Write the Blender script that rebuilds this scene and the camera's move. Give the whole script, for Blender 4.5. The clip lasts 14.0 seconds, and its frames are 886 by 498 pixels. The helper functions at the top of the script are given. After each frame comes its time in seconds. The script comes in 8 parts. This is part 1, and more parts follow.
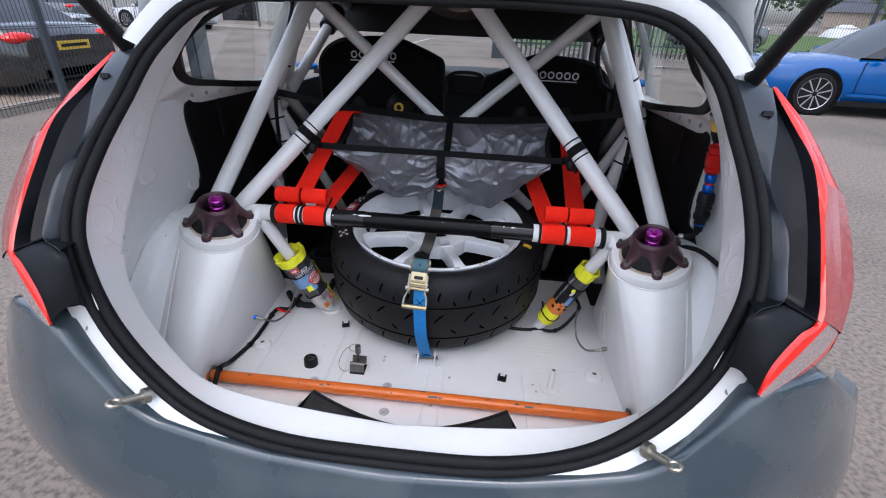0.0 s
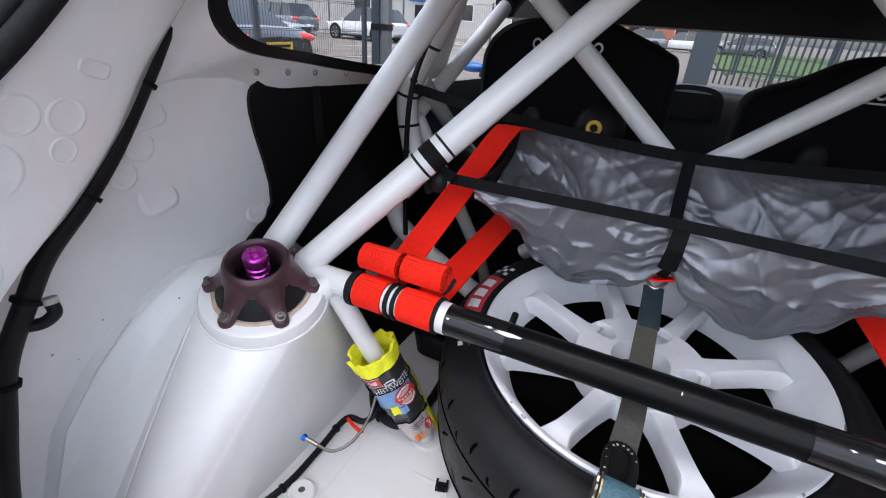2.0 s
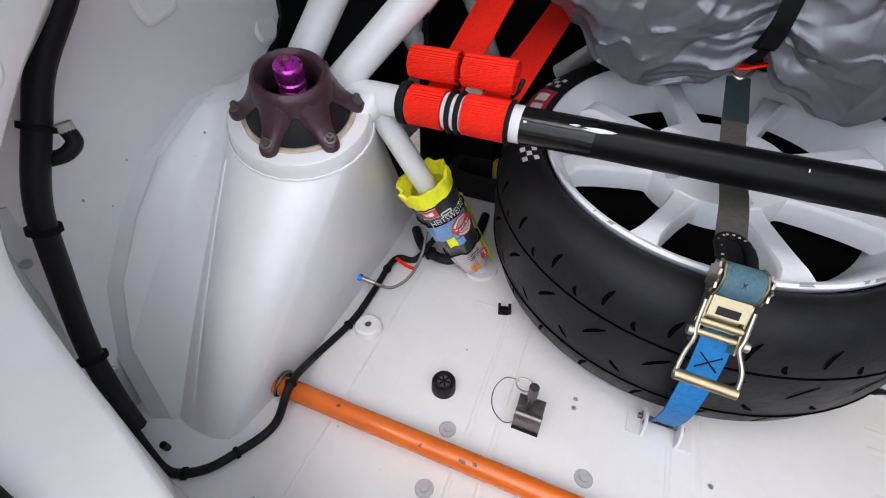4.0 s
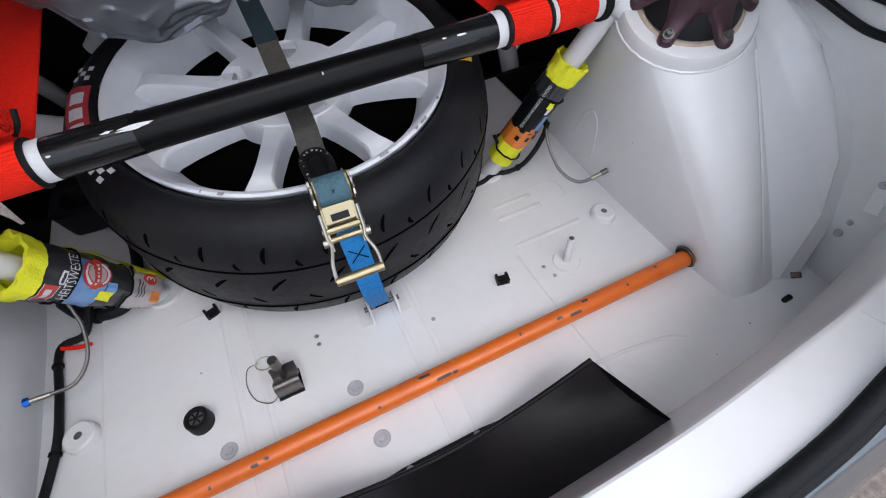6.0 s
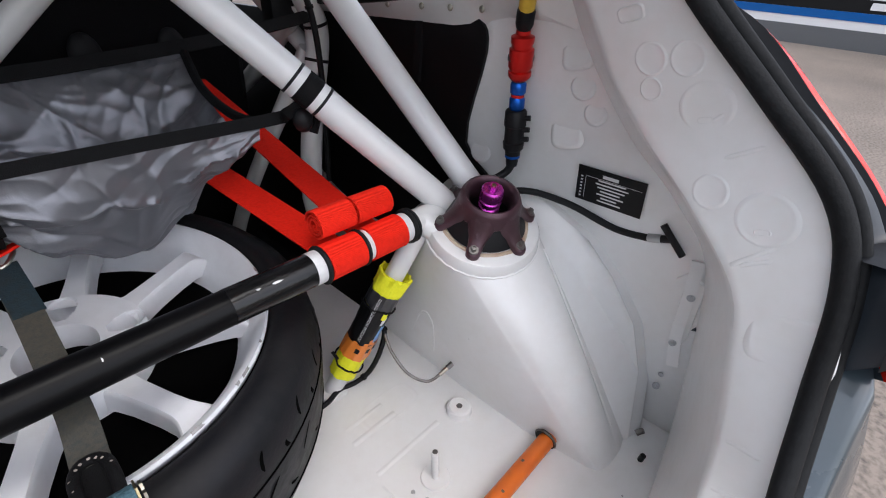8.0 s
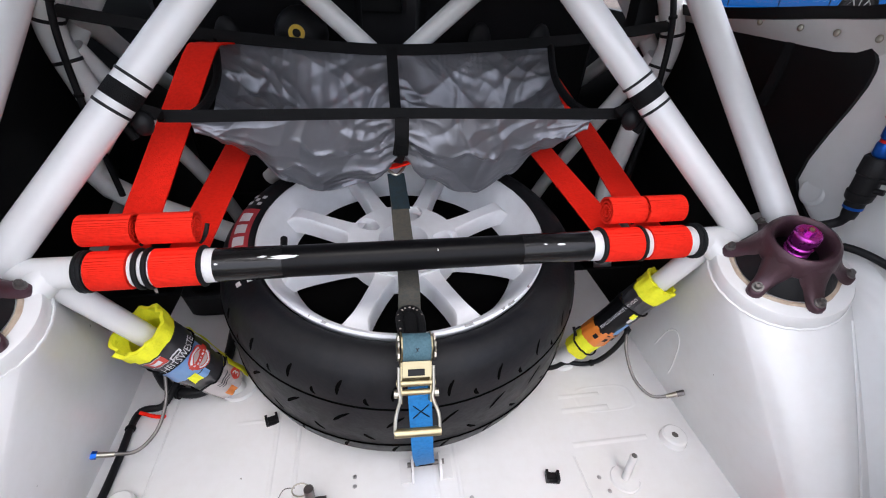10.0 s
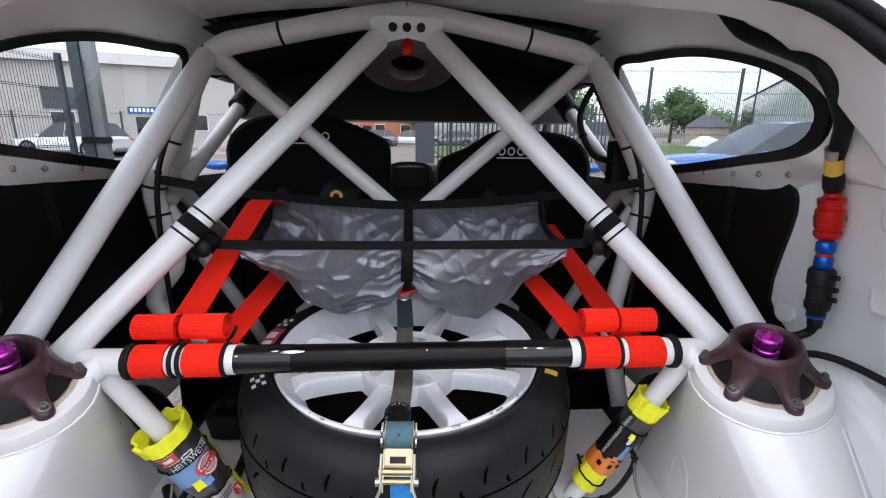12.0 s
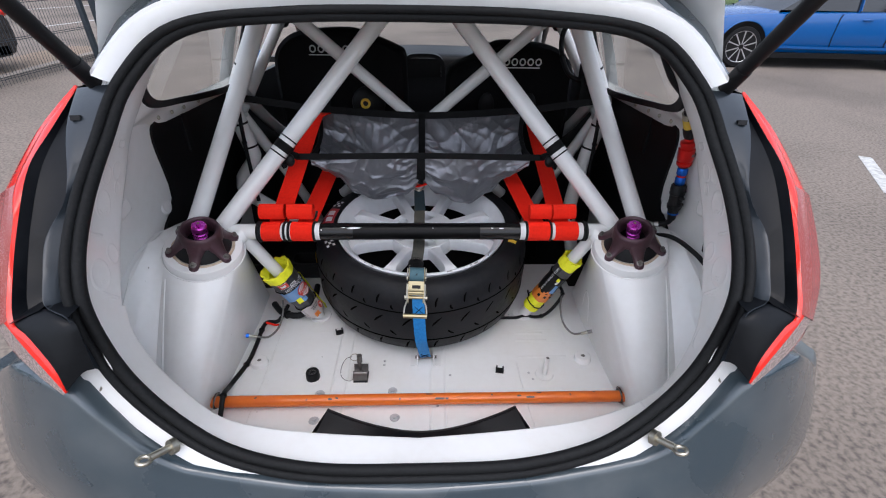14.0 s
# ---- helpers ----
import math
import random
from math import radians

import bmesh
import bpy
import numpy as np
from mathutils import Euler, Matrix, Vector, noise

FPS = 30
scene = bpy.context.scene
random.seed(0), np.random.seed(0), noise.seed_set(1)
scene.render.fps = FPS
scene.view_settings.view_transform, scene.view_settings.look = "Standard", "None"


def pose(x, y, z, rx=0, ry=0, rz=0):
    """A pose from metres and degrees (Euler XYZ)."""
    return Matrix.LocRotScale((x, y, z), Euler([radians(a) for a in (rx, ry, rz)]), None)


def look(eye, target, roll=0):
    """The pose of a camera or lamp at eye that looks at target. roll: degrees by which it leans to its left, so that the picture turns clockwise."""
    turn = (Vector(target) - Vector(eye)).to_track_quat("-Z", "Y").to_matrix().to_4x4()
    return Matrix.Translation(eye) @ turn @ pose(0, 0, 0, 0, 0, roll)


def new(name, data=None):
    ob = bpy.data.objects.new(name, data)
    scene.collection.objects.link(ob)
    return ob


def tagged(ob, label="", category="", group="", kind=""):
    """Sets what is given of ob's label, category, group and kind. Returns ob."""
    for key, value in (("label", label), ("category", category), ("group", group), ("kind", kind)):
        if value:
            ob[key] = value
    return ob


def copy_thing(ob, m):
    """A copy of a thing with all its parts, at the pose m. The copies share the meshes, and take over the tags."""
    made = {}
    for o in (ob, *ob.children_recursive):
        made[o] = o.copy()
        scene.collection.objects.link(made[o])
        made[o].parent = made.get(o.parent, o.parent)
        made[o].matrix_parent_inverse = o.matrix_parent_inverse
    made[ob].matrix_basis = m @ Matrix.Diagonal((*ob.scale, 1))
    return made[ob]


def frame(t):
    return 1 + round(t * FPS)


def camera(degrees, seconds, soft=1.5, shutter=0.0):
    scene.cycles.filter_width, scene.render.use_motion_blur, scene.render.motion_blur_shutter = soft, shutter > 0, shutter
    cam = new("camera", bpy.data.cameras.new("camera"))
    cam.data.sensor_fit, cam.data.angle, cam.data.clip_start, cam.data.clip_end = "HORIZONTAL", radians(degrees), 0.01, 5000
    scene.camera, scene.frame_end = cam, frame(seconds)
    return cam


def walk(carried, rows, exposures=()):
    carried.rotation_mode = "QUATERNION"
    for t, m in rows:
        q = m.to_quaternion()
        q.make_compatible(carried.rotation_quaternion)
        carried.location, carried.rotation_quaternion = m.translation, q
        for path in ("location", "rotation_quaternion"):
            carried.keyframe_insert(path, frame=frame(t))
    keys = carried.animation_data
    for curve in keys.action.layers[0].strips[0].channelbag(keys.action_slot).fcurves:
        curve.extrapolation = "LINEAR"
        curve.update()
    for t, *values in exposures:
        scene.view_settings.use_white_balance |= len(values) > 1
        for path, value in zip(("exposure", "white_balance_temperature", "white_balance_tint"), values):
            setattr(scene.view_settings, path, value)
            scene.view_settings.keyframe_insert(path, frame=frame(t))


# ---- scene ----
cam = camera(88.7, 14.0, 1.1)
PATH = [
    (0, (0.114, 0.647, 1.285), (-0.028, 2.442, 0.413), 2.7),
    (0.5, (0.02, 0.82, 1.314), (-0.139, 2.614, 0.444), 2.4),
    (1, (-0.022, 0.954, 1.305), (-0.408, 2.721, 0.451), 0.9),
    (1.5, (-0.03, 1.102, 1.248), (-0.658, 2.807, 0.411), 5.4),
    (2, (-0.059, 1.211, 1.183), (-0.794, 2.871, 0.343), 5.0),
    (2.2, (-0.078, 1.241, 1.162), (-0.827, 2.892, 0.316), 4.9),
    (4.3, (-0.154, 1.186, 1.084), (-0.63, 2.475, -0.369), -0.7),
    (4.5, (-0.15, 1.182, 1.09), (-0.523, 2.416, -0.439), -4.7),
    (5, (-0.107, 1.167, 1.1), (-0.283, 2.335, -0.514), -6.0),
    (5.5, (-0.077, 1.183, 1.11), (0.039, 2.358, -0.504), -4.0),
    (6, (-0.038, 1.192, 1.128), (0.43, 2.336, -0.445), -4.3),
    (6.5, (0.007, 1.217, 1.129), (0.817, 2.282, -0.357), -2.3),
    (7, (0.02, 1.234, 1.139), (1.04, 2.311, -0.202), -0.4),
    (7.5, (0.013, 1.25, 1.151), (1.194, 2.369, -0.013), 1.3),
    (8, (0.02, 1.252, 1.168), (1.279, 2.395, 0.115), 1.9),
    (8.5, (-0.026, 1.259, 1.185), (0.947, 2.657, 0.137), 3.6),
    (9, (-0.057, 1.254, 1.183), (0.536, 2.789, 0.047), 3.3),
    (9.2, (-0.056, 1.249, 1.18), (0.416, 2.799, 0.008), 2.6),
    (11.3, (-0.02, 1.057, 1.209), (0.185, 2.935, 0.551), 1.5),
    (11.5, (-0.006, 1.057, 1.182), (0.167, 2.969, 0.621), 1.1),
    (12, (0.009, 1.041, 1.149), (0.144, 2.992, 0.732), 0.6),
    (12.5, (0.005, 0.99, 1.195), (0.098, 2.895, 0.592), 0.7),
    (13, (-0.009, 0.923, 1.252), (0.074, 2.725, 0.387), 0.9),
    (13.5, (-0.002, 0.814, 1.32), (0.084, 2.574, 0.375), 1.1),
    (14, (0.015, 0.666, 1.378), (0.086, 2.399, 0.382), 1.0),
]
# the car stands nose-down by a little over two degrees
RAKE = Matrix.Translation((0, 1.5, 0.5)) @ Matrix.Rotation(radians(-2.2), 4, "X") @ Matrix.Translation((0, -1.5, -0.5))
walk(cam, [(t, RAKE @ look(eye, target, roll)) for t, eye, target, roll in PATH], [(0, -0.56, 5750, 11), (1.2, -0.4, 5950, 11), (2.0, -0.12, 5900, 11), (4.3, -0.36, 6100, 11), (5.5, -0.66, 5900, 10.5), (6.8, -0.36, 6000, 10.5), (8, -0.38, 6200, 10.5), (9.2, -0.2, 6150, 12), (11.3, -0.08, 6100, 11.5), (12.5, -0.28, 6000, 10.5), (13.2, -0.42, 6000, 10.5), (14, -0.6, 6000, 10.5)])


# ---------------------------------------------------------------- light
world = bpy.data.worlds.new("sky")
scene.world = world
world.use_nodes = True
wn, wl = world.node_tree.nodes, world.node_tree.links
sky = wn.new("ShaderNodeTexSky")
sky.sky_type, sky.sun_disc = "NISHITA", False
sky.sun_elevation, sky.sun_rotation = radians(66), radians(180)
sky.air_density, sky.dust_density, sky.ozone_density = 1.0, 3.0, 1.0
hsv = wn.new("ShaderNodeHueSaturation")
hsv.inputs["Saturation"].default_value = 0.5
wl.new(sky.outputs[0], hsv.inputs["Color"])
cloud = wn.new("ShaderNodeTexNoise")
cloud.inputs["Scale"].default_value, cloud.inputs["Detail"].default_value = 3.0, 6.0
ramp = wn.new("ShaderNodeValToRGB")
ramp.color_ramp.elements[0].position, ramp.color_ramp.elements[0].color = 0.35, (2.5, 2.42, 2.38, 1)
ramp.color_ramp.elements[1].position, ramp.color_ramp.elements[1].color = 0.65, (3.8, 3.65, 3.55, 1)
wl.new(cloud.outputs["Fac"], ramp.inputs[0])
mul = wn.new("ShaderNodeMix")
mul.data_type, mul.blend_type = "RGBA", "MULTIPLY"
mul.inputs[0].default_value = 1.0
wl.new(hsv.outputs[0], mul.inputs[6]), wl.new(ramp.outputs[0], mul.inputs[7])
wl.new(mul.outputs[2], wn["Background"].inputs["Color"])
wn["Background"].inputs["Strength"].default_value = 0.15
sun = new("sun", bpy.data.lights.new("sun", "SUN"))
sun.data.energy, sun.data.angle, sun.data.color = 1.0, radians(140), (1.0, 0.98, 0.95)
sun.matrix_world = pose(0, 0, 20, 36, 0, 0)


# ---------------------------------------------------------------- materials
def material(name, colour, rough=0.5, metal=0.0, grain=0.0, size=40.0, stain=0.0, stain_size=4.0, bump=0.0, bump_size=200.0,
             coat=0.0, second=None, spec=0.5, specks=0.0):
    """A painted, metal, cloth or rubber surface: grain and stains vary its colour and roughness at two scales."""
    m = bpy.data.materials.new(name)
    m.use_nodes = True
    n, l = m.node_tree.nodes, m.node_tree.links
    b = n["Principled BSDF"]
    b.inputs["Roughness"].default_value, b.inputs["Metallic"].default_value = rough, metal
    b.inputs["Coat Weight"].default_value, b.inputs["Coat Roughness"].default_value = coat, 0.06
    b.inputs["Specular IOR Level"].default_value = spec
    colour = (*colour, 1)
    b.inputs["Base Color"].default_value = colour
    m.diffuse_color = colour
    tc = n.new("ShaderNodeTexCoord")
    if grain or stain:
        second = (*second, 1) if second else tuple(c * 0.55 for c in colour[:3]) + (1,)
        a = n.new("ShaderNodeTexNoise")
        a.inputs["Scale"].default_value, a.inputs["Detail"].default_value = size, 5
        c = n.new("ShaderNodeTexNoise")
        c.inputs["Scale"].default_value, c.inputs["Detail"].default_value = stain_size, 6
        l.new(tc.outputs["Object"], a.inputs["Vector"]), l.new(tc.outputs["Object"], c.inputs["Vector"])
        ra, rc = n.new("ShaderNodeMapRange"), n.new("ShaderNodeMapRange")
        for r, src, top in ((ra, a, grain), (rc, c, stain)):
            r.inputs[1].default_value, r.inputs[2].default_value = 0.42, 0.75
            r.inputs[3].default_value, r.inputs[4].default_value = 0.0, top
            l.new(src.outputs["Fac"], r.inputs[0])
        add = n.new("ShaderNodeMath")
        add.operation, add.use_clamp = "ADD", True
        l.new(ra.outputs[0], add.inputs[0]), l.new(rc.outputs[0], add.inputs[1])
        mix = n.new("ShaderNodeMix")
        mix.data_type = "RGBA"
        l.new(add.outputs[0], mix.inputs[0])
        mix.inputs[6].default_value, mix.inputs[7].default_value = colour, second
        l.new(mix.outputs[2], b.inputs["Base Color"])
        if specks:                           # scattered grit and small chips
            v, warp, far, keep, both_ = n.new("ShaderNodeTexVoronoi"), n.new("ShaderNodeTexNoise"), n.new("ShaderNodeMath"), n.new("ShaderNodeSeparateColor"), n.new("ShaderNodeMath")
            v.inputs["Scale"].default_value = 26.0
            warp.inputs["Scale"].default_value, warp.inputs["Detail"].default_value = 160.0, 2
            l.new(tc.outputs["Object"], v.inputs["Vector"]), l.new(tc.outputs["Object"], warp.inputs["Vector"])
            far.operation = "MULTIPLY_ADD"       # the cell's centre, with a ragged rim
            far.inputs[1].default_value = 0.11
            l.new(warp.outputs["Fac"], far.inputs[0]), l.new(v.outputs["Distance"], far.inputs[2])
            l.new(v.outputs["Color"], keep.inputs[0])
            size_of, dot = n.new("ShaderNodeMapRange"), n.new("ShaderNodeMath")
            size_of.inputs[1].default_value, size_of.inputs[2].default_value = 0.5, 1.0
            size_of.inputs[3].default_value, size_of.inputs[4].default_value = 0.0, 0.105
            l.new(keep.outputs[0], size_of.inputs[0])
            dot.operation = "LESS_THAN"
            l.new(far.outputs[0], dot.inputs[0]), l.new(size_of.outputs[0], dot.inputs[1])
            both_.operation, both_.inputs[1].default_value = "MULTIPLY", specks
            l.new(dot.outputs[0], both_.inputs[0])
            grit = n.new("ShaderNodeMix")
            grit.data_type = "RGBA"
            grit.inputs[7].default_value = (0.12, 0.1, 0.085, 1)
            l.new(both_.outputs[0], grit.inputs[0]), l.new(mix.outputs[2], grit.inputs[6]), l.new(grit.outputs[2], b.inputs["Base Color"])
        rr = n.new("ShaderNodeMapRange")
        rr.inputs[3].default_value, rr.inputs[4].default_value = rough, min(1, rough + 0.25)
        l.new(add.outputs[0], rr.inputs[0]), l.new(rr.outputs[0], b.inputs["Roughness"])
    if bump:
        d = n.new("ShaderNodeTexNoise")
        d.inputs["Scale"].default_value, d.inputs["Detail"].default_value = bump_size, 4
        l.new(tc.outputs["Object"], d.inputs["Vector"])
        bp = n.new("ShaderNodeBump")
        bp.inputs["Strength"].default_value, bp.inputs["Distance"].default_value = bump, 0.004
        l.new(d.outputs["Fac"], bp.inputs["Height"]), l.new(bp.outputs[0], b.inputs["Normal"]), l.new(bp.outputs[0], b.inputs["Coat Normal"])
    return m


def glass(name, tint=(1, 1, 1), rough=0.0):
    m = bpy.data.materials.new(name)
    m.use_nodes = True
    n, l = m.node_tree.nodes, m.node_tree.links
    n.remove(n["Principled BSDF"])
    t, g, mx, lw = n.new("ShaderNodeBsdfTransparent"), n.new("ShaderNodeBsdfGlossy"), n.new("ShaderNodeMixShader"), n.new("ShaderNodeLayerWeight")
    t.inputs[0].default_value = (*tint, 1)
    g.inputs["Roughness"].default_value = rough
    lw.inputs[0].default_value = 0.5
    pw = n.new("ShaderNodeMath")
    pw.operation = "POWER"
    pw.inputs[1].default_value = 5.0
    sc = n.new("ShaderNodeMath")
    sc.operation = "MULTIPLY_ADD"
    sc.inputs[1].default_value, sc.inputs[2].default_value = 0.7, 0.045
    l.new(lw.outputs["Facing"], pw.inputs[0]), l.new(pw.outputs[0], sc.inputs[0])
    l.new(sc.outputs[0], mx.inputs[0]), l.new(t.outputs[0], mx.inputs[1]), l.new(g.outputs[0], mx.inputs[2])
    l.new(mx.outputs[0], n["Material Output"].inputs[0])
    return m


def creased(m):
    """Crumples and a diagonal weave in thin coated cloth."""
    n, l = m.node_tree.nodes, m.node_tree.links
    tc, warp, cell, weave = n.new("ShaderNodeTexCoord"), n.new("ShaderNodeTexNoise"), n.new("ShaderNodeTexVoronoi"), n.new("ShaderNodeTexWave")
    warp.inputs["Scale"].default_value, warp.inputs["Detail"].default_value = 14.0, 2
    add, scale = n.new("ShaderNodeVectorMath"), n.new("ShaderNodeVectorMath")
    scale.operation, scale.inputs["Scale"].default_value = "SCALE", 0.07
    l.new(tc.outputs["Object"], warp.inputs["Vector"]), l.new(warp.outputs["Color"], scale.inputs[0])
    l.new(tc.outputs["Object"], add.inputs[0]), l.new(scale.outputs[0], add.inputs[1])
    cell.feature, cell.inputs["Scale"].default_value = "SMOOTH_F1", 24.0
    l.new(add.outputs[0], cell.inputs["Vector"])
    weave.bands_direction, weave.inputs["Scale"].default_value, weave.inputs["Distortion"].default_value = "DIAGONAL", 480.0, 0.4
    l.new(tc.outputs["Object"], weave.inputs["Vector"])
    b0, b1 = n.new("ShaderNodeBump"), n.new("ShaderNodeBump")
    b0.inputs["Strength"].default_value, b0.inputs["Distance"].default_value = 0.04, 0.012
    b1.inputs["Strength"].default_value, b1.inputs["Distance"].default_value = 0.2, 0.0006
    l.new(cell.outputs["Distance"], b0.inputs["Height"]), l.new(weave.outputs["Fac"], b1.inputs["Height"])
    l.new(b0.outputs[0], b1.inputs["Normal"]), l.new(b1.outputs[0], n["Principled BSDF"].inputs["Normal"])


WHITE = material("white_shell_paint", (0.83, 0.832, 0.82), 0.36, grain=0.12, size=60, stain=0.3, stain_size=7, coat=0.6, bump=0.16, bump_size=16, second=(0.68, 0.65, 0.59), specks=0.75)
TUBE = material("white_cage_paint", (0.76, 0.76, 0.75), 0.3, grain=0.08, size=50, stain=0.12, coat=0.3, second=(0.55, 0.53, 0.5))
GREY = material("slate_grey_body_paint", (0.033, 0.052, 0.066), 0.24, grain=0.05, size=300, stain=0.85, stain_size=7, coat=0.9, second=(0.082, 0.098, 0.108))
SATIN = material("satin_black_trim", (0.003, 0.004, 0.0055), 0.36, grain=0.3, size=120, stain=0.3, coat=0.0, second=(0.009, 0.010, 0.013), spec=0.22)
SEAL = material("black_rubber_seal", (0.008, 0.0085, 0.009), 0.5, grain=0.5, size=160, stain=0.4, second=(0.02, 0.021, 0.022), bump=0.15, bump_size=300, spec=0.14)
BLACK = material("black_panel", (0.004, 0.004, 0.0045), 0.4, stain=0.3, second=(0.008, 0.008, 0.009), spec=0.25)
PLASTIC = material("black_plastic", (0.01, 0.01, 0.011), 0.42, grain=0.3, size=200, second=(0.016, 0.016, 0.016), bump=0.1, bump_size=500, spec=0.2)
TYRE = material("tyre_rubber", (0.0095, 0.0098, 0.0118), 0.4, grain=0.5, size=70, stain=0.5, stain_size=9, second=(0.019, 0.0185, 0.0185), bump=0.1, bump_size=160, spec=0.18)
RIM = material("white_wheel_paint", (0.8, 0.815, 0.84), 0.45, grain=0.2, size=40, stain=0.3, second=(0.55, 0.55, 0.55), coat=0.1)
BARE = material("bare_aluminium", (0.55, 0.55, 0.55), 0.4, 0.9, grain=0.4, size=90, second=(0.3, 0.3, 0.3))
STEEL = material("zinc_plated_steel", (0.46, 0.44, 0.37), 0.34, 1.0, grain=0.4, size=80, second=(0.4, 0.36, 0.28))
GOLD = material("yellow_passivated_steel", (0.42, 0.36, 0.22), 0.36, 1.0, grain=0.4, size=70, second=(0.45, 0.36, 0.2))
RED = material("red_webbing", (0.98, 0.022, 0.008), 0.75, spec=0.12, grain=0.3, size=220, second=(0.55, 0.012, 0.008), bump=0.3, bump_size=600)
ORANGE = material("orange_painted_bar", (0.75, 0.16, 0.012), 0.34, grain=0.0, stain=0.9, stain_size=30, second=(0.68, 0.13, 0.01), coat=0.3)
GLOSSTAPE = material("glossy_black_tape", (0.004, 0.004, 0.0045), 0.2, grain=0.3, size=60, second=(0.01, 0.01, 0.01), coat=0.25, bump=0.2, bump_size=40, spec=0.25)
FOAM = material("black_bar_sleeve", (0.003, 0.003, 0.0035), 0.3, grain=0.3, size=120, second=(0.007, 0.007, 0.007), spec=0.14)
PURPLE = material("oxidised_purple_anodising", (0.085, 0.042, 0.055), 0.4, 0.5, grain=0.4, size=45, stain=0.6, stain_size=16, second=(0.05, 0.027, 0.026), coat=0.15, bump=0.12, bump_size=220)
KNOB = material("bright_purple_anodising", (0.58, 0.075, 0.5), 0.26, 0.9, grain=0.3, size=80, second=(0.15, 0.01, 0.2))
SILVER = material("silver_ripstop_nylon", (0.215, 0.218, 0.24), 0.3, 0.6, grain=0.06, size=120, stain=0.12, stain_size=10, second=(0.15, 0.152, 0.17), bump=0.0)
creased(SILVER)
WEB = material("black_webbing", (0.004, 0.004, 0.0045), 0.75, grain=0.4, size=300, second=(0.009, 0.009, 0.009), bump=0.3, bump_size=700, spec=0.2)
CLOTH = material("black_seat_cloth", (0.006, 0.006, 0.007), 0.85, grain=0.4, size=300, second=(0.012, 0.012, 0.013), bump=0.3, bump_size=500, spec=0.15)
PRINT = material("white_print", (0.7, 0.7, 0.7), 0.6, grain=0.2, size=300)
HIVIS = material("fluorescent_yellow_cloth", (0.93, 0.92, 0.02), 0.6, grain=0.25, size=200, second=(0.6, 0.66, 0.02), bump=0.3, bump_size=300)
BLUEWEB = material("blue_webbing", (0.012, 0.2, 0.52), 0.65, grain=0.4, size=200, second=(0.012, 0.08, 0.2), bump=0.3, bump_size=500)
OLIVE = material("worn_grey_webbing", (0.078, 0.07, 0.052), 0.7, grain=0.5, size=200, stain=0.4, second=(0.04, 0.05, 0.055), bump=0.3, bump_size=500)
LAMPRED = material("red_lamp_lens", (0.85, 0.02, 0.01), 0.2, grain=0.2, size=300, coat=0.35, second=(0.6, 0.01, 0.01))
LAMPCLEAR = material("clear_lamp_lens", (0.38, 0.10, 0.09), 0.18, grain=0.9, size=420, coat=0.4, second=(0.3, 0.03, 0.03))
LAMPSILVER = material("silvered_lamp_lens", (0.5, 0.42, 0.4), 0.2, 0.4, grain=0.9, size=300, coat=0.6, second=(0.35, 0.2, 0.19))
PANELGREY = material("satin_grey_panel", (0.018, 0.024, 0.031), 0.38, grain=0.2, size=160, stain=0.4, stain_size=7, second=(0.03, 0.037, 0.045), coat=0.25)
LAMPPINK = material("pink_tinted_lens", (0.36, 0.045, 0.05), 0.16, grain=0.4, size=60, coat=0.4, second=(0.42, 0.16, 0.15))
LAMPDARK = material("dark_red_lamp_lens", (0.14, 0.010, 0.016), 0.14, coat=0.4, grain=0.3, second=(0.3, 0.02, 0.03))
BLUECAP = material("blue_anodising", (0.015, 0.12, 0.55), 0.3, 0.8, grain=0.3, size=80)
REDFIT = material("red_anodising", (0.65, 0.02, 0.015), 0.28, 0.7, grain=0.2, size=80)
YELLOW = material("yellow_paint", (0.75, 0.5, 0.05), 0.45, grain=0.3, size=100)
PALEWASHER = material("grey_painted_washer", (0.5, 0.51, 0.52), 0.4, 0.2, grain=0.4, size=120, second=(0.32, 0.32, 0.33))
# near-black that stands in for the shade inside the tread's cuts
GROOVE_SHADE = material("tread_groove_rubber", (0.0015, 0.0015, 0.0015), 0.9, grain=0.3, spec=0.03)
VENT = material("dull_bare_steel", (0.42, 0.37, 0.33), 0.3, 0.7, grain=0.3, size=60, stain=0.4, second=(0.2, 0.17, 0.15))
BOLT = material("dark_bolt_steel", (0.2, 0.19, 0.18), 0.4, 0.9, grain=0.4, size=100)
GLASS = glass("clear_glass", (0.93, 0.95, 0.94))
ASPHALT = material("asphalt", (0.25, 0.21, 0.175), 0.9, grain=0.9, size=45, stain=0.5, stain_size=0.6, second=(0.085, 0.073, 0.063), bump=1.0, bump_size=60)
FENCE = material("dark_fence_paint", (0.03, 0.04, 0.05), 0.5, grain=0.3, size=30)
GRASS = material("grass", (0.09, 0.15, 0.03), 0.95, grain=0.8, size=8, stain=0.6, second=(0.05, 0.08, 0.02))
LEAF = material("tree_leaves", (0.07, 0.13, 0.025), 0.8, grain=0.8, size=3, second=(0.03, 0.065, 0.012))
BARK = material("bark", (0.09, 0.07, 0.05), 0.9, grain=0.6, size=12)
CLADDING = material("pale_cladding", (0.36, 0.35, 0.33), 0.7, grain=0.2, size=3, stain=0.3, stain_size=0.3, second=(0.28, 0.27, 0.25))
STONE = material("pale_stone_wall", (0.42, 0.35, 0.28), 0.9, grain=0.6, size=4)
SLATE = material("slate_roof", (0.09, 0.095, 0.11), 0.7, grain=0.5, size=5)
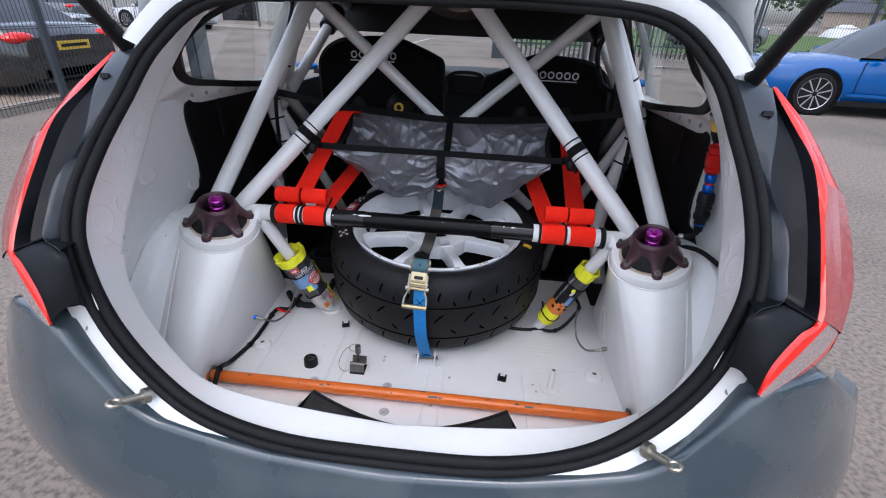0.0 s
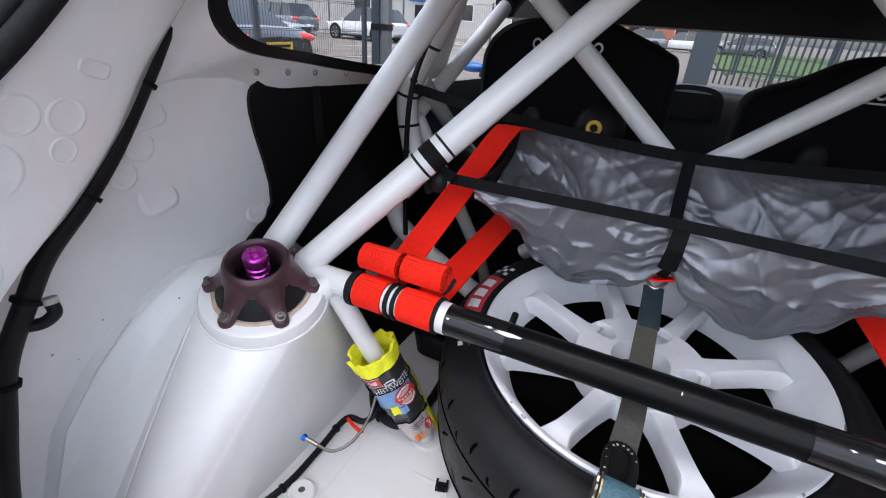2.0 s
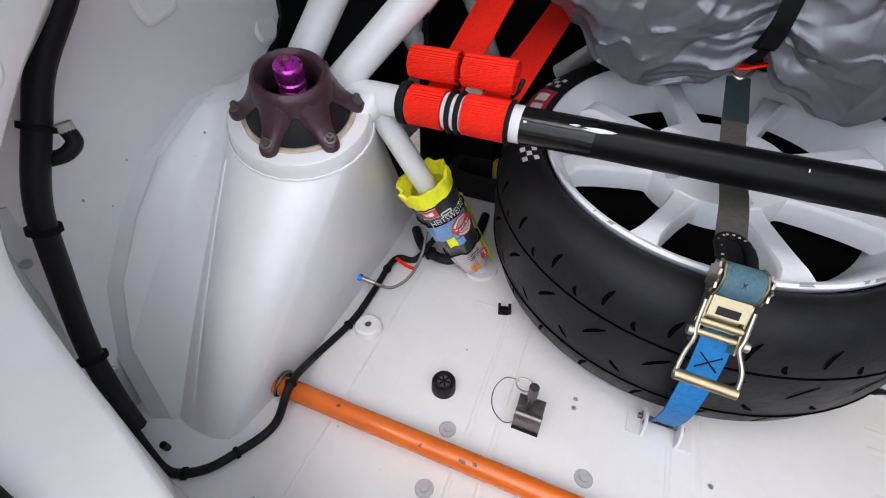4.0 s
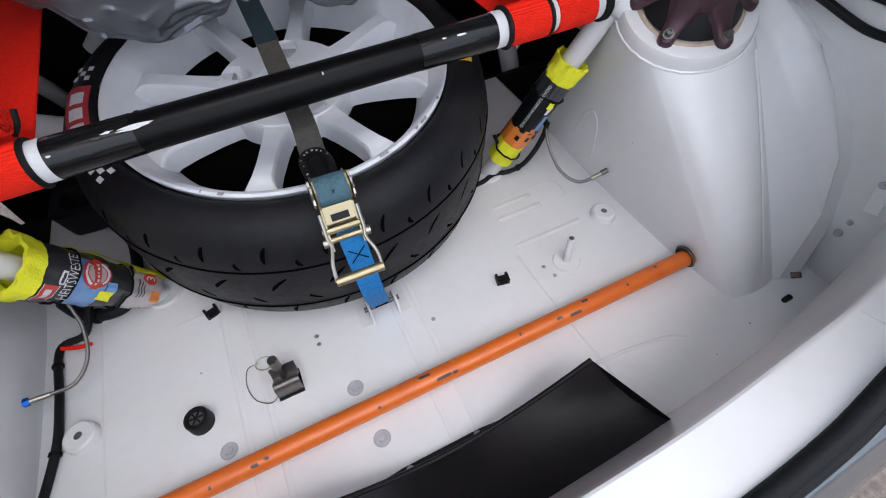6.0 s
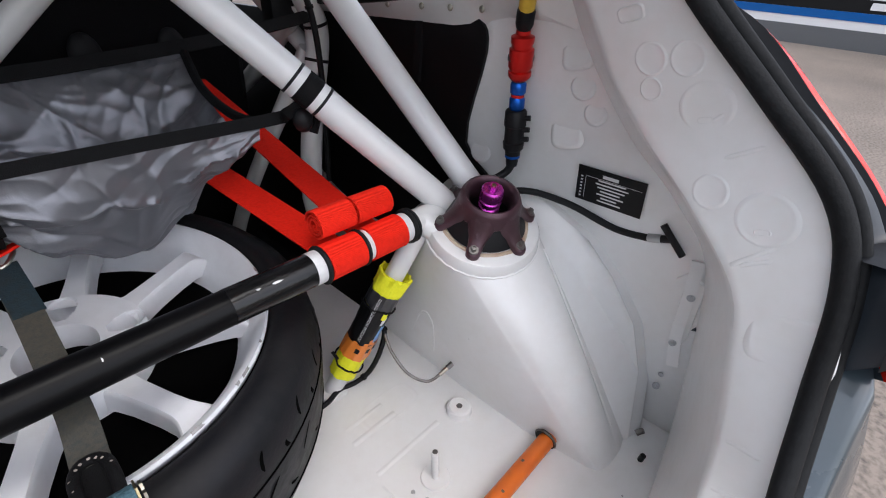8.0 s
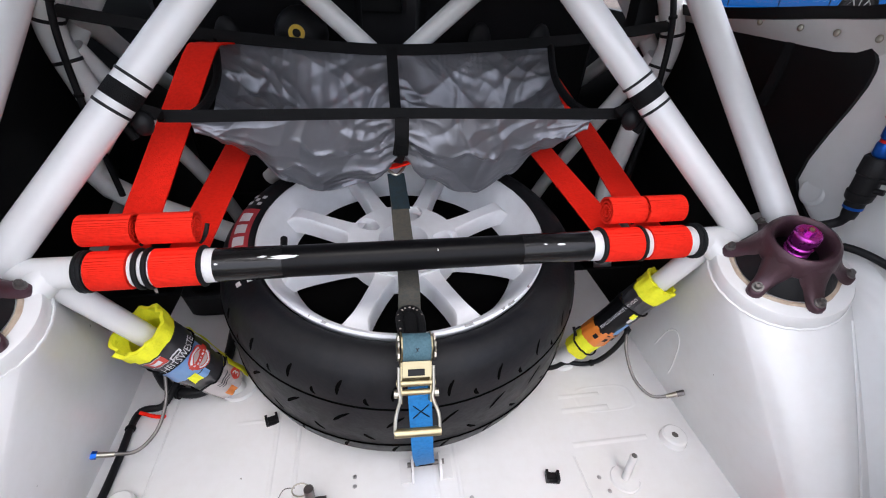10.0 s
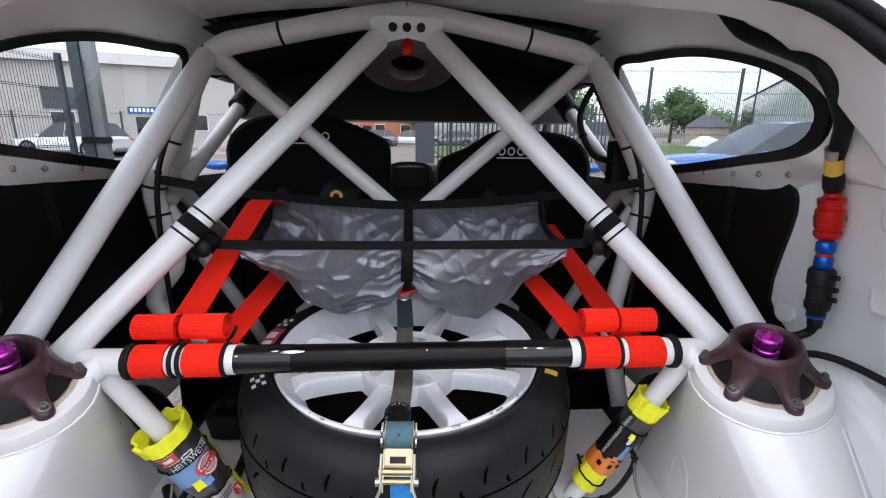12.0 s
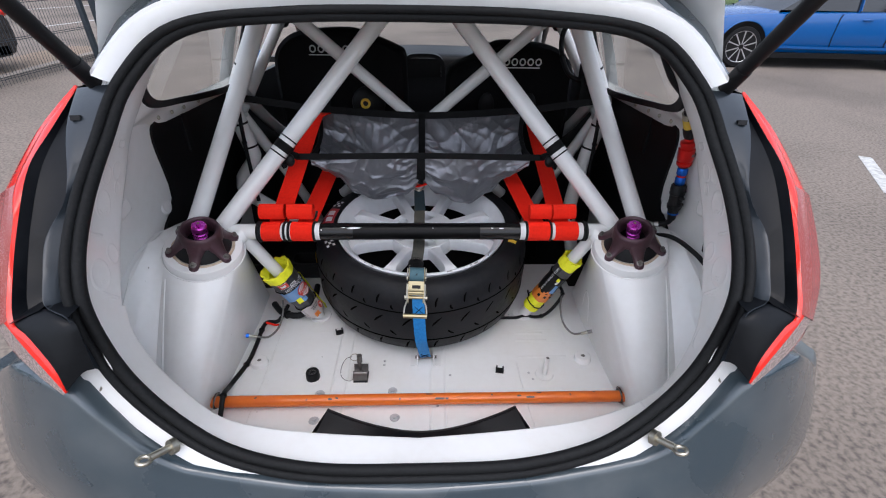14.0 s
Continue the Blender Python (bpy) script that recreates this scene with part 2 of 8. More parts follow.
BRICK = material("red_brick", (0.36, 0.14, 0.08), 0.9, grain=0.6, size=9)
BLUECAR = material("bright_blue_car_paint", (0.0, 0.085, 0.31), 0.25, grain=0.1, size=200, coat=0.4, second=(0.004, 0.055, 0.34))
BLACKCAR = material("black_car_paint", (0.012, 0.013, 0.015), 0.2, grain=0.1, coat=1.0)
GREYCAR = material("grey_car_paint", (0.12, 0.13, 0.14), 0.25, 0.2, coat=1.0, grain=0.1)
WHITECAR = material("white_car_paint", (0.6, 0.61, 0.62), 0.25, coat=1.0, grain=0.05)
DARKWIN = material("dark_car_window", (0.012, 0.014, 0.016), 0.08, coat=0.5, grain=0.1)
ALLOY = material("machined_alloy", (0.6, 0.6, 0.62), 0.3, 0.8, grain=0.2)
HEADLAMP = material("headlamp_lens", (0.5, 0.52, 0.55), 0.1, 0.3, coat=1.0, grain=0.4, size=30)


# ---------------------------------------------------------------- mesh helpers
def mesh_of(name, verts, faces, smooth=True, angle=40):
    me = bpy.data.meshes.new(name)
    me.from_pydata([tuple(v) for v in verts], [], faces)
    me.validate()
    bm = bmesh.new()
    bm.from_mesh(me)
    bmesh.ops.recalc_face_normals(bm, faces=bm.faces)
    bm.to_mesh(me)
    bm.free()
    if smooth:
        me.shade_smooth()
        me.set_sharp_from_angle(angle=radians(angle))
    return me


class Shape:
    """Vertices and faces that are gathered into one mesh."""

    def __init__(self):
        self.v, self.f = [], []

    def add(self, verts, faces):
        k = len(self.v)
        self.v += [Vector(p) for p in verts]
        self.f += [tuple(i + k for i in fc) for fc in faces]
        return self

    def mirror(self):
        s = Shape()
        s.v = [Vector((-p.x, p.y, p.z)) for p in self.v]
        s.f = [tuple(reversed(fc)) for fc in self.f]
        return s

    def move(self, m):
        self.v = [m @ p for p in self.v]
        return self

    def join(self, other):
        return self.add(other.v, other.f)


def thing(name, label, category, group="", kind="", at=(0, 0, 0)):
    ob = new(name)
    ob.empty_display_size = 0.05
    ob.location = at
    return tagged(ob, label, category, group, kind)


PLACED = set()       # things whose parts are given in their own axes


def part(name, shape, mat, parent=None, label="", smooth=True, angle=40):
    ob = new(name, mesh_of(name, shape.v, shape.f, smooth, angle))
    for m in (mat if isinstance(mat, (list, tuple)) else [mat]):
        ob.data.materials.append(m)
    if parent:
        ob.parent = parent
        ob.matrix_parent_inverse = Matrix.Translation(-Vector(parent.location)) if not parent.data and parent.name not in PLACED else Matrix()
        if parent.data and parent.parent:
            ob.matrix_parent_inverse = Matrix()
    return tagged(ob, label)


def solid(ob, thick, offset=-1.0):
    m = ob.modifiers.new("thickness", "SOLIDIFY")
    m.thickness, m.offset = thick, offset
    return ob


def box(x0, x1, y0, y1, z0, z1):
    v = [(x, y, z) for x in (x0, x1) for y in (y0, y1) for z in (z0, z1)]
    return Shape().add(v, [(0, 1, 3, 2), (4, 6, 7, 5), (0, 4, 5, 1), (2, 3, 7, 6), (0, 2, 6, 4), (1, 5, 7, 3)])


def spline(pts, n=8, closed=False):
    """Points of a smooth curve through pts, n to a span."""
    P = [Vector(p) for p in pts]
    if len(P) < 3:
        return [P[0].lerp(P[-1], i / n) for i in range(n + 1)]
    out, m = [], len(P)
    for i in range(m if closed else m - 1):
        if closed:
            a, b, c, d = P[(i - 1) % m], P[i], P[(i + 1) % m], P[(i + 2) % m]
        else:
            a, b, c, d = P[max(i - 1, 0)], P[i], P[i + 1], P[min(i + 2, m - 1)]
        for k in range(n):
            t = k / n
            out.append(0.5 * ((2 * b) + (c - a) * t + (2 * a - 5 * b + 4 * c - d) * t * t + (3 * b - a - 3 * c + d) * t ** 3))
    if not closed:
        out.append(P[-1].copy())
    return out


def frames(pts, up=(0, 0, 1), closed=False):
    m, res = len(pts), []
    up = Vector(up)
    for i, p in enumerate(pts):
        if closed:
            t = pts[(i + 1) % m] - pts[i - 1]
        else:
            t = pts[min(i + 1, m - 1)] - pts[max(i - 1, 0)]
        t.normalize()
        s = t.cross(up)
        if s.length < 1e-3:
            s = t.cross(Vector((1, 0, 0.01)))
        s.normalize()
        res.append((p, t, s, s.cross(t).normalized()))
    return res


def sweep(pts, profile, up=(0, 0, 1), closed=False, caps=True):
    """A profile of (across, upwards) pairs carried along pts."""
    s, fr, k = Shape(), frames(pts, up, closed), len(profile)
    v = [p + a * side + b * top for p, t, side, top in fr for a, b in profile]
    m = len(fr)
    f = [(i * k + j, i * k + (j + 1) % k, ((i + 1) % m) * k + (j + 1) % k, ((i + 1) % m) * k + j)
         for i in range(m if closed else m - 1) for j in range(k)]
    if caps and not closed:
        f += [tuple(range(k - 1, -1, -1)), tuple((m - 1) * k + j for j in range(k))]
    return s.add(v, f)


def tube(pts, r, n=16, smooth=8, up=(0, 0, 1), closed=False):
    """A round tube; its side directions are carried along so that it does not twist."""
    P = spline(pts, smooth, closed) if len(pts) > 2 else [Vector(p) for p in pts]
    v, f, m = [], [], len(P)
    side = None
    for i, p in enumerate(P):
        t = (P[(i + 1) % m] - P[i - 1]) if closed else (P[min(i + 1, m - 1)] - P[max(i - 1, 0)])
        t.normalize()
        if side is None:
            side = t.orthogonal().normalized()
        side = (side - t * side.dot(t)).normalized()
        top = t.cross(side)
        v += [p + r * (math.cos(2 * math.pi * j / n) * side + math.sin(2 * math.pi * j / n) * top) for j in range(n)]
    f = [(i * n + j, i * n + (j + 1) % n, ((i + 1) % m) * n + (j + 1) % n, ((i + 1) % m) * n + j)
         for i in range(m if closed else m - 1) for j in range(n)]
    if not closed:
        f += [tuple(range(n - 1, -1, -1)), tuple((m - 1) * n + j for j in range(n))]
    return Shape().add(v, f)


def lathe(profile, n=48, closed_ring=False):
    """(radius, height) pairs turned round z."""
    v, f, k = [], [], len(profile)
    for i in range(n):
        a = 2 * math.pi * i / n
        v += [(r * math.cos(a), r * math.sin(a), z) for r, z in profile]
    for i in range(n):
        for j in range(k if closed_ring else k - 1):
            a, b = i * k, ((i + 1) % n) * k
            f.append((a + j, b + j, b + (j + 1) % k, a + (j + 1) % k))
    s = Shape().add(v, f)
    if not closed_ring:
        for j in (0, k - 1):
            if profile[j][0] > 1e-6:
                s.f.append(tuple(i * k + j for i in range(n)))
    return s


def loft(rings, closed=False):
    """Sheets between rings of the same count of points."""
    k = len(rings[0])
    v = [p for r in rings for p in r]
    f = [(i * k + j, i * k + (j + 1) % k, (i + 1) * k + (j + 1) % k, (i + 1) * k + j)
         for i in range(len(rings) - 1) for j in range(k if closed else k - 1)]
    return Shape().add(v, f)


def sheet(rows, ns=6, nr=4):
    """A smooth sheet through rows of control points."""
    fine = [spline(r, ns) for r in rows]
    cols = [spline([fine[i][j] for i in range(len(fine))], nr) for j in range(len(fine[0]))]
    return loft([[c[i] for c in cols] for i in range(len(cols[0]))])


def ribbon(pts, width, thick=0.002, up=(0, 0, 1), n=8):
    w, h = width / 2, thick / 2
    return sweep(spline(pts, n), [(-w, -h), (w, -h), (w, h), (-w, h)], up)


def blob(c, rx, ry, rz, n=10):
    prof = [(math.sin(math.pi * i / n) * 1.0, -math.cos(math.pi * i / n)) for i in range(n + 1)]
    s = lathe([(max(r, 1e-5), z) for r, z in prof], 14)
    s.v = [Vector((p.x * rx + c[0], p.y * ry + c[1], p.z * rz + c[2])) for p in s.v]
    return s


def both(pts):
    """A half ring from the middle to the right, completed to the left."""
    P = [Vector(p) for p in pts]
    return [Vector((-p.x, p.y, p.z)) for p in reversed(P[1:])] + P


INSIDE = []          # things that stand in or on the raked car
def aboard(ob):
    INSIDE.append(ob)
    return ob


# ---------------------------------------------------------------- the car's shell
car = aboard(thing("rally_car", "grey rally hatchback with an open, white-painted boot", "car", at=(0, 2.5, 0.3)))
EDGE = [(0.0, 1.148, 0.68), (0.158, 1.141, 0.702), (0.284, 1.153, 0.721), (0.372, 1.176, 0.761), (0.44, 1.193, 0.848), (0.474, 1.212, 0.948), (0.486, 1.245, 1.014),
        (0.498, 1.321, 1.08), (0.492, 1.4, 1.151), (0.465, 1.47, 1.234), (0.382, 1.521, 1.305), (0.218, 1.576, 1.322), (0.0, 1.615, 1.322)]
EDGE[1], EDGE[2] = (0.158, 1.145, 0.689), (0.284, 1.155, 0.715)
MIDDLE = Vector((0, 0, 0.98))
SEALPATH = [Vector(p) + (Vector((p[0], 0, p[2])) - MIDDLE).normalized() * 0.010 for p in EDGE]
RIDGE = [(0, 1.215, 0.665), (0.2, 1.218, 0.682), (0.335, 1.228, 0.702), (0.43, 1.238, 0.752), (0.476, 1.262, 0.83), (0.491, 1.286, 0.90),
         (0.513, 1.355, 0.965), (0.533, 1.42, 1.012), (0.538, 1.475, 1.068), (0.522, 1.53, 1.16), (0.45, 1.63, 1.305), (0.30, 1.69, 1.345), (0, 1.71, 1.36)]
WALLEDGE = [(0, 1.245, 0.50), (0.2, 1.25, 0.50), (0.38, 1.26, 0.50), (0.52, 1.275, 0.5), (0.64, 1.30, 0.60), (0.668, 1.338, 0.81),
            (0.662, 1.402, 0.90), (0.646, 1.48, 0.975), (0.622, 1.545, 1.07), (0.59, 1.60, 1.18), (0.52, 1.69, 1.32), (0.36, 1.77, 1.385), (0, 1.79, 1.40)]
seal_line = both(spline(SEALPATH, 6))
ridge_line = both(spline(RIDGE, 6))
wall_line = both(spline(WALLEDGE, 6))
for p in ridge_line:                         # the fold is pushed up at one lower corner
    if p.x < 0 and p.z < 0.9:
        p += Vector((0, 0.022, 0.016)) * math.exp(-((p.x + 0.44) / 0.06) ** 2)
rings = []
for a, b, c in zip(seal_line, ridge_line, wall_line):
    # flat outer face, a tight fold at the ridge, flat return to the flank
    rings.append([a.lerp(b, k / 10) for k in range(10)] + [a.lerp(b, 0.95), a.lerp(b, 0.98).lerp(b.lerp(c, 0.02), 0.45), b.lerp(c, 0.04)] + [b.lerp(c, k / 8) for k in range(1, 9)])
inner = loft([[r[i] for r in rings] for i in range(len(rings[0]))], closed=True)
part("opening_frame", inner, WHITE, car, "white painted inner frame of the tailgate opening", True, 26)


def facing(p, nrm, spin=0):
    return Matrix.Translation(p) @ nrm.to_track_quat("Z", "Y").to_matrix().to_4x4() @ Matrix.Rotation(spin, 4, "Z")


def pressing(r, square=1.0):
    """A shallow round or square dish with a rolled rim, pressed into sheet steel."""
    prof = [(r * 0.3, 0.0001), (r * 0.8, 0.0002), (r * 0.9, 0.0005), (r * 0.97, 0.0009), (r * 1.02, 0.0008), (r * 1.1, 0.0003), (r * 1.2, -0.0005), (r * 1.3, -0.003)]
    s = lathe([(0.0001, 0.0002)] + prof, 32)
    if square < 1:
        for p in s.v:
            q = (abs(p.x) ** 4 + abs(p.y) ** 4) ** 0.25
            h = math.hypot(p.x, p.y)
            if q > 1e-6:
                p.x, p.y = p.x * h / q, p.y * h / q * square
    return s


def skin_at(x, y, z):
    """The place on the frame's skin that is nearest to a point, and the way that it faces."""
    half = len(rings) // 2
    _, i, k = min(((p - Vector((x, y, z))).length, n_, k) for n_, rg in enumerate(rings[half:-1]) for k, p in enumerate(rg[1:-1], 1))
    rg = rings[half + i]
    nrm = (rings[half + i + 1][k] - rings[half + i - 1][k]).cross(rg[k + 1] - rg[k - 1]).normalized()
    nrm = -nrm if nrm.x > 0 else nrm
    return Vector((x, y, z)) - nrm * (Vector((x, y, z)) - rg[k]).dot(nrm), nrm


PRESSINGS = ((0.522, 1.434, 1.096, 0.016, 1), (0.526, 1.428, 1.066, 0.0115, 1), (0.513, 1.397, 1.101, 0.016, 1), (0.518, 1.368, 1.061, 0.024, 1), (0.51, 1.339, 0.985, 0.016, 1),
             (0.501, 1.284, 0.977, 0.024, 1), (0.474, 1.227, 0.878, 0.030, 0.8), (0.518, 1.462, 1.135, 0.014, 0.5))
CREASES = (((0.503, 1.343, 1.018), (0.503, 1.305, 1.042)), ((0.503, 1.300, 0.917), (0.503, 1.262, 0.96)), ((0.50, 1.29, 0.925), (0.497, 1.262, 0.945)),
           ((0.512, 1.360, 1.049), (0.508, 1.352, 1.058)), ((0.44, 1.236, 0.765), (0.425, 1.195, 0.78)), ((0.40, 1.23, 0.735), (0.392, 1.195, 0.752)))
for side in (1, -1):
    for x, y, z, r, sq in PRESSINGS:
        p, nrm = skin_at(x, y, z)
        dish = pressing(r, sq).move(facing(p, nrm, 0.3))
        part("pressing", dish if side > 0 else dish.mirror(), WHITE, car)
        if r > 0.02 and sq == 1:             # a smaller dimple and a tab inside the large ones
            for dx, dz, rr, sq2 in ((-0.002, -0.012, 0.007, 0.4),):
                dish = pressing(rr, sq2).move(facing(p - nrm * 0.0002, nrm, 0.3) @ Matrix.Translation((dx, dz, 0)))
                part("pressing", dish if side > 0 else dish.mirror(), WHITE, car)
    for a, b in CREASES:
        row = []
        for k in range(7):
            p, nrm = skin_at(*Vector(a).lerp(Vector(b), k / 6))
            row.append(p - nrm * (0.0026 if 0 < k < 6 else 0.0045))
        bead = tube(row, 0.0036, 10, 2)
        part("frame_crease", bead if side > 0 else bead.mirror(), WHITE, car)

# floor: a plate with pressed ribs, seams and a patch
deck = box(-0.66, 0.66, 1.255, 1.935, 0.47, 0.50)
deck.join(box(-0.5, 0.5, 1.935, 2.078, 0.47, 0.50))
part("boot_floor", deck, WHITE, car, "scuffed white boot floor")


def rib(x0, y0, x1, y1, w=0.006, h=0.0034):
    return ribbon_flat((x0, y0), (x1, y1), w, h)


def ribbon_flat(a, b, w, h, z=0.4995):
    d = Vector((b[0] - a[0], b[1] - a[1], 0)).normalized()
    s = Vector((-d.y, d.x, 0)) * w / 2
    A, B = Vector((a[0], a[1], z)), Vector((b[0], b[1], z))
    up = Vector((0, 0, h))
    v = [A - s, A + s, B + s, B - s, A - s * 0.4 + up, A + s * 0.4 + up, B + s * 0.4 + up, B - s * 0.4 + up]
    return Shape().add(v, [(0, 1, 5, 4), (1, 2, 6, 5), (2, 3, 7, 6), (3, 0, 4, 7), (4, 5, 6, 7)])


for x0, x1 in ((-0.222, -0.235), (-0.186, -0.198), (0.022, 0.03), (0.058, 0.066)):
    part("floor_rib", rib(x0, 1.27, x1, 2.0, 0.009, 0.002), WHITE, car)
for a, b in (((-0.409, 1.80), (-0.407, 1.60)), ((-0.407, 1.60), (-0.40, 1.27)), ((0.257, 1.575), (0.259, 1.45)), ((0.259, 1.45), (0.268, 1.30)), ((-0.05, 1.29), (0.2, 1.292))):
    part("floor_seam", ribbon_flat(a, b, 0.004, 0.0014), WHITE, car)
for x0, x1, y0, y1, h in ((0.262, 0.40, 1.588, 1.60, 0.0016), (0.268, 0.36, 1.655, 1.668, 0.0018), (0.272, 0.355, 1.686, 1.697, 0.0018), (-0.30, -0.24, 1.70, 1.71, 0.0015)):
    s = Shape().add([(x0, y0, 0.4995), (x1, y0, 0.4995), (x1, y1, 0.4995), (x0, y1, 0.4995), (x0 + 0.004, y0 + 0.004, 0.5 + h), (x1 - 0.004, y0 + 0.004, 0.5 + h), (x1 - 0.004, y1 - 0.004, 0.5 + h), (x0 + 0.004, y1 - 0.004, 0.5 + h)],
                    [(0, 1, 5, 4), (1, 2, 6, 5), (2, 3, 7, 6), (3, 0, 4, 7), (4, 5, 6, 7)])
    part("floor_swage", s, WHITE, car, "", True, 80)
for y0 in (1.68,):
    part("floor_pressing", pressing(0.055, 0.5).move(Matrix.Translation((0.36, y0, 0.4995))), WHITE, car)
part("floor_dish", tube([(0.23, 1.27, 0.5), (0.25, 1.345, 0.5), (0.27, 1.355, 0.5), (0.36, 1.345, 0.5), (0.40, 1.33, 0.5)], 0.003, 8), WHITE, car)


def wall_x(y, z):
    """The inside of the car's flank, from the middle line."""
    return 0.668 - 0.055 * max(0, (z - 0.6) / 0.5) ** 1.5


WINDOW = [(2.17, 1.345), (2.05, 1.343), (1.88, 1.322), (1.74, 1.283), (1.66, 1.24), (1.637, 1.20), (1.68, 1.163), (1.80, 1.147), (1.93, 1.133), (2.08, 1.122), (2.13, 1.135), (2.16, 1.22)]
def glass_x(z):
    return 0.572 - 0.28 * (z - 1.13)

cy, cz = 1.93, 1.235
for side in (1, -1):
    rows = [[(side * wall_x(y, z), y, z) for y in (y0, 1.64, 1.72, 1.9, 2.1, 2.3)] for z, y0 in ((0.48, 1.285), (0.65, 1.29), (0.8, 1.30), (0.88, 1.325), (0.95, 1.37), (1.05, 1.45), (1.125, 1.51))]
    part("side_panel", sheet(rows, 4, 3), WHITE, car, "white painted inner flank")
    ring0 = [Vector((0, y, z)) for y, z in WINDOW]
    ring0 = spline(ring0, 5, True)
    def grown(g, lift=0.0):
        return [Vector((side * (glass_x(cz + (p.z - cz) * g[1]) - lift), cy + (p.y - cy) * g[0], cz + (p.z - cz) * g[1])) for p in ring0]
    g0, g1, g2 = grown((1, 1), 0.006), grown((1.0, 1.0), 0.002), grown((1.075, 1.17), 0.0)
    win = part("quarter_window", Shape().add(grown((1.04, 1.08), -0.006), [tuple(range(len(ring0)))]), GLASS, car, "clear plastic quarter window")
    win.visible_shadow = False
    part("window_border", loft([g1, g0, grown((1.07, 1.16), 0.006), grown((1.075, 1.17), 0.0)], True), BLACK, win, "black painted window border")
    edge = []
    for p in g2:
        dy, dz = p.y - cy, p.z - cz
        k = min(0.37 / max(abs(dy), 1e-4), (0.15 if dz < 0 else 0.19) / max(abs(dz), 1e-4))
        y, z = cy + dy * max(k, 1.0), cz + dz * max(k, 1.0)
        x = glass_x(z) + (0.03 if dz < -0.09 else 0) - (0.05 if z > 1.38 else 0)
        x += 0.036 * min(1, max(0, (1.74 - y) / 0.1))
        edge.append(Vector((side * x, y, z)))
    part("window_surround", loft([g2, [a.lerp(b, 0.5) for a, b in zip(g2, edge)], edge], True), WHITE, car)
    for y, z, r, sq in ((1.563, 1.075, 0.018, 0.8), (1.568, 0.965, 0.021, 0.85), (1.55, 1.037, 0.015, 1), (1.527, 1.004, 0.014, 1), (1.735, 0.893, 0.018, 1)):
        nrm = Vector((-side, 0, 0.12)).normalized()
        part("pressing", pressing(r, sq).move(facing(Vector((side * (wall_x(y, z) - 0.002), y, z)), nrm, 0.2)), WHITE, car)
    # screwed-on strip low on the flank
    strip_w = ribbon([(side * 0.650, 1.328, 0.645), (side * 0.650, 1.338, 0.70), (side * 0.650, 1.341, 0.755), (side * 0.648, 1.342, 0.79), (side * 0.646, 1.345, 0.835)], 0.017, 0.003, (-side, -0.2, 0))
    part("flank_strip", strip_w, WHITE, car)
    for y, z in ((1.338, 0.775), (1.339, 0.688), (1.338, 0.592)):
        part("strip_screw", lathe([(0.0001, 0.003), (0.002, 0.003), (0.0025, 0.0015), (0.0048, 0.002), (0.0058, 0.0), (0.0058, -0.004)], 14).move(facing(Vector((side * 0.6475, y, z)), Vector((-side, -0.2, 0.1)))), PALEWASHER, car)
    for y in (1.70, 1.76, 1.82, 1.90, 1.98):
        part("rivet", blob((side * (wall_x(y, 1.12) - 0.032), y, 1.118 + 0.03 * (1.8 - y)), 0.003, 0.005, 0.005, 6), STEEL, car)
    # dark cover over the opening of the flank
    cover = [(1.70, 0.80), (1.765, 0.90), (1.715, 1.06), (1.725, 1.105), (1.77, 1.118), (2.0, 1.098), (2.25, 1.075), (2.3, 0.95), (2.3, 0.70), (2.0, 0.62)]
    cv = spline([Vector((side * (wall_x(y, z) - 0.007), y, z)) for y, z in cover], 4, True)
    cvb = [p + Vector((side * 0.006, 0, 0)) for p in cv]
    s = loft([cvb, cv], True)
    s.f.append(tuple(len(cv) + i for i in range(len(cv))))
    part("flank_cover", s, BLACK, car, "gloss black flank cover", True, 30)
    bracket = box(-0.003, 0.003, -0.008, 0.008, -0.05, 0.05).move(Matrix.Translation((side * (wall_x(1.85, 1.05) - 0.012), 1.86, 1.045)) @ Matrix.Rotation(0.1, 4, "X"))
    part("cover_bracket", bracket, PLASTIC, car)
    # rivets and a doubler plate on the lower flank
    outline = [(1.325, 0.80), (1.352, 0.812), (1.366, 0.795), (1.358, 0.715), (1.345, 0.672), (1.331, 0.675), (1.324, 0.70)]
    top = [Vector((side * (wall_x(y, z) - 0.003), y, z)) for y, z in outline]
    plate = loft([[p + Vector((side * 0.004, 0, 0)) for p in top], [p.lerp(Vector((top[0].x, 1.345, 0.74)), 0.04) for p in top]], True)
    plate.f.append(tuple(len(top) + q for q in range(len(top))))
    part("doubler_plate", plate, WHITE, car, "", True, 30)
    for y, z in ((1.338, 0.785), (1.337, 0.698), (1.34, 0.605)):
        part("rivet", blob((side * (wall_x(y, z) - 0.0035), y, z), 0.0025, 0.0045, 0.0045, 6), PALEWASHER, car)
    part("corner_stud", tube([(side * 0.575, 1.31, 0.5), (side * 0.575, 1.308, 0.514)], 0.0045, 8), PLASTIC, car)


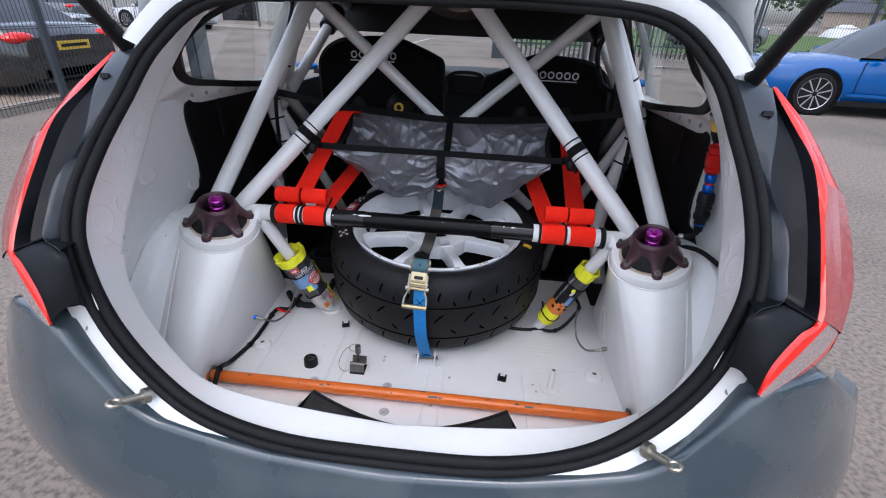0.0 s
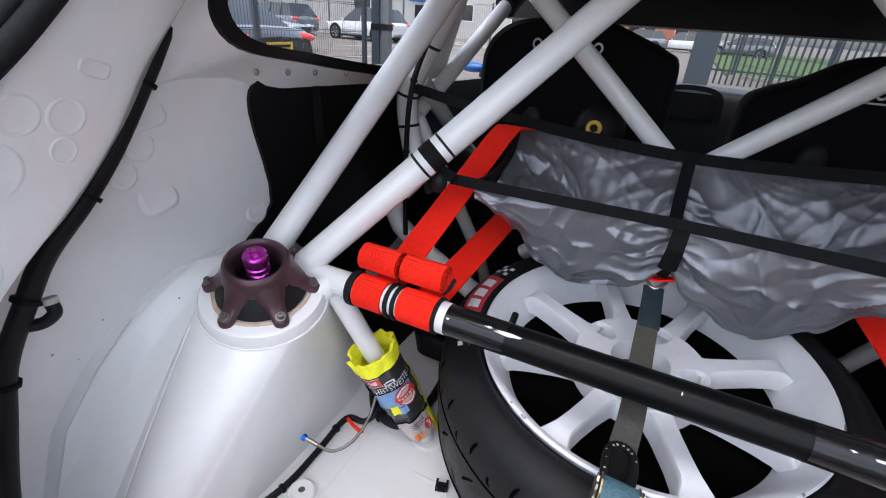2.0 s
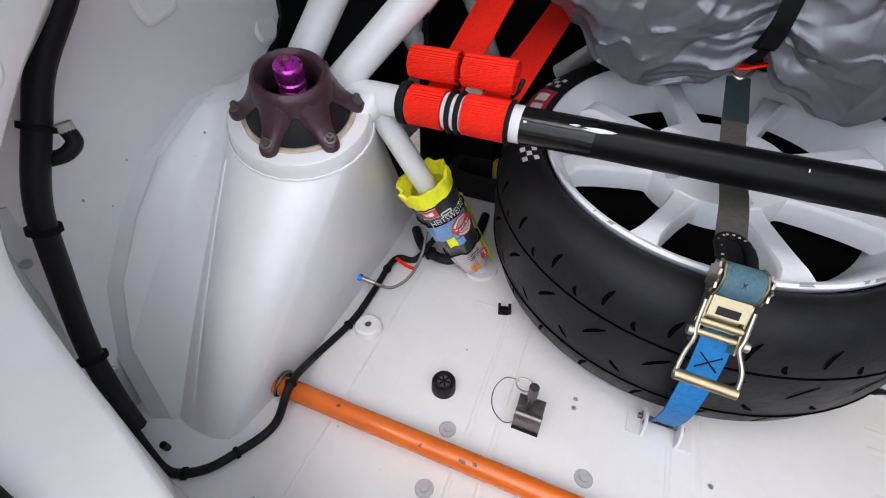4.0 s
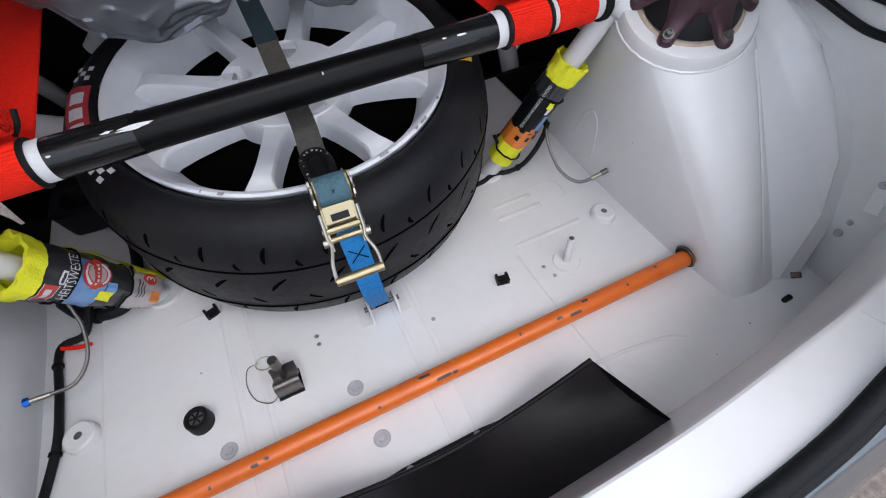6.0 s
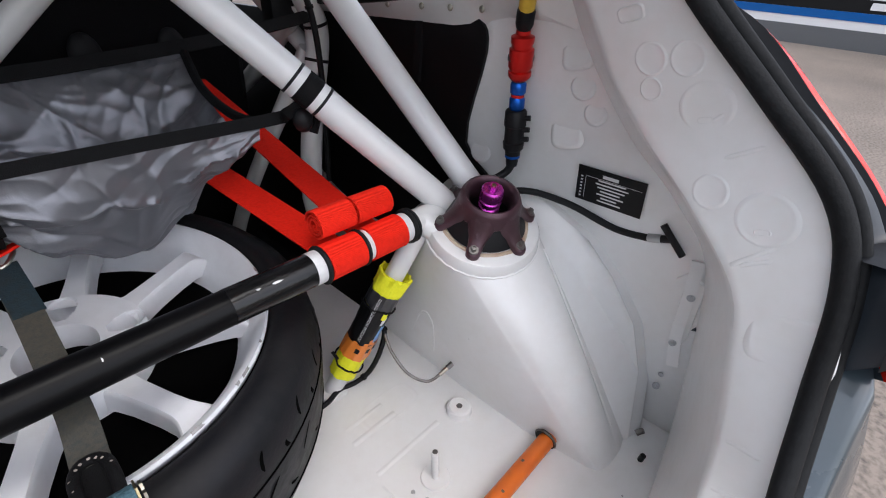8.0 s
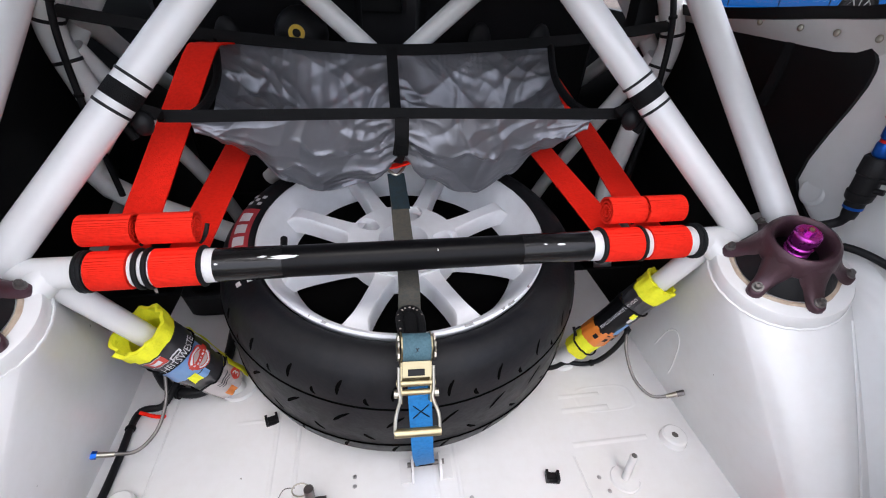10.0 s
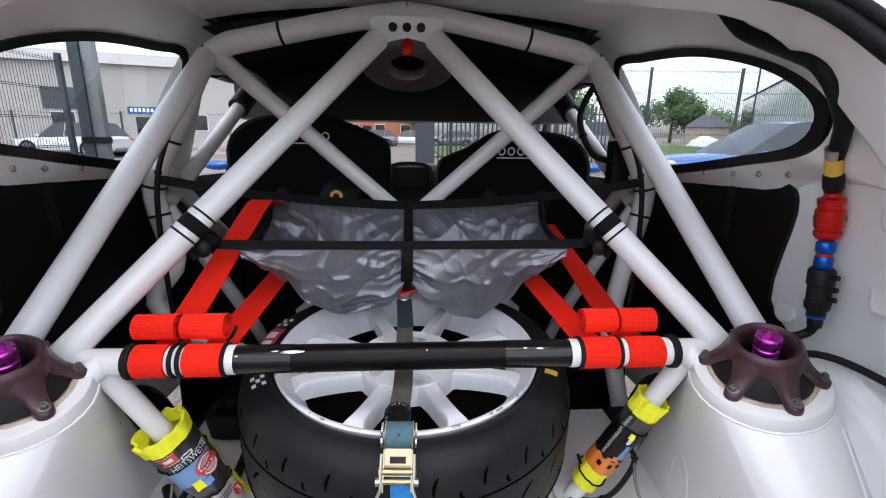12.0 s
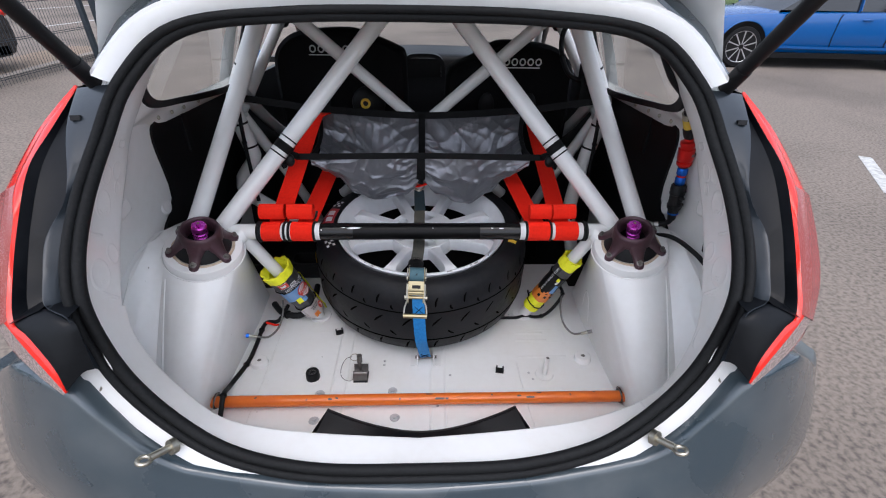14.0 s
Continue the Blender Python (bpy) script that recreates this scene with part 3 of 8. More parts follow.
# each suspension tower: lines run from its top ring (an angle on it) down to the floor or to the arch's edge on the flank
ARCH = [(1.337, 0.485), (1.37, 0.60), (1.40, 0.69), (1.45, 0.76), (1.50, 0.81), (1.59, 0.85), (1.68, 0.853), (1.80, 0.82), (1.92, 0.70), (1.98, 0.49)]
STATIONS = [(100, 0.54, 1.96, 0.49, 0.0), (130, 0.50, 1.90, 0.49, 0.0), (160, 0.491, 1.76, 0.49, 0.0), (185, 0.489, 1.60, 0.49, 0.0), (198, 0.491, 1.47, 0.49, 0.0), (203.5, 0.505, 1.358, 0.49, 0.0),
            (206.5, 0.512, 1.342, 0.49, 0.0), (225, 0.521, 1.340, 0.49, 0.008), (250, 0.532, 1.338, 0.49, 0.014), (275, 0.543, 1.337, 0.49, 0.015), (297, 0.554, 1.336, 0.49, 0.010), (312, 0.563, 1.335, 0.49, 0.004),
            (316, 0.570, 1.335, 0.49, 0.004)]
for k, (y, z) in enumerate(ARCH):
    STATIONS.append(((324, 332, 339, 346, 353, 362, 375, 400, 425, 450)[k], 0.593 if k == 0 else wall_x(y, z) - 0.02, y, z, (0.004, 0.014, 0.02, 0.022, 0.022, 0.018, 0.012, 0.012, 0.01, 0.0)[k]))


def tower_top(side):
    """Axes of a strut's mount: it leans inwards and back."""
    z = Vector((-0.2 * side, -0.3, 1)).normalized()
    x = Vector((1, 0, 0.2 * side)).normalized()
    y = z.cross(x)
    m = Matrix((x, y, z)).transposed().to_4x4()
    m.translation = (side * 0.513, 1.616, 0.841)
    return m


def tower_line(deg, foot, puff):
    a = radians(deg)
    top = tower_top(1) @ Vector((0.0885 * math.cos(a), 0.0885 * math.sin(a), -0.0215))
    run = foot - top
    out = Vector((math.cos(a), math.sin(a), 0))
    out = (out - run * out.dot(run) / run.length_squared)
    out = (out.normalized() + Vector((0, 0, 0.8 if deg > 318 else 0.1))).normalized()
    pts = [top + run * t + out * puff * 4 * t * (1 - t) for t in [i / 16 for i in range(17)]]
    if deg > 318:                             # a step from the arch's edge back to the flank
        pts += [foot + Vector((0.004, -0.001, -0.003)), foot + Vector((0.012, -0.006, -0.006)), foot + Vector((0.026, -0.010, -0.004))]
    else:
        pts += [foot + Vector((0, 0, -0.004)), foot + Vector((0, 0, -0.008)), foot + Vector((0, 0, -0.012))]
    return pts


def tower_lines():
    lines = []
    for (a0, *p0, b0), (a1, *p1, b1) in zip(STATIONS, STATIONS[1:]):
        for k in range(3):
            t = k / 3
            lines.append(tower_line(a0 + (a1 - a0) * t, Vector(p0).lerp(Vector(p1), t), b0 + (b1 - b0) * t))
    return lines + [tower_line(STATIONS[-1][0], Vector(STATIONS[-1][1:4]), 0)]


for side in (1, -1):
    s = loft(tower_lines())
    part("suspension_tower", s if side > 0 else s.mirror(), WHITE, car, "white suspension tower with a welded top ring", True, 24)
    seam = [p + Vector((0, -0.0008, 0)) for p in tower_line(314, Vector((0.567, 1.337, 0.49)), 0.0045)[1:15]]
    bead = tube(seam, 0.0016, 6, 3)
    part("seam_bead", bead if side > 0 else bead.mirror(), WHITE, car)
    if side > 0:                             # outline of a patch low on one tower
        patch_line = [(0.4795, 1.7415, 0.5677), (0.4672, 1.712, 0.6299), (0.4621, 1.688, 0.6526), (0.4646, 1.6743, 0.6334), (0.4753, 1.6797, 0.5753), (0.480, 1.6856, 0.5497)]
        part("patch_edge", tube(patch_line, 0.0022, 8, 5), WHITE, car)
    here = tower_top(side)
    ring = lathe([(0.03, -0.034), (0.086, -0.034), (0.0893, -0.0215), (0.0875, -0.013), (0.0862, -0.005), (0.0842, -0.0012), (0.081, 0.0), (0.03, 0.0)], 64, True).move(here)
    part("tower_ring", ring, WHITE, car)
    part("weld_bead", tube([here @ Vector((0.0893 * math.cos(a), 0.0893 * math.sin(a), -0.0212 + 0.0008 * math.sin(a * 31))) for a in [i * math.pi / 40 for i in range(80)]], 0.0021, 6, 1, closed=True), WHITE, car)
    # hole for the bar: a rusty edge, and a black disc for the shade inside
    part("bar_collar", tube([(side * (0.4845 - 0.012 * math.sin(a) * 0.3), 1.435 + 0.0185 * math.cos(a), 0.523 + 0.0185 * math.sin(a)) for a in [i * math.pi / 10 for i in range(20)]], 0.0016, 6, 1, closed=True), BOLT, car, "rusty edge of the bar's hole")
    part("bar_hole", lathe([(0.0001, 0.0), (0.0182, 0.0), (0.0182, -0.002)], 24).move(Matrix.Translation((side * 0.483, 1.435, 0.523)) @ Matrix.Rotation(-side * math.pi / 2, 4, "Y")), BLACK, car)

# rubber seal: a bulb and its clamped foot
s = tube(seal_line, 0.0095, 12, 1, closed=True)
mid_pt = Vector((0, 0, 0.98))
foot = []
for p in seal_line:
    v = (Vector((p.x, 0, p.z)) - mid_pt).normalized()
    foot.append(p + Vector((v.x * 0.0125, -0.009, v.z * 0.0125)))
s.join(tube(foot, 0.0075, 12, 1, closed=True))
part("tailgate_seal", s, SEAL, car, "black rubber seal round the tailgate opening")


def out_from(p, d, back):
    """A point d outwards of the seal and back metres behind it."""
    v = (Vector((p.x, 0, p.z)) - mid_pt).normalized()
    return Vector((p.x + v.x * d, p.y + back, p.z + v.z * d))


# white gutter outside the seal
LEDGE = ((0.006, 0.004), (0.017, -0.002), (0.034, -0.012), (0.05, -0.014), (0.06, 0.0))
low_seal = [p for p in seal_line if p.z < 0.885]
low_seal = sorted(low_seal, key=lambda p: p.x)
part("outer_gutter", loft([[out_from(p, d, b) for p in low_seal] for d, b in LEDGE]), WHITE, car, "white painted ledge under the seal")
high_seal = sorted([p for p in seal_line if p.z > 1.215], key=lambda p: math.atan2(p.x, p.z - 0.98))
part("upper_gutter", loft([[out_from(p, d, b + 0.012) for p in high_seal] for d, b in LEDGE]), WHITE, car)

# bumper skin: bowed in plan, rising to the lamps at its ends
BUMPER_TOP = [(0, 0.652), (0.2, 0.662), (0.31, 0.68), (0.385, 0.694), (0.43, 0.724), (0.475, 0.793), (0.508, 0.857), (0.56, 0.868), (0.63, 0.86), (0.70, 0.81), (0.78, 0.74), (0.9, 0.70)]
def bumper_top(x):
    for (x0, z0), (x1, z1) in zip(BUMPER_TOP, BUMPER_TOP[1:]):
        if abs(x) <= x1:
            return z0 + (z1 - z0) * (abs(x) - x0) / (x1 - x0)
    return 0.70


def bumper_y(x, q):
    """q: 0 at the top edge, 1 at the bottom."""
    a = abs(x)
    return 1.122 + 0.03 * min(1, a / 0.5) ** 2 - 0.045 * math.sin(math.pi * min(1, q * 1.25)) + 0.75 * max(0, a - 0.5) ** 1.3 + 3.0 * max(0, a - 0.74) ** 2


rows = []
for q in (-0.1, -0.04, 0, 0.05, 0.15, 0.3, 0.5, 0.75, 1.0):
    row = []
    for i in range(-40, 41):
        x = 0.84 * i / 40
        zt = bumper_top(x)
        y = bumper_y(x, max(q, 0))
        if q < 0:
            row.append((x * (1 + q * 0.1), y - q * 0.5, zt - q * 0.02))
        else:
            row.append((x * (1 + 0.02 * math.sin(math.pi * q)), y, zt + (0.26 - zt) * q))
    rows.append(row)
part("rear_bumper", sheet(rows, 1, 3), GREY, car, "slate grey painted rear bumper")

for side in (1, -1):
    def put(name, s, mat, parent, label="", sharp=40):
        return part(name, s if side > 0 else s.mirror(), mat, parent, label, True, sharp)
    # a grey painted step beside the seal, a black channel, a foot below it, then the lamp; each line runs from the lamp's tip upwards
    mid = [(0.473, 1.165, 0.898), (0.477, 1.172, 0.942), (0.484, 1.180, 0.974), (0.525, 1.200, 0.981), (0.532, 1.225, 1.013), (0.543, 1.270, 1.053), (0.533, 1.325, 1.099), (0.568, 1.420, 1.173), (0.592, 1.510, 1.219)]
    lamp_in = [(0.501, 1.146, 0.870), (0.508, 1.152, 0.910), (0.536, 1.168, 0.948), (0.564, 1.185, 0.966), (0.575, 1.225, 1.012), (0.593, 1.290, 1.067), (0.604, 1.360, 1.127), (0.608, 1.440, 1.167), (0.598, 1.520, 1.219)]
    strip = [(0.503, 1.147, 0.866), (0.518, 1.155, 0.901), (0.546, 1.170, 0.939), (0.575, 1.188, 0.964), (0.584, 1.228, 1.011), (0.599, 1.285, 1.062), (0.622, 1.345, 1.105), (0.629, 1.450, 1.165), (0.601, 1.524, 1.220)]
    lamp_out = [(0.509, 1.150, 0.860), (0.564, 1.175, 0.876), (0.613, 1.205, 0.897), (0.634, 1.225, 0.921), (0.664, 1.270, 0.969), (0.675, 1.320, 1.020), (0.671, 1.370, 1.077), (0.646, 1.460, 1.157), (0.605, 1.528, 1.220)]
    near_seal = [out_from(min(spline(SEALPATH, 6), key=lambda p: abs(p.z - z) + (9 if p.z > 1.29 else 0)), 0.0205, 0.001) for z in (0.862, 0.90, 0.945, 0.975, 1.012, 1.055, 1.10, 1.172, 1.225)]
    def mix(a, b, t, dx=0.0, dy=0.0):
        return [Vector(p).lerp(Vector(q), t) + Vector((dx, dy, 0)) for p, q in zip(a, b)]
    put("lamp_surround", sheet([near_seal, mix(near_seal, mid, 0.3, 0.0, 0.0), mix(near_seal, mid, 0.92, 0.0, -0.003), mid], 4, 2), PANELGREY, car, "satin dark grey step beside the lamp")
    put("lamp_channel", loft([spline(mid[2:], 5), spline(mix(mid, lamp_in, 0.06, 0.0, 0.03)[2:], 5), spline(mix(mid, lamp_in, 0.5, 0.0, 0.034)[2:], 5), spline(mix(mid, lamp_in, 0.9, 0.0, 0.022)[2:], 5), spline(lamp_in[2:], 5)]), SATIN, car, "black channel beside the lamp", 30)
    put("lamp_foot", sheet([[p - Vector((0.006, 0.0, 0.006)) for p in mix(mid, mid, 0)[:4]], mix(mid, lamp_in, 0.15, 0.0, -0.006)[:4], mix(mid, lamp_in, 0.85, 0.0, -0.006)[:4], lamp_in[:4]], 4, 3), SATIN, car, "black foot under the lamp")
    put("foot_shelf", loft([mix(mid, lamp_in, k / 5, 0.0, -0.011)[3:4] + mix(mid, lamp_in, k / 5, 0.0, 0.03)[3:4] for k in range(6)]), SATIN, car)
    lamp = put("tail_lamp", sheet([lamp_in, mix(lamp_in, strip, 0.5, 0.0, -0.005), strip], 6, 2), LAMPRED, car, "red tail lamp with a clear reflector")
    lens_a, lens_b = mix(strip, lamp_out, 0.34, 0.004, -0.005), mix(strip, lamp_out, 0.74, 0.006, -0.004)
    put("reflector", sheet([strip[3:7], mix(strip, lamp_out, 0.17, 0.002, -0.004)[3:7], lens_a[3:7]], 6, 3), LAMPCLEAR, lamp, "clear and pink ribbed reflector")
    put("clear_lens", sheet([lens_a[3:7], lens_b[3:7]], 6, 3), LAMPPINK, lamp, "pink tinted clear lens")
    put("dark_lens", sheet([lens_b[3:7], lamp_out[3:7]], 6, 2), LAMPDARK, lamp, "dark red lens")
    put("inner_edge", sheet([strip[:4], mix(strip, lamp_out, 0.16, 0.001, -0.003)[:4]], 6, 2), LAMPRED, lamp)
    put("low_lens", sheet([mix(strip, lamp_out, 0.16, 0.001, -0.003)[:4], mix(strip, lamp_out, 0.4, 0.002, -0.004)[:4], mix(strip, lamp_out, 0.68, 0.003, -0.004)[:4]], 6, 3), LAMPSILVER, lamp, "clear lower lens with fine ribs")
    put("low_edge", sheet([mix(strip, lamp_out, 0.68, 0.003, -0.004)[:4], lamp_out[:4]], 6, 2), LAMPRED, lamp)
    put("upper_lens", sheet([strip[6:], mix(strip, lamp_out, 0.6, 0.003, -0.004)[6:], lamp_out[6:]], 6, 2), LAMPRED, lamp)
    # quarter panel behind the lamp, then the flank
    q1 = [(0.84, 1.75, 0.42), (0.825, 1.66, 0.70), (0.765, 1.62, 0.88), (0.715, 1.60, 1.0), (0.67, 1.60, 1.08), (0.625, 1.60, 1.125)]
    q9 = [Vector(q1[int(k)]).lerp(Vector(q1[min(5, int(k) + 1)]), k % 1) for k in (0, 0.5, 1, 2, 2.5, 3, 4, 4.5, 5)]
    swell = ((0.05, -0.03), (0.045, -0.03), (0.04, -0.03), (0.015, -0.01), (0.006, -0.004), (0, 0), (-0.012, 0), (-0.012, 0), (-0.004, 0))
    put("rear_quarter", loft([spline(lamp_out, 6), *[[a.lerp(b, t) + Vector((w.x, w.y, 0)) * 4 * t * (1 - t) for a, b, w in zip(spline(lamp_out, 6), spline(q9, 6), spline([(*s_, 0) for s_ in swell], 6))] for t in (0.04, 0.2, 0.4, 0.6, 0.8)], spline(q9, 6)]), GREY, car)
    q2 = [(0.86, 2.4, 0.42), (0.86, 2.4, 0.75), (0.82, 2.4, 0.93), (0.76, 2.4, 1.04), (0.70, 2.4, 1.075), (0.62, 2.4, 1.085)]
    put("flank", sheet([q1, [Vector(a).lerp(Vector(b), 0.5) for a, b in zip(q1, q2)], q2], 4, 3), GREY, car)
    rows = [[(0.86, y, 0.42), (0.86 - 0.02 * k, y, 0.75), (0.82 - 0.02 * k, y, 0.93 - 0.02 * k), (0.76, y, 1.035 - 0.035 * k), (0.68, y, 1.055 - 0.05 * k)] for k, y in enumerate((2.401, 3.0, 3.6, 4.2, 4.6))]
    put("door_skin", sheet(rows, 3, 3), GREY, car)
    # white pillar and grey spoiler corner above the lamp
    up0 = spline([(0.345, 1.60, 1.372), (0.428, 1.565, 1.33), (0.478, 1.52, 1.282), (0.505, 1.475, 1.235), (0.525, 1.45, 1.205)], 5)
    up1 = spline([(0.402, 1.66, 1.407), (0.467, 1.62, 1.352), (0.521, 1.58, 1.308), (0.54, 1.55, 1.264), (0.562, 1.52, 1.22)], 5)
    up2 = spline([(0.465, 1.70, 1.413), (0.527, 1.66, 1.356), (0.563, 1.62, 1.31), (0.583, 1.58, 1.265), (0.598, 1.53, 1.22)], 5)
    up3 = [p + Vector((0.03, 0.10, -0.02)) for p in up2]
    put("rear_pillar", loft([up0, [a.lerp(b, 0.5) + Vector((0.004, -0.006, 0)) for a, b in zip(up0, up1)], [a.lerp(b, 0.96) for a, b in zip(up0, up1)], up1]), WHITE, car, "white painted rear pillar")
    put("pillar_skin", loft([up1, [a.lerp(b, 0.08) + Vector((0.003, -0.006, 0.003)) for a, b in zip(up1, up2)], [a.lerp(b, 0.6) + Vector((0.004, -0.006, 0.004)) for a, b in zip(up1, up2)], up2, up3]), GREY, car, "slate grey outer skin of the pillar")
    # strut bracket, lamp screw and pin
    n0, n1 = int(0.52 * len(up0)), int(0.86 * len(up0))
    plate = []
    for k in range(n0, n1 + 1):
        rim = 0 if k in (n0, n1) else 1
        plate.append([up0[k].lerp(up1[k], t) + Vector((0.0, -0.9, 0.3)) * (h if rim else -0.002) for t, h in ((0.22, -0.002), (0.26, 0.009), (0.5, 0.0105), (0.74, 0.009), (0.78, -0.002))])
    put("strut_bracket", loft(plate), WHITE, car, "white strut bracket", 30)
    screw = lathe([(0.0001, 0.006), (0.006, 0.006), (0.007, 0.0), (0.011, 0.0), (0.011, -0.004)], 16).move(facing(Vector((0.49, 1.187, 0.835)), Vector((0.2, -0.9, 0.3))))
    put("lamp_screw", screw, STEEL, car)
    clip = box(-0.007, 0.007, -0.004, 0.004, -0.009, 0.009).move(facing(Vector((0.556, 1.435, 1.185)), Vector((-0.2, -0.9, 0.3))))
    put("lamp_clip", clip, PLASTIC, car)
    pin = aboard(thing("hood_pin", "worn metal bonnet pin standing by the opening", "pin", at=(side * 0.39, 1.155, 0.735), group="hood pins"))
    ax0, ax1 = Vector((0.39, 1.155, 0.735)), Vector((0.418, 1.112, 0.752))
    put("base", tube([ax0, ax0.lerp(ax1, 0.18)], 0.0125, 18), STEEL, pin)
    put("shaft", tube([ax0.lerp(ax1, 0.15), ax0.lerp(ax1, 0.75)], 0.006, 14), STEEL, pin)
    d = (ax1 - ax0).normalized()
    put("eye", tube([ax0.lerp(ax1, 0.9) + 0.009 * (math.cos(a) * d + math.sin(a) * Vector((0.6, 0.4, 0)).normalized()) for a in [i * math.pi / 6 for i in range(12)]], 0.0034, 8, 3, closed=True), STEEL, pin)
    strut = aboard(thing("gas_strut", "black gas strut holding up the tailgate", "gas strut", at=(side * 0.54, 1.5, 1.245), group="gas struts"))
    e0, e1 = Vector((0.548, 1.49, 1.235)), Vector((0.59, 1.02, 1.78))
    put("cylinder", tube([e0.lerp(e1, 0.05), e1], 0.0125, 16), PLASTIC, strut)
    put("end_cap", tube([e0.lerp(e1, -0.01), e0.lerp(e1, 0.06)], 0.014, 16), PLASTIC, strut)
    put("ball_joint", blob(e0, 0.011, 0.011, 0.011), STEEL, strut)

# raised tailgate above the opening
GATE = [(1.62, 1.475), (1.53, 1.55), (1.17, 1.79), (1.08, 1.835), (0.95, 1.90), (0.78, 1.96)]


def gate_rows(xs, lines):
    return [[(x, y, z - 0.03 * (x / 0.55) ** 2) for x in xs] for y, z in lines]


across = (-0.58, -0.3, 0, 0.3, 0.58)
gate = part("tailgate", sheet(gate_rows(across, GATE[3:]), 4, 3), WHITE, car, "raised tailgate with a white inner skin")
solid(gate, 0.04, 1.0)
solid(part("hinge_rail", sheet(gate_rows(across, GATE[:2]), 4, 3), WHITE, gate), 0.04, 1.0)
for side in (1, -1):
    solid(part("window_stile", sheet(gate_rows((side * 0.48, side * 0.53, side * 0.58), GATE[1:4]), 4, 3), WHITE, gate), 0.04, 1.0)
pane = part("rear_window", sheet(gate_rows((-0.479, -0.25, 0, 0.25, 0.479), GATE[1:4]), 4, 3), GLASS, gate)
pane.visible_shadow = False
# roof, header, floor of the cabin, doors and windscreen
rows = [[(x, y, 1.475 - 0.06 * (x / 0.55) ** 2 - 0.14 * max(0, 1.85 - y) - 0.25 * max(0, y - 2.6) ** 2) for x in (-0.55, -0.3, 0, 0.3, 0.55)] for y in (1.6, 1.75, 2.0, 2.3, 2.6, 2.9)]
part("roof", sheet(rows, 4, 3), GREY, car)
rows = [[(x, y, 1.465 - 0.06 * (x / 0.55) ** 2 - 0.14 * max(0, 1.85 - y)) for x in (-0.5, -0.3, 0, 0.3, 0.5)] for y in (1.70, 1.8, 1.95, 2.14)]
part("rear_roof_panel", sheet(rows, 4, 3), WHITE, car)
rows = [[(x, y, 1.455 - 0.06 * (x / 0.55) ** 2 - 0.25 * max(0, y - 2.6) ** 2) for x in (-0.54, -0.3, 0, 0.3, 0.54)] for y in (2.15, 2.3, 2.6, 2.85)]
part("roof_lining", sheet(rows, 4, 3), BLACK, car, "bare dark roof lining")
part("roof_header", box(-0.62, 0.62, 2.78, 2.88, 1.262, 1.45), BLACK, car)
vent = lathe([(0.036, 1.372), (0.042, 1.36), (0.05, 1.358), (0.09, 1.364), (0.10, 1.372), (0.10, 1.385), (0.036, 1.385)], 40, True)
for p in vent.v:
    p.x *= 1.25
    y, z = p.y * 1.1, p.z - 1.36
    p.y, p.z = 2.30 + y * 0.87 + z * 0.5, 1.362 + z * 0.87 - y * 0.5
part("roof_vent", vent, VENT, car, "white roof vent plate with a round hole")
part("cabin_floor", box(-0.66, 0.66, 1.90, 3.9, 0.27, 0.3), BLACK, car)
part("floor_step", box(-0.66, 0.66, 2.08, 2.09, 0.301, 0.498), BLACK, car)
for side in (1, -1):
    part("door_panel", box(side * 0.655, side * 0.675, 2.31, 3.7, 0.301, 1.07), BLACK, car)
    part("centre_pillar", sheet([[(side * 0.655, 2.2, 1.07), (side * 0.60, 2.215, 1.25), (side * 0.52, 2.23, 1.40)], [(side * 0.655, 2.31, 1.07), (side * 0.60, 2.31, 1.25), (side * 0.52, 2.31, 1.40)]], 4, 2), WHITE, car)
    part("front_pillar", tube([(side * 0.66, 3.55, 1.03), (side * 0.6, 3.15, 1.24), (side * 0.52, 2.82, 1.38)], 0.03, 10), BLACK, car)
    mirror = aboard(thing("door_mirror", "blue door mirror outside the front window", "mirror", at=(side * 0.82, 3.1, 1.05), group="door mirrors"))
    part("housing", blob((side * 0.84, 3.12, 1.085), 0.06, 0.03, 0.022), BLUECAR, mirror)
    part("arm", box(side * 0.66, side * 0.8, 3.1, 3.14, 1.05, 1.075), PLASTIC, mirror)
wind = part("windscreen", Shape().add([(-0.66, 3.6, 1.05), (0.66, 3.6, 1.05), (0.54, 2.86, 1.42), (-0.54, 2.86, 1.42)], [(0, 1, 2, 3)]), GLASS, car)
wind.visible_shadow = False
part("bonnet", sheet([[(x, y, z - 0.05 * (x / 0.7) ** 2) for x in (-0.72, -0.4, 0, 0.4, 0.72)] for y, z in ((3.62, 1.03), (4.0, 0.98), (4.4, 0.9), (4.62, 0.75), (4.66, 0.4))], 4, 3), GREY, car)
# its four wheels stand on the ground
for sx in (1, -1):
    for y in (1.98, 4.1):
        w = part("road_wheel", lathe([(0.2, -0.1), (0.28, -0.11), (0.31, -0.08), (0.315, 0.0), (0.31, 0.08), (0.28, 0.11), (0.2, 0.1)], 36).move(Matrix.Translation((sx * 0.76, y, 0.315 + (y - 1.5) * 0.0384 - 0.019)) @ Matrix.Rotation(math.pi / 2, 4, "Y")), TYRE, car)

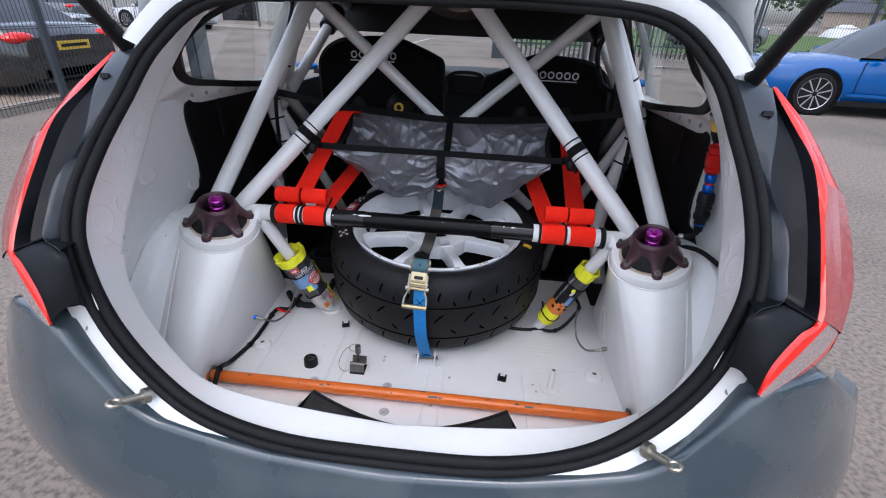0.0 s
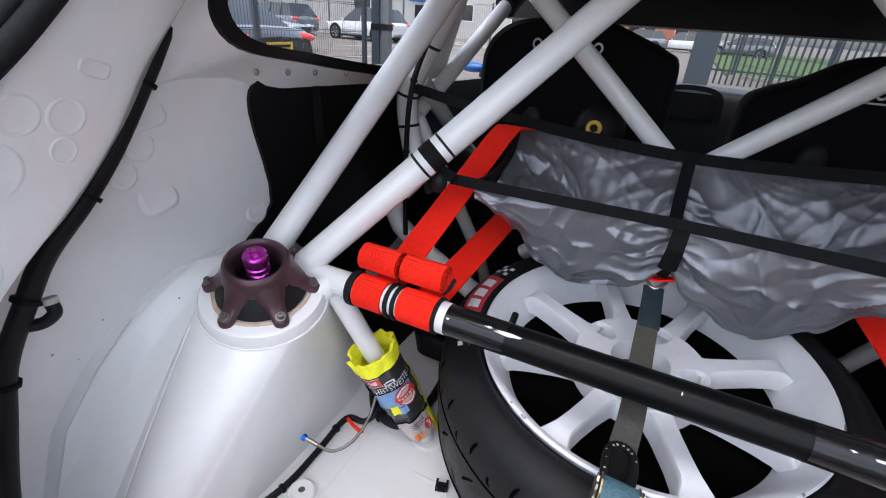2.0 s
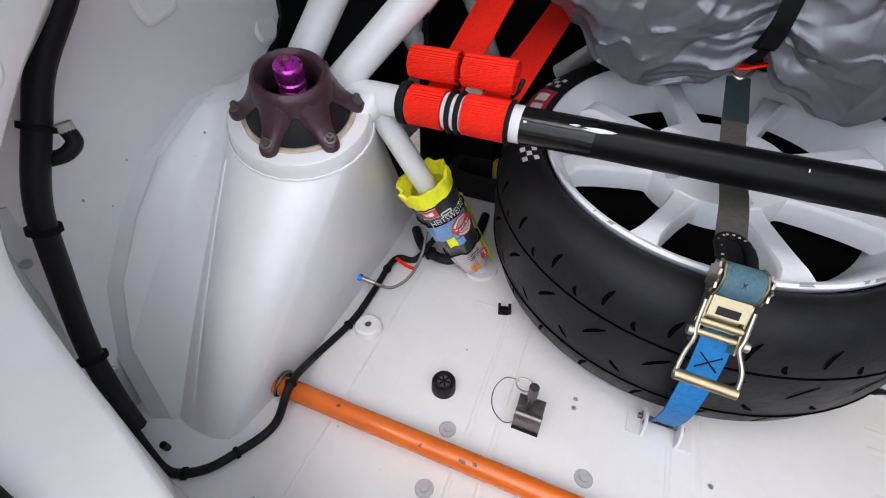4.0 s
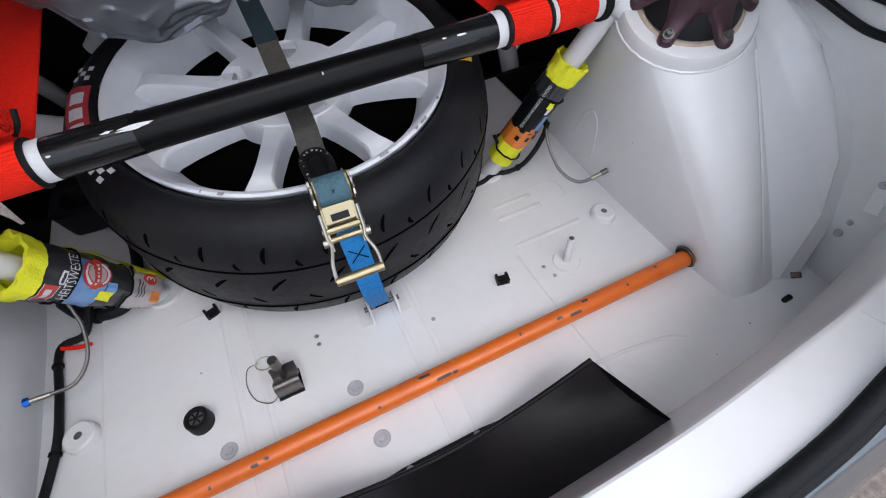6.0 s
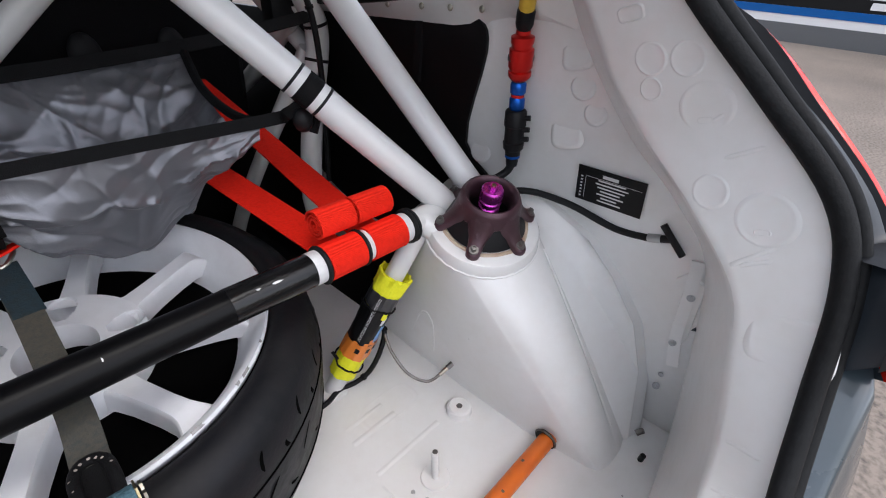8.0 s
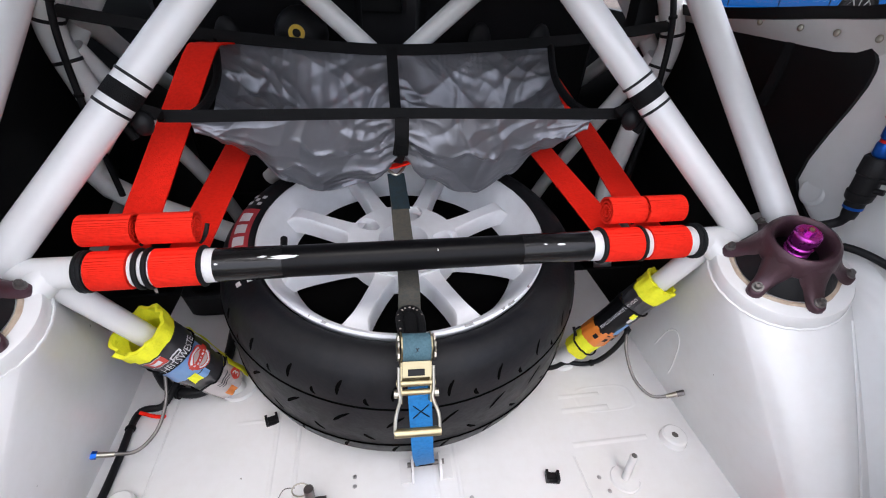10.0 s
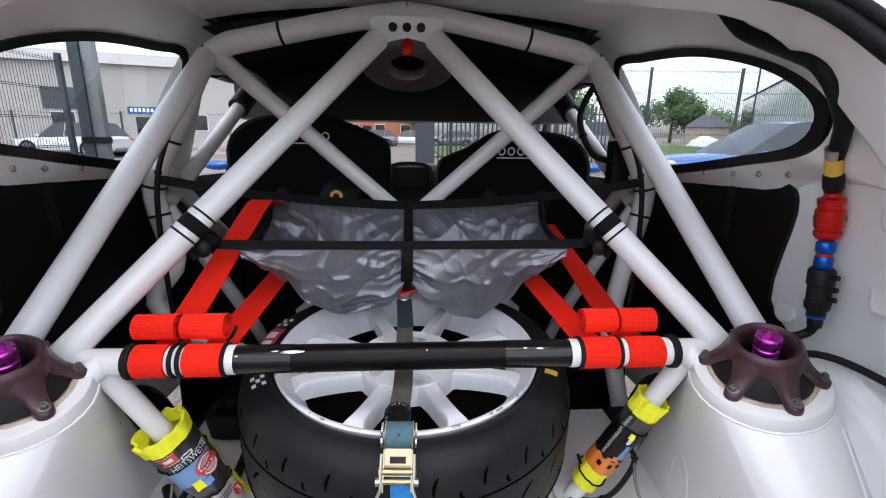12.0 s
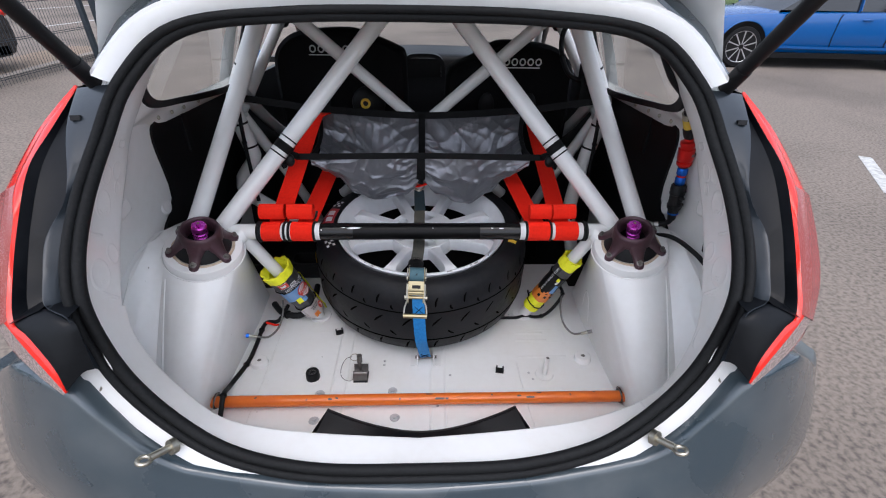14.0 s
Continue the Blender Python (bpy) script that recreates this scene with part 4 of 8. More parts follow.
# ---------------------------------------------------------------- roll cage
cage = aboard(thing("roll_cage", "white welded tubular roll cage with taped joints", "roll cage", at=(0, 1.9, 0.5)))
R = 0.0215
BY, BZ = 1.682, 0.846          # the cross bar's line
HOOP = [(0.50, 2.12, 0.3), (0.52, 2.12, 0.71), (0.548, 2.12, 0.90), (0.578, 2.12, 1.04), (0.56, 2.12, 1.11), (0.495, 2.12, 1.235), (0.445, 2.115, 1.325), (0.395, 2.11, 1.366), (0.33, 2.105, 1.382), (0.12, 2.10, 1.423), (0, 2.10, 1.44)]
part("main_hoop", tube(both(HOOP), 0.0235, 18, 6), TUBE, cage)
for side in (1, -1):
    part("rear_stay", tube([(side * 0.546, 1.672, 0.872), (side * 0.425, 2.10, 1.345)], R, 20), TUBE, cage)
    part("roof_diagonal", tube([(side * 0.496, 1.678, 0.852), (side * 0.055, 1.995, 1.365)], R, 20), TUBE, cage)
    part("hoop_diagonal", tube([(side * 0.405, 2.115, 1.345), (side * -0.3, 2.26, 0.705)], 0.019, 18), TUBE, cage)
    part("floor_strut", tube([(side * 0.452, BY, BZ), (side * 0.313, 1.782, 0.5)], 0.0165, 18), TUBE, cage)
    part("strut_foot", lathe([(0.0001, 0.506), (0.03, 0.506), (0.032, 0.5005), (0.032, 0.5002)], 24).move(Matrix.Translation((side * 0.311, 1.784, 0))), TUBE, cage)
    part("roof_side_tube", tube([(side * 0.45, 2.12, 1.33), (side * 0.5, 2.5, 1.375), (side * 0.52, 2.85, 1.34), (side * 0.63, 3.4, 1.08)], 0.02, 14), TUBE, cage)
    part("door_tube", tube([(side * 0.56, 2.14, 1.10), (side * 0.6, 2.6, 0.85), (side * 0.62, 3.3, 0.55)], 0.02, 14), TUBE, cage)
    part("lower_tube", tube([(side * 0.565, 2.14, 1.02), (side * 0.45, 2.35, 0.62), (side * 0.42, 2.5, 0.31)], 0.018, 14), TUBE, cage)
    part("tower_gusset", tube([(side * 0.44, BY, BZ), (side * 0.49, 1.63, 0.80)], 0.02, 14), TUBE, cage)
    low, high = Vector((side * 0.56, 2.3, 1.11)), Vector((side * 0.50, 2.5, 1.285))
    part("shoulder_tube", tube([low.lerp(high, -0.6), high.lerp(low, -0.35)], 0.019, 14), TUBE, cage)
    part("tube_padding", tube([low.lerp(high, 0.92), low.lerp(high, 1.27)], 0.031, 16), PLASTIC, cage, "black foam padding")
    pad = part("tube_padding", tube([(side * 0.5, 2.32, 1.365), (side * 0.51, 2.47, 1.372)], 0.034, 14), PLASTIC, cage, "black foam padding")
    # tape and ties
    a, b = Vector((side * 0.496, 1.678, 0.852)), Vector((side * 0.055, 1.995, 1.365))
    part("tape", tube([a.lerp(b, 0.333), a.lerp(b, 0.362)], 0.0222, 20), WEB, cage)
    for q in (0.318, 0.378):
        part("cable_tie", tube([a.lerp(b, q - 0.0025), a.lerp(b, q + 0.0025)], 0.0226, 20), PLASTIC, cage)
    for i, f_ in ((6.6, 0), (8.4, 0), (3.4, 0), (2.7, 0), (2.2, 0), (4.5, 0)):
        hp = spline(HOOP, 6)
        k = int(i * 6)
        p0, p1 = hp[k], hp[k + 1]
        d = (p1 - p0).normalized() * 0.003
        p0 = Vector((side * p0.x, p0.y, p0.z))
        d = Vector((side * d.x, d.y, d.z))
        part("cable_tie", tube([p0 - d, p0 + d], 0.0243, 18), PLASTIC, cage)
part("cross_bar", tube([(-0.49, BY, BZ), (0.49, BY, BZ)], 0.0195, 24), TUBE, cage)
part("bar_sleeve", tube([(-0.25, BY, BZ), (0.252, BY, BZ)], 0.0208, 28), FOAM, cage, "scuffed black sleeve on the cross bar")
part("sleeve_joint", tube([(0.148, BY, BZ), (0.25, BY, BZ)], 0.0214, 28), GLOSSTAPE, cage)
part("sleeve_joint", tube([(-0.25, BY, BZ), (-0.168, BY, BZ)], 0.0214, 28), GLOSSTAPE, cage)
for x0, x1 in ((0.25, 0.27), (0.325, 0.338), (0.396, 0.409), (-0.262, -0.25), (-0.334, -0.322), (-0.345, -0.34)):
    part("white_tape", tube([(x0, BY, BZ), (x1, BY, BZ)], 0.0218, 24), PRINT, cage)
for x in (0.266, 0.327, 0.412, 0.418, -0.2645, -0.326, -0.337, -0.3965, -0.4015):
    part("rubber_ring", tube([(x, BY + 0.0235 * math.cos(a), BZ + 0.0235 * math.sin(a)) for a in [i * math.pi / 10 for i in range(20)]], 0.0032, 8, 1, closed=True), SEAL, cage)
# paint chips on the sleeve; the last two are sky glints painted on the tape
rng = random.Random(5)
for x, w, a0, high in ((-0.165, 0.022, 2.28, 0.24), (-0.19, 0.008, 2.2, 0.12), (-0.245, 0.003, 2.5, 0.1), (0.03, 0.0012, 2.3, 0.2), (0.178, 0.004, 2.3, 0.1), (0.2, 0.009, 2.35, 0.12)):
    rows = []
    for k in range(7):
        a = a0 + high * (k / 6 - 0.5)
        m = math.sin(math.pi * (k + 0.6) / 7.2)
        l0, l1 = x - w * m * rng.uniform(0.35, 1), x + w * m * rng.uniform(0.35, 1)
        rows.append([Vector((l0 + (l1 - l0) * i / 6, BY + 0.0219 * math.cos(a), BZ + 0.0219 * math.sin(a))) for i in range(7)])
    part("paint_chip", loft(rows), PRINT, cage)
# gusset plate under the hoop's middle
s = Shape()
out = [(-0.075, 0.02), (-0.055, 0.028), (0.055, 0.028), (0.075, 0.02), (0.06, -0.03), (0.03, -0.018), (0, -0.012), (-0.03, -0.018), (-0.06, -0.03)]
pl = [[Vector((x, 2.02 + d, 1.385 + z)) for x, z in out] for d in (0, 0.004)]
s = loft(pl, True)
s.f += [tuple(range(len(out))), tuple(range(len(out), 2 * len(out)))]
part("gusset_plate", s, TUBE, cage)
# the plate is uncut: black discs give its holes their darkness
for x in (-0.028, 0, 0.028):
    part("gusset_hole", lathe([(0.0001, 0), (0.009, 0), (0.009, -0.002)], 16).move(Matrix.Translation((x, 2.0188, 1.392)) @ Matrix.Rotation(math.pi / 2, 4, "X")), BLACK, cage)
tag = aboard(thing("pull_tag", "small red pull tag hanging under the roof", "tag", at=(0, 2.08, 1.37)))
part("tag", blob((0, 2.08, 1.368), 0.014, 0.006, 0.018), REDFIT, tag)
part("cord", tube([(0, 2.08, 1.38), (0, 2.09, 1.42)], 0.002, 6), PLASTIC, tag)

# ---------------------------------------------------------------- spare wheel
wheel = aboard(thing("spare_wheel", "white eight-spoke wheel with a black rally tyre lying flat", "wheel", at=(0, 1.866, 0.5)))
WM = Matrix.Translation((0, 1.866, 0.781)) @ Matrix.Rotation(radians(7.1), 4, "X")
prof = [(0.24, -0.23), (0.262, -0.234), (0.285, -0.226), (0.302, -0.205), (0.311, -0.165), (0.3135, -0.11), (0.311, -0.055), (0.302, -0.018), (0.288, -0.002),
        (0.27, 0.004), (0.256, 0.0025), (0.247, -0.006), (0.243, -0.02), (0.236, -0.11)]
tyre = part("tyre", lathe(prof, 96, True).move(WM), TYRE, wheel, "worn black rally tyre")
# tread: two circumferential grooves and slanted cuts, their shade painted as flush dark strips
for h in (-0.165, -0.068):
    part("tread_groove", lathe([(0.3112 if h < -0.1 else 0.3116, h - 0.002), (0.3128 if h < -0.1 else 0.3132, h), (0.3112 if h < -0.1 else 0.3124, h + 0.002)], 96).move(WM), GROOVE_SHADE, tyre)
for ring_i, (h, turn, ln, count) in enumerate(((-0.036, 0.25, 0.027, 26), (-0.054, -0.35, 0.014, 26), (-0.098, 0.75, 0.036, 26), (-0.142, -0.8, 0.022, 26), (-0.186, 0.3, 0.032, 26))):
    s = Shape()
    for i in range(count):
        a = 2 * math.pi * (i + 0.5 * (ring_i % 2)) / count
        q = Matrix.Rotation(a, 4, "Z")
        pts = []
        for k in range(5):
            t = k / 4 - 0.5
            hh = h + t * ln * math.cos(turn)
            da = t * ln * math.sin(turn) / 0.313 + 0.03 * t * t
            for (r0, h0), (r1, h1) in zip(prof[2:9], prof[3:9]):
                if h0 <= hh <= h1:
                    rr = r0 + (r1 - r0) * (hh - h0) / (h1 - h0) + 0.0006
            pts.append(Vector((rr * math.cos(da), rr * math.sin(da), hh)))
        w = 0.0027
        v = []
        for k, p in enumerate(pts):
            side_v = Vector((0, math.cos(turn), -math.sin(turn))) * w * (0.4 if k in (0, 4) else 1)
            v += [q @ (p - side_v), q @ (p + side_v)]
        s.add(v, [(2 * k, 2 * k + 1, 2 * k + 3, 2 * k + 2) for k in range(4)])
    ob = part("tread_pattern", s.move(WM), GROOVE_SHADE, tyre)
    tagged(ob, kind="stuff")
# red maker's panel, chequers and a yellow mark on the sidewall
MAKER = material("red_sidewall_print", (0.42, 0.03, 0.04), 0.6, grain=0.3, size=200)
def sidewall(r0, r1, a0, a1, lift=0.0012):
    n_ = max(2, int(abs(a1 - a0) / 0.04))
    def z(r):
        return 0.004 - 0.09 * max(0, r - 0.272) ** 1.0 * 4 * max(0, r - 0.262) / 0.03 + lift
    rs = [r0 + (r1 - r0) * k / 4 for k in range(5)]
    return loft([[WM @ Vector((r * math.cos(a0 + (a1 - a0) * i / n_), r * math.sin(a0 + (a1 - a0) * i / n_), min(z(r), 0.0052 + lift))) for i in range(n_ + 1)] for r in rs])
part("maker_panel", sidewall(0.256, 0.287, radians(166), radians(196)), MAKER, tyre, "red printed panel")
for i, (a0, a1) in enumerate(((169, 174), (176, 181), (183, 188))):
    part("print_bar", sidewall(0.263, 0.281, radians(a0), radians(a1), 0.0018), PRINT, tyre)
part("badge", sidewall(0.264, 0.28, radians(190), radians(195), 0.0018), PRINT, tyre)
for base in (157, 201):
    for i in range(3):
        for j in range(3):
            if (i + j) % 2 == 0:
                part("chequer", sidewall(0.262 + 0.008 * j, 0.269 + 0.008 * j, radians(base + 2.2 * i), radians(base + 2 + 2.2 * i), 0.0018), PRINT, tyre)
part("yellow_mark", sidewall(0.262, 0.284, radians(-24), radians(-21)), YELLOW, tyre)
# rim: barrel, flange, eight spokes, hub with nuts' holes
prof = [(0.238, -0.225), (0.2445, -0.225), (0.2445, -0.215), (0.232, -0.2), (0.214, -0.16), (0.212, -0.09), (0.222, -0.035), (0.233, -0.02), (0.2445, -0.008), (0.2465, 0.001), (0.244, 0.0045),
        (0.239, 0.003), (0.228, -0.011), (0.218, -0.026), (0.195, -0.075), (0.187, -0.12), (0.187, -0.15), (0.226, -0.205)]
rim = part("rim", lathe(prof, 96, True).move(WM), RIM, wheel)
for i in range(8):
    q = WM @ Matrix.Rotation(2 * math.pi * i / 8 + radians(22), 4, "Z")
    rows = []
    for r, w, zt, th in ((0.082, 0.030, -0.029, 0.035), (0.093, 0.022, -0.0275, 0.035), (0.104, 0.0165, -0.026, 0.035), (0.13, 0.014, -0.023, 0.035), (0.17, 0.013, -0.019, 0.035), (0.195, 0.014, -0.017, 0.035), (0.205, 0.0165, -0.0175, 0.034), (0.213, 0.021, -0.0215, 0.03), (0.222, 0.028, -0.029, 0.025)):
        rows.append([Vector((r, -w * 1.1, zt - th)), Vector((r, -w * 1.02, zt - 0.008)), Vector((r, -w * 0.95, zt - 0.0025)), Vector((r, -w * 0.84, zt)), Vector((r, w * 0.84, zt)), Vector((r, w * 0.95, zt - 0.0025)), Vector((r, w * 1.02, zt - 0.008)), Vector((r, w * 1.1, zt - th))])
    part("spoke", loft(rows, True).move(q), RIM, wheel)
RUST = material("rusty_steel", (0.15, 0.085, 0.05), 0.7, 0.3, grain=0.6, size=150, second=(0.06, 0.035, 0.025))
hub_r = [0.042, 0.0428, 0.044] + [0.046 + 0.0025 * k for k in range(21)] + [0.098, 0.1, 0.098]
hub_rows = []
for k, r in enumerate(hub_r):
    row = []
    for i in range(180):
        a = 2 * math.pi * i / 180
        z = -0.1 if k == 0 else -0.03 if k == 1 else -0.1 if k == len(hub_r) - 1 else -0.032 if k == len(hub_r) - 2 else -0.026 + 0.002 * (r - 0.04) / 0.05
        d = (a - 1.257 + math.pi / 5) % (2 * math.pi / 5) - math.pi / 5
        q = math.hypot((r - 0.0755) / 0.0195, d * 0.0755 / 0.013)
        if 2 < k < len(hub_r) - 2:
            z -= 0.042 * max(0, min(1, (1.1 - q) / 0.16)) * (1 - 0.45 * max(-1, min(1, (r - 0.0755) / 0.0195)))
        row.append(WM @ Vector((r * math.cos(a), r * math.sin(a), z)))
    hub_rows.append(row)
part("hub", loft(hub_rows, True), RIM, wheel, "", True, 55)
for i in range(5):
    a = 2 * math.pi * i / 5 + 1.257
    m = WM @ Matrix.Translation((0.069 * math.cos(a), 0.069 * math.sin(a), -0.066))
    part("nut_seat", lathe([(0.0001, 0.001), (0.005, 0.001), (0.0055, 0.004), (0.0105, 0.005), (0.0115, -0.004)], 20).move(m), RUST, wheel, "rusty nut seat")
# black discs added for the shade in the bore and behind the spokes
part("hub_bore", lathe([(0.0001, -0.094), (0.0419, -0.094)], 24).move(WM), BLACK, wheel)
part("barrel_backing", lathe([(0.0001, -0.2), (0.187, -0.2)], 48).move(WM), BLACK, wheel, "black disc added for the shade behind the spokes")
rng = random.Random(8)
SCUFF = material("scuffed_rim_metal", (0.3, 0.29, 0.29), 0.5, 0.5, grain=0.6, size=200, second=(0.55, 0.54, 0.53))
for k in range(26):
    a0, span = rng.uniform(0, 6.28), rng.uniform(0.01, 0.12)
    rows = []
    for r, z in ((0.2425 + rng.uniform(0, 0.001), 0.0049), (0.2446, 0.0046), (0.2462, 0.0030)):
        b0, b1 = a0 + rng.uniform(0, 0.3) * span, a0 + span * rng.uniform(0.7, 1)
        rows.append([WM @ Vector((r * math.cos(b0 + (b1 - b0) * i / 6), r * math.sin(b0 + (b1 - b0) * i / 6), z + 0.0006)) for i in range(7)])
    part("scuff", loft(rows), SCUFF, rim)
part("valve", tube([WM @ Vector((-0.209, -0.012, -0.045)), WM @ Vector((-0.201, -0.014, -0.002))], 0.0058, 10), PLASTIC, wheel)
rest = aboard(thing("wheel_rest", "white welded rest under the spare wheel", "bracket", at=(0, 2.08, 0.5)))
part("rest", box(-0.05, 0.05, 1.99, 2.015, 0.4995, 0.56), TUBE, rest)

OILY = material("oily_blue_webbing", (0.012, 0.03, 0.04), 0.55, grain=0.5, size=120, stain=0.5, second=(0.03, 0.028, 0.02), bump=0.3, bump_size=500)

# ---------------------------------------------------------------- ratchet strap
TEAL = material("faded_teal_webbing", (0.06, 0.13, 0.16), 0.7, grain=0.5, size=300, second=(0.035, 0.07, 0.09), bump=0.4, bump_size=400)
strap = aboard(thing("ratchet_strap", "worn ratchet strap tying the spare wheel to the floor", "ratchet strap", at=(0.005, 1.6, 0.5)))
part("upper_webbing", ribbon([(-0.008, 1.935, 0.850), (-0.006, 1.88, 0.826), (-0.006, 1.80, 0.806), (-0.006, 1.70, 0.795), (-0.010, 1.64, 0.789), (-0.012, 1.60, 0.79)], 0.03, 0.002), OLIVE, strap, "faded olive upper webbing")
part("oily_end", ribbon([(-0.008, 1.936, 0.8515), (-0.006, 1.90, 0.8355), (-0.004, 1.86, 0.820)], 0.0302, 0.0024), OILY, strap, "oily dark blue webbing")
part("lower_webbing", ribbon([(-0.006, 1.550, 0.742), (-0.005, 1.536, 0.70), (-0.001, 1.537, 0.62), (0.006, 1.562, 0.555), (0.011, 1.588, 0.508)], 0.029, 0.0022, (0, -1, 0.2)), BLUEWEB, strap, "bright blue webbing with stitched crosses")
RM = Matrix.Translation((-0.0105, 1.562, 0.7638)) @ Matrix.Rotation(radians(3), 4, "Y") @ Matrix.Rotation(radians(58), 4, "X") @ Matrix.Diagonal((0.72, 0.80, 0.95, 1))   # local x across, y up the strap, z off the tyre
for sx in (1, -1):
    prof = [(-0.055, -0.004), (-0.05, 0.018), (-0.02, 0.014), (0.01, 0.016), (0.02, 0.026), (0.036, 0.03), (0.05, 0.022), (0.054, 0.006), (0.045, -0.006)]
    ring_a = [Vector((sx * 0.0235, y, z)) for y, z in prof]
    ring_b = [Vector((sx * 0.026, y, z)) for y, z in prof]
    s = loft([ring_a, ring_b], True)
    s.f += [tuple(range(len(prof))), tuple(range(len(prof), 2 * len(prof)))]
    part("side_plate", s.move(RM), GOLD, strap)
    wheel_r = [Vector((sx * 0.0285, 0.032 + (0.0195 if k % 2 else 0.0155) * math.cos(k * math.pi / 10), 0.012 + (0.0195 if k % 2 else 0.0155) * math.sin(k * math.pi / 10))) for k in range(20)]
    s = loft([wheel_r, [p + Vector((sx * 0.003, 0, 0)) for p in wheel_r]], True)
    s.f += [tuple(range(20)), tuple(range(20, 40))]
    part("ratchet_wheel", s.move(RM), STEEL, strap)
    part("handle_arm", tube([RM @ Vector(p) for p in ((sx * 0.029, 0.004, 0.016), (sx * 0.029, -0.03, 0.018), (sx * 0.027, -0.042, 0.02), (sx * 0.034, -0.06, 0.028), (sx * 0.036, -0.072, 0.03), (sx * 0.0365, -0.088, 0.03))], 0.0021, 8, 5), STEEL, strap)
    part("rivet_head", tube([RM @ Vector((sx * 0.03, -0.036, 0.016)), RM @ Vector((sx * 0.037, -0.036, 0.016))], 0.0052, 10), STEEL, strap)
part("spool", tube([RM @ Vector((-0.023, 0.032, 0.012)), RM @ Vector((0.023, 0.032, 0.012))], 0.0165, 20), TEAL, strap, "webbing wound on the spool")
for sx in (1, -1):
    part("spool_stitch", tube([RM @ Vector((-0.006 * sx, 0.024, 0.0266)), RM @ Vector((0, 0.032, 0.0288)), RM @ Vector((0.006 * sx, 0.04, 0.0266))], 0.0008, 6), BLACK, strap)
part("pawl_plate", box(-0.023, 0.023, -0.012, 0.012, 0.014, 0.0175).move(RM), GOLD, strap)
part("pawl_slot", box(-0.014, 0.014, -0.0095, 0.0005, 0.0176, 0.0182).move(RM), BLACK, strap)
part("frame_plate", box(-0.023, 0.023, -0.03, -0.012, 0.002, 0.005).move(RM), GOLD, strap)
part("cross_pin", tube([RM @ Vector((-0.033, -0.022, 0.012)), RM @ Vector((0.033, -0.022, 0.012))], 0.0042, 12), GOLD, strap)
part("cross_pin", tube([RM @ Vector((-0.033, -0.036, 0.012)), RM @ Vector((0.033, -0.036, 0.012))], 0.0036, 12), GOLD, strap)
part("handle_grip", tube([RM @ Vector((-0.038, -0.088, 0.03)), RM @ Vector((0.038, -0.088, 0.03))], 0.0055, 14), GOLD, strap)
loop = [Vector((-0.0118 + x, y, z)) for x, y, z in ((-0.012, 1.577, 0.798), (-0.0135, 1.60, 0.798), (-0.0125, 1.622, 0.7935), (-0.006, 1.635, 0.791), (0.006, 1.635, 0.791), (0.0125, 1.622, 0.7935), (0.0135, 1.60, 0.798), (0.012, 1.577, 0.798))]
part("loop_core", box(-0.022, -0.0015, 1.58, 1.628, 0.7895, 0.7925), WEB, strap)
part("webbing_loop", tube(loop, 0.0052, 10, 5), WEB, strap, "black webbing loop with pale flecks")
rng = random.Random(4)
FLECK = material("pale_thread", (0.35, 0.3, 0.26), 0.8, grain=0.3, size=300)
for i in range(9):
    p = spline(loop, 5)[3 + i * 3]
    part("fleck", blob(p + Vector((rng.uniform(-0.002, 0.002), rng.uniform(-0.003, 0), 0.0046)), 0.0016, 0.0013, 0.001, 4), FLECK, strap)
for xs, y0, z0, y1, z1 in ((-0.0048, 1.541, 0.718, 1.5362, 0.70), (0.0085, 1.571, 0.537, 1.5805, 0.52)):
    for sx in (1, -1):
        part("stitch", tube([(xs - 0.010 * sx, y0 - 0.0022, z0 - 0.0005), (xs + 0.010 * sx, y1 - 0.0022, z1 - 0.0005)], 0.0009, 5), WEB, strap)
tri_pts = [(-0.008, 1.93, 0.852), (-0.024, 1.945, 0.862), (-0.016, 1.952, 0.872), (0.0, 1.952, 0.872), (0.008, 1.945, 0.862)]
part("hook_ring", tube(tri_pts, 0.0028, 8, 4, closed=True), STEEL, strap)
part("red_tag", ribbon([(-0.042, 1.935, 0.868), (-0.008, 1.938, 0.866), (0.022, 1.93, 0.878)], 0.018, 0.003), RED, strap)
for sx in (1, -1):
    edge = [(1.562, 0.5), (1.563, 0.516), (1.569, 0.526), (1.580, 0.530), (1.592, 0.528), (1.600, 0.518), (1.606, 0.5)]
    tab = loft([[Vector((0.011 + sx * 0.020, y, z)) for y, z in edge], [Vector((0.011 + sx * 0.0235, y, z)) for y, z in edge]])
    tab.f += [tuple(range(len(edge))), tuple(range(len(edge), 2 * len(edge)))]
    tab.join(box(0.011 + sx * 0.0236, 0.011 + sx * 0.041, 1.564, 1.603, 0.5003, 0.503) if sx > 0 else box(0.011 - 0.041, 0.011 - 0.0236, 1.564, 1.603, 0.5003, 0.503))
    tab_ob = part("floor_bracket", tab, TUBE, strap, "", True, 30)
    for y, z in ((1.574, 0.518), (1.592, 0.512)):
        part("bracket_hole", tube([(0.011 + sx * 0.0237, y, z), (0.011 + sx * 0.0243, y, z)], 0.0035, 12), BOLT, tab_ob)
part("anchor_pin", tube([(-0.018, 1.587, 0.511), (0.04, 1.587, 0.511)], 0.004, 10), BOLT, strap)

# ---------------------------------------------------------------- storage pouch slung behind the wheel
net = aboard(thing("storage_net", "crumpled silver nylon twin pouch slung on black straps", "storage net", at=(0, 2.0, 0.8)))


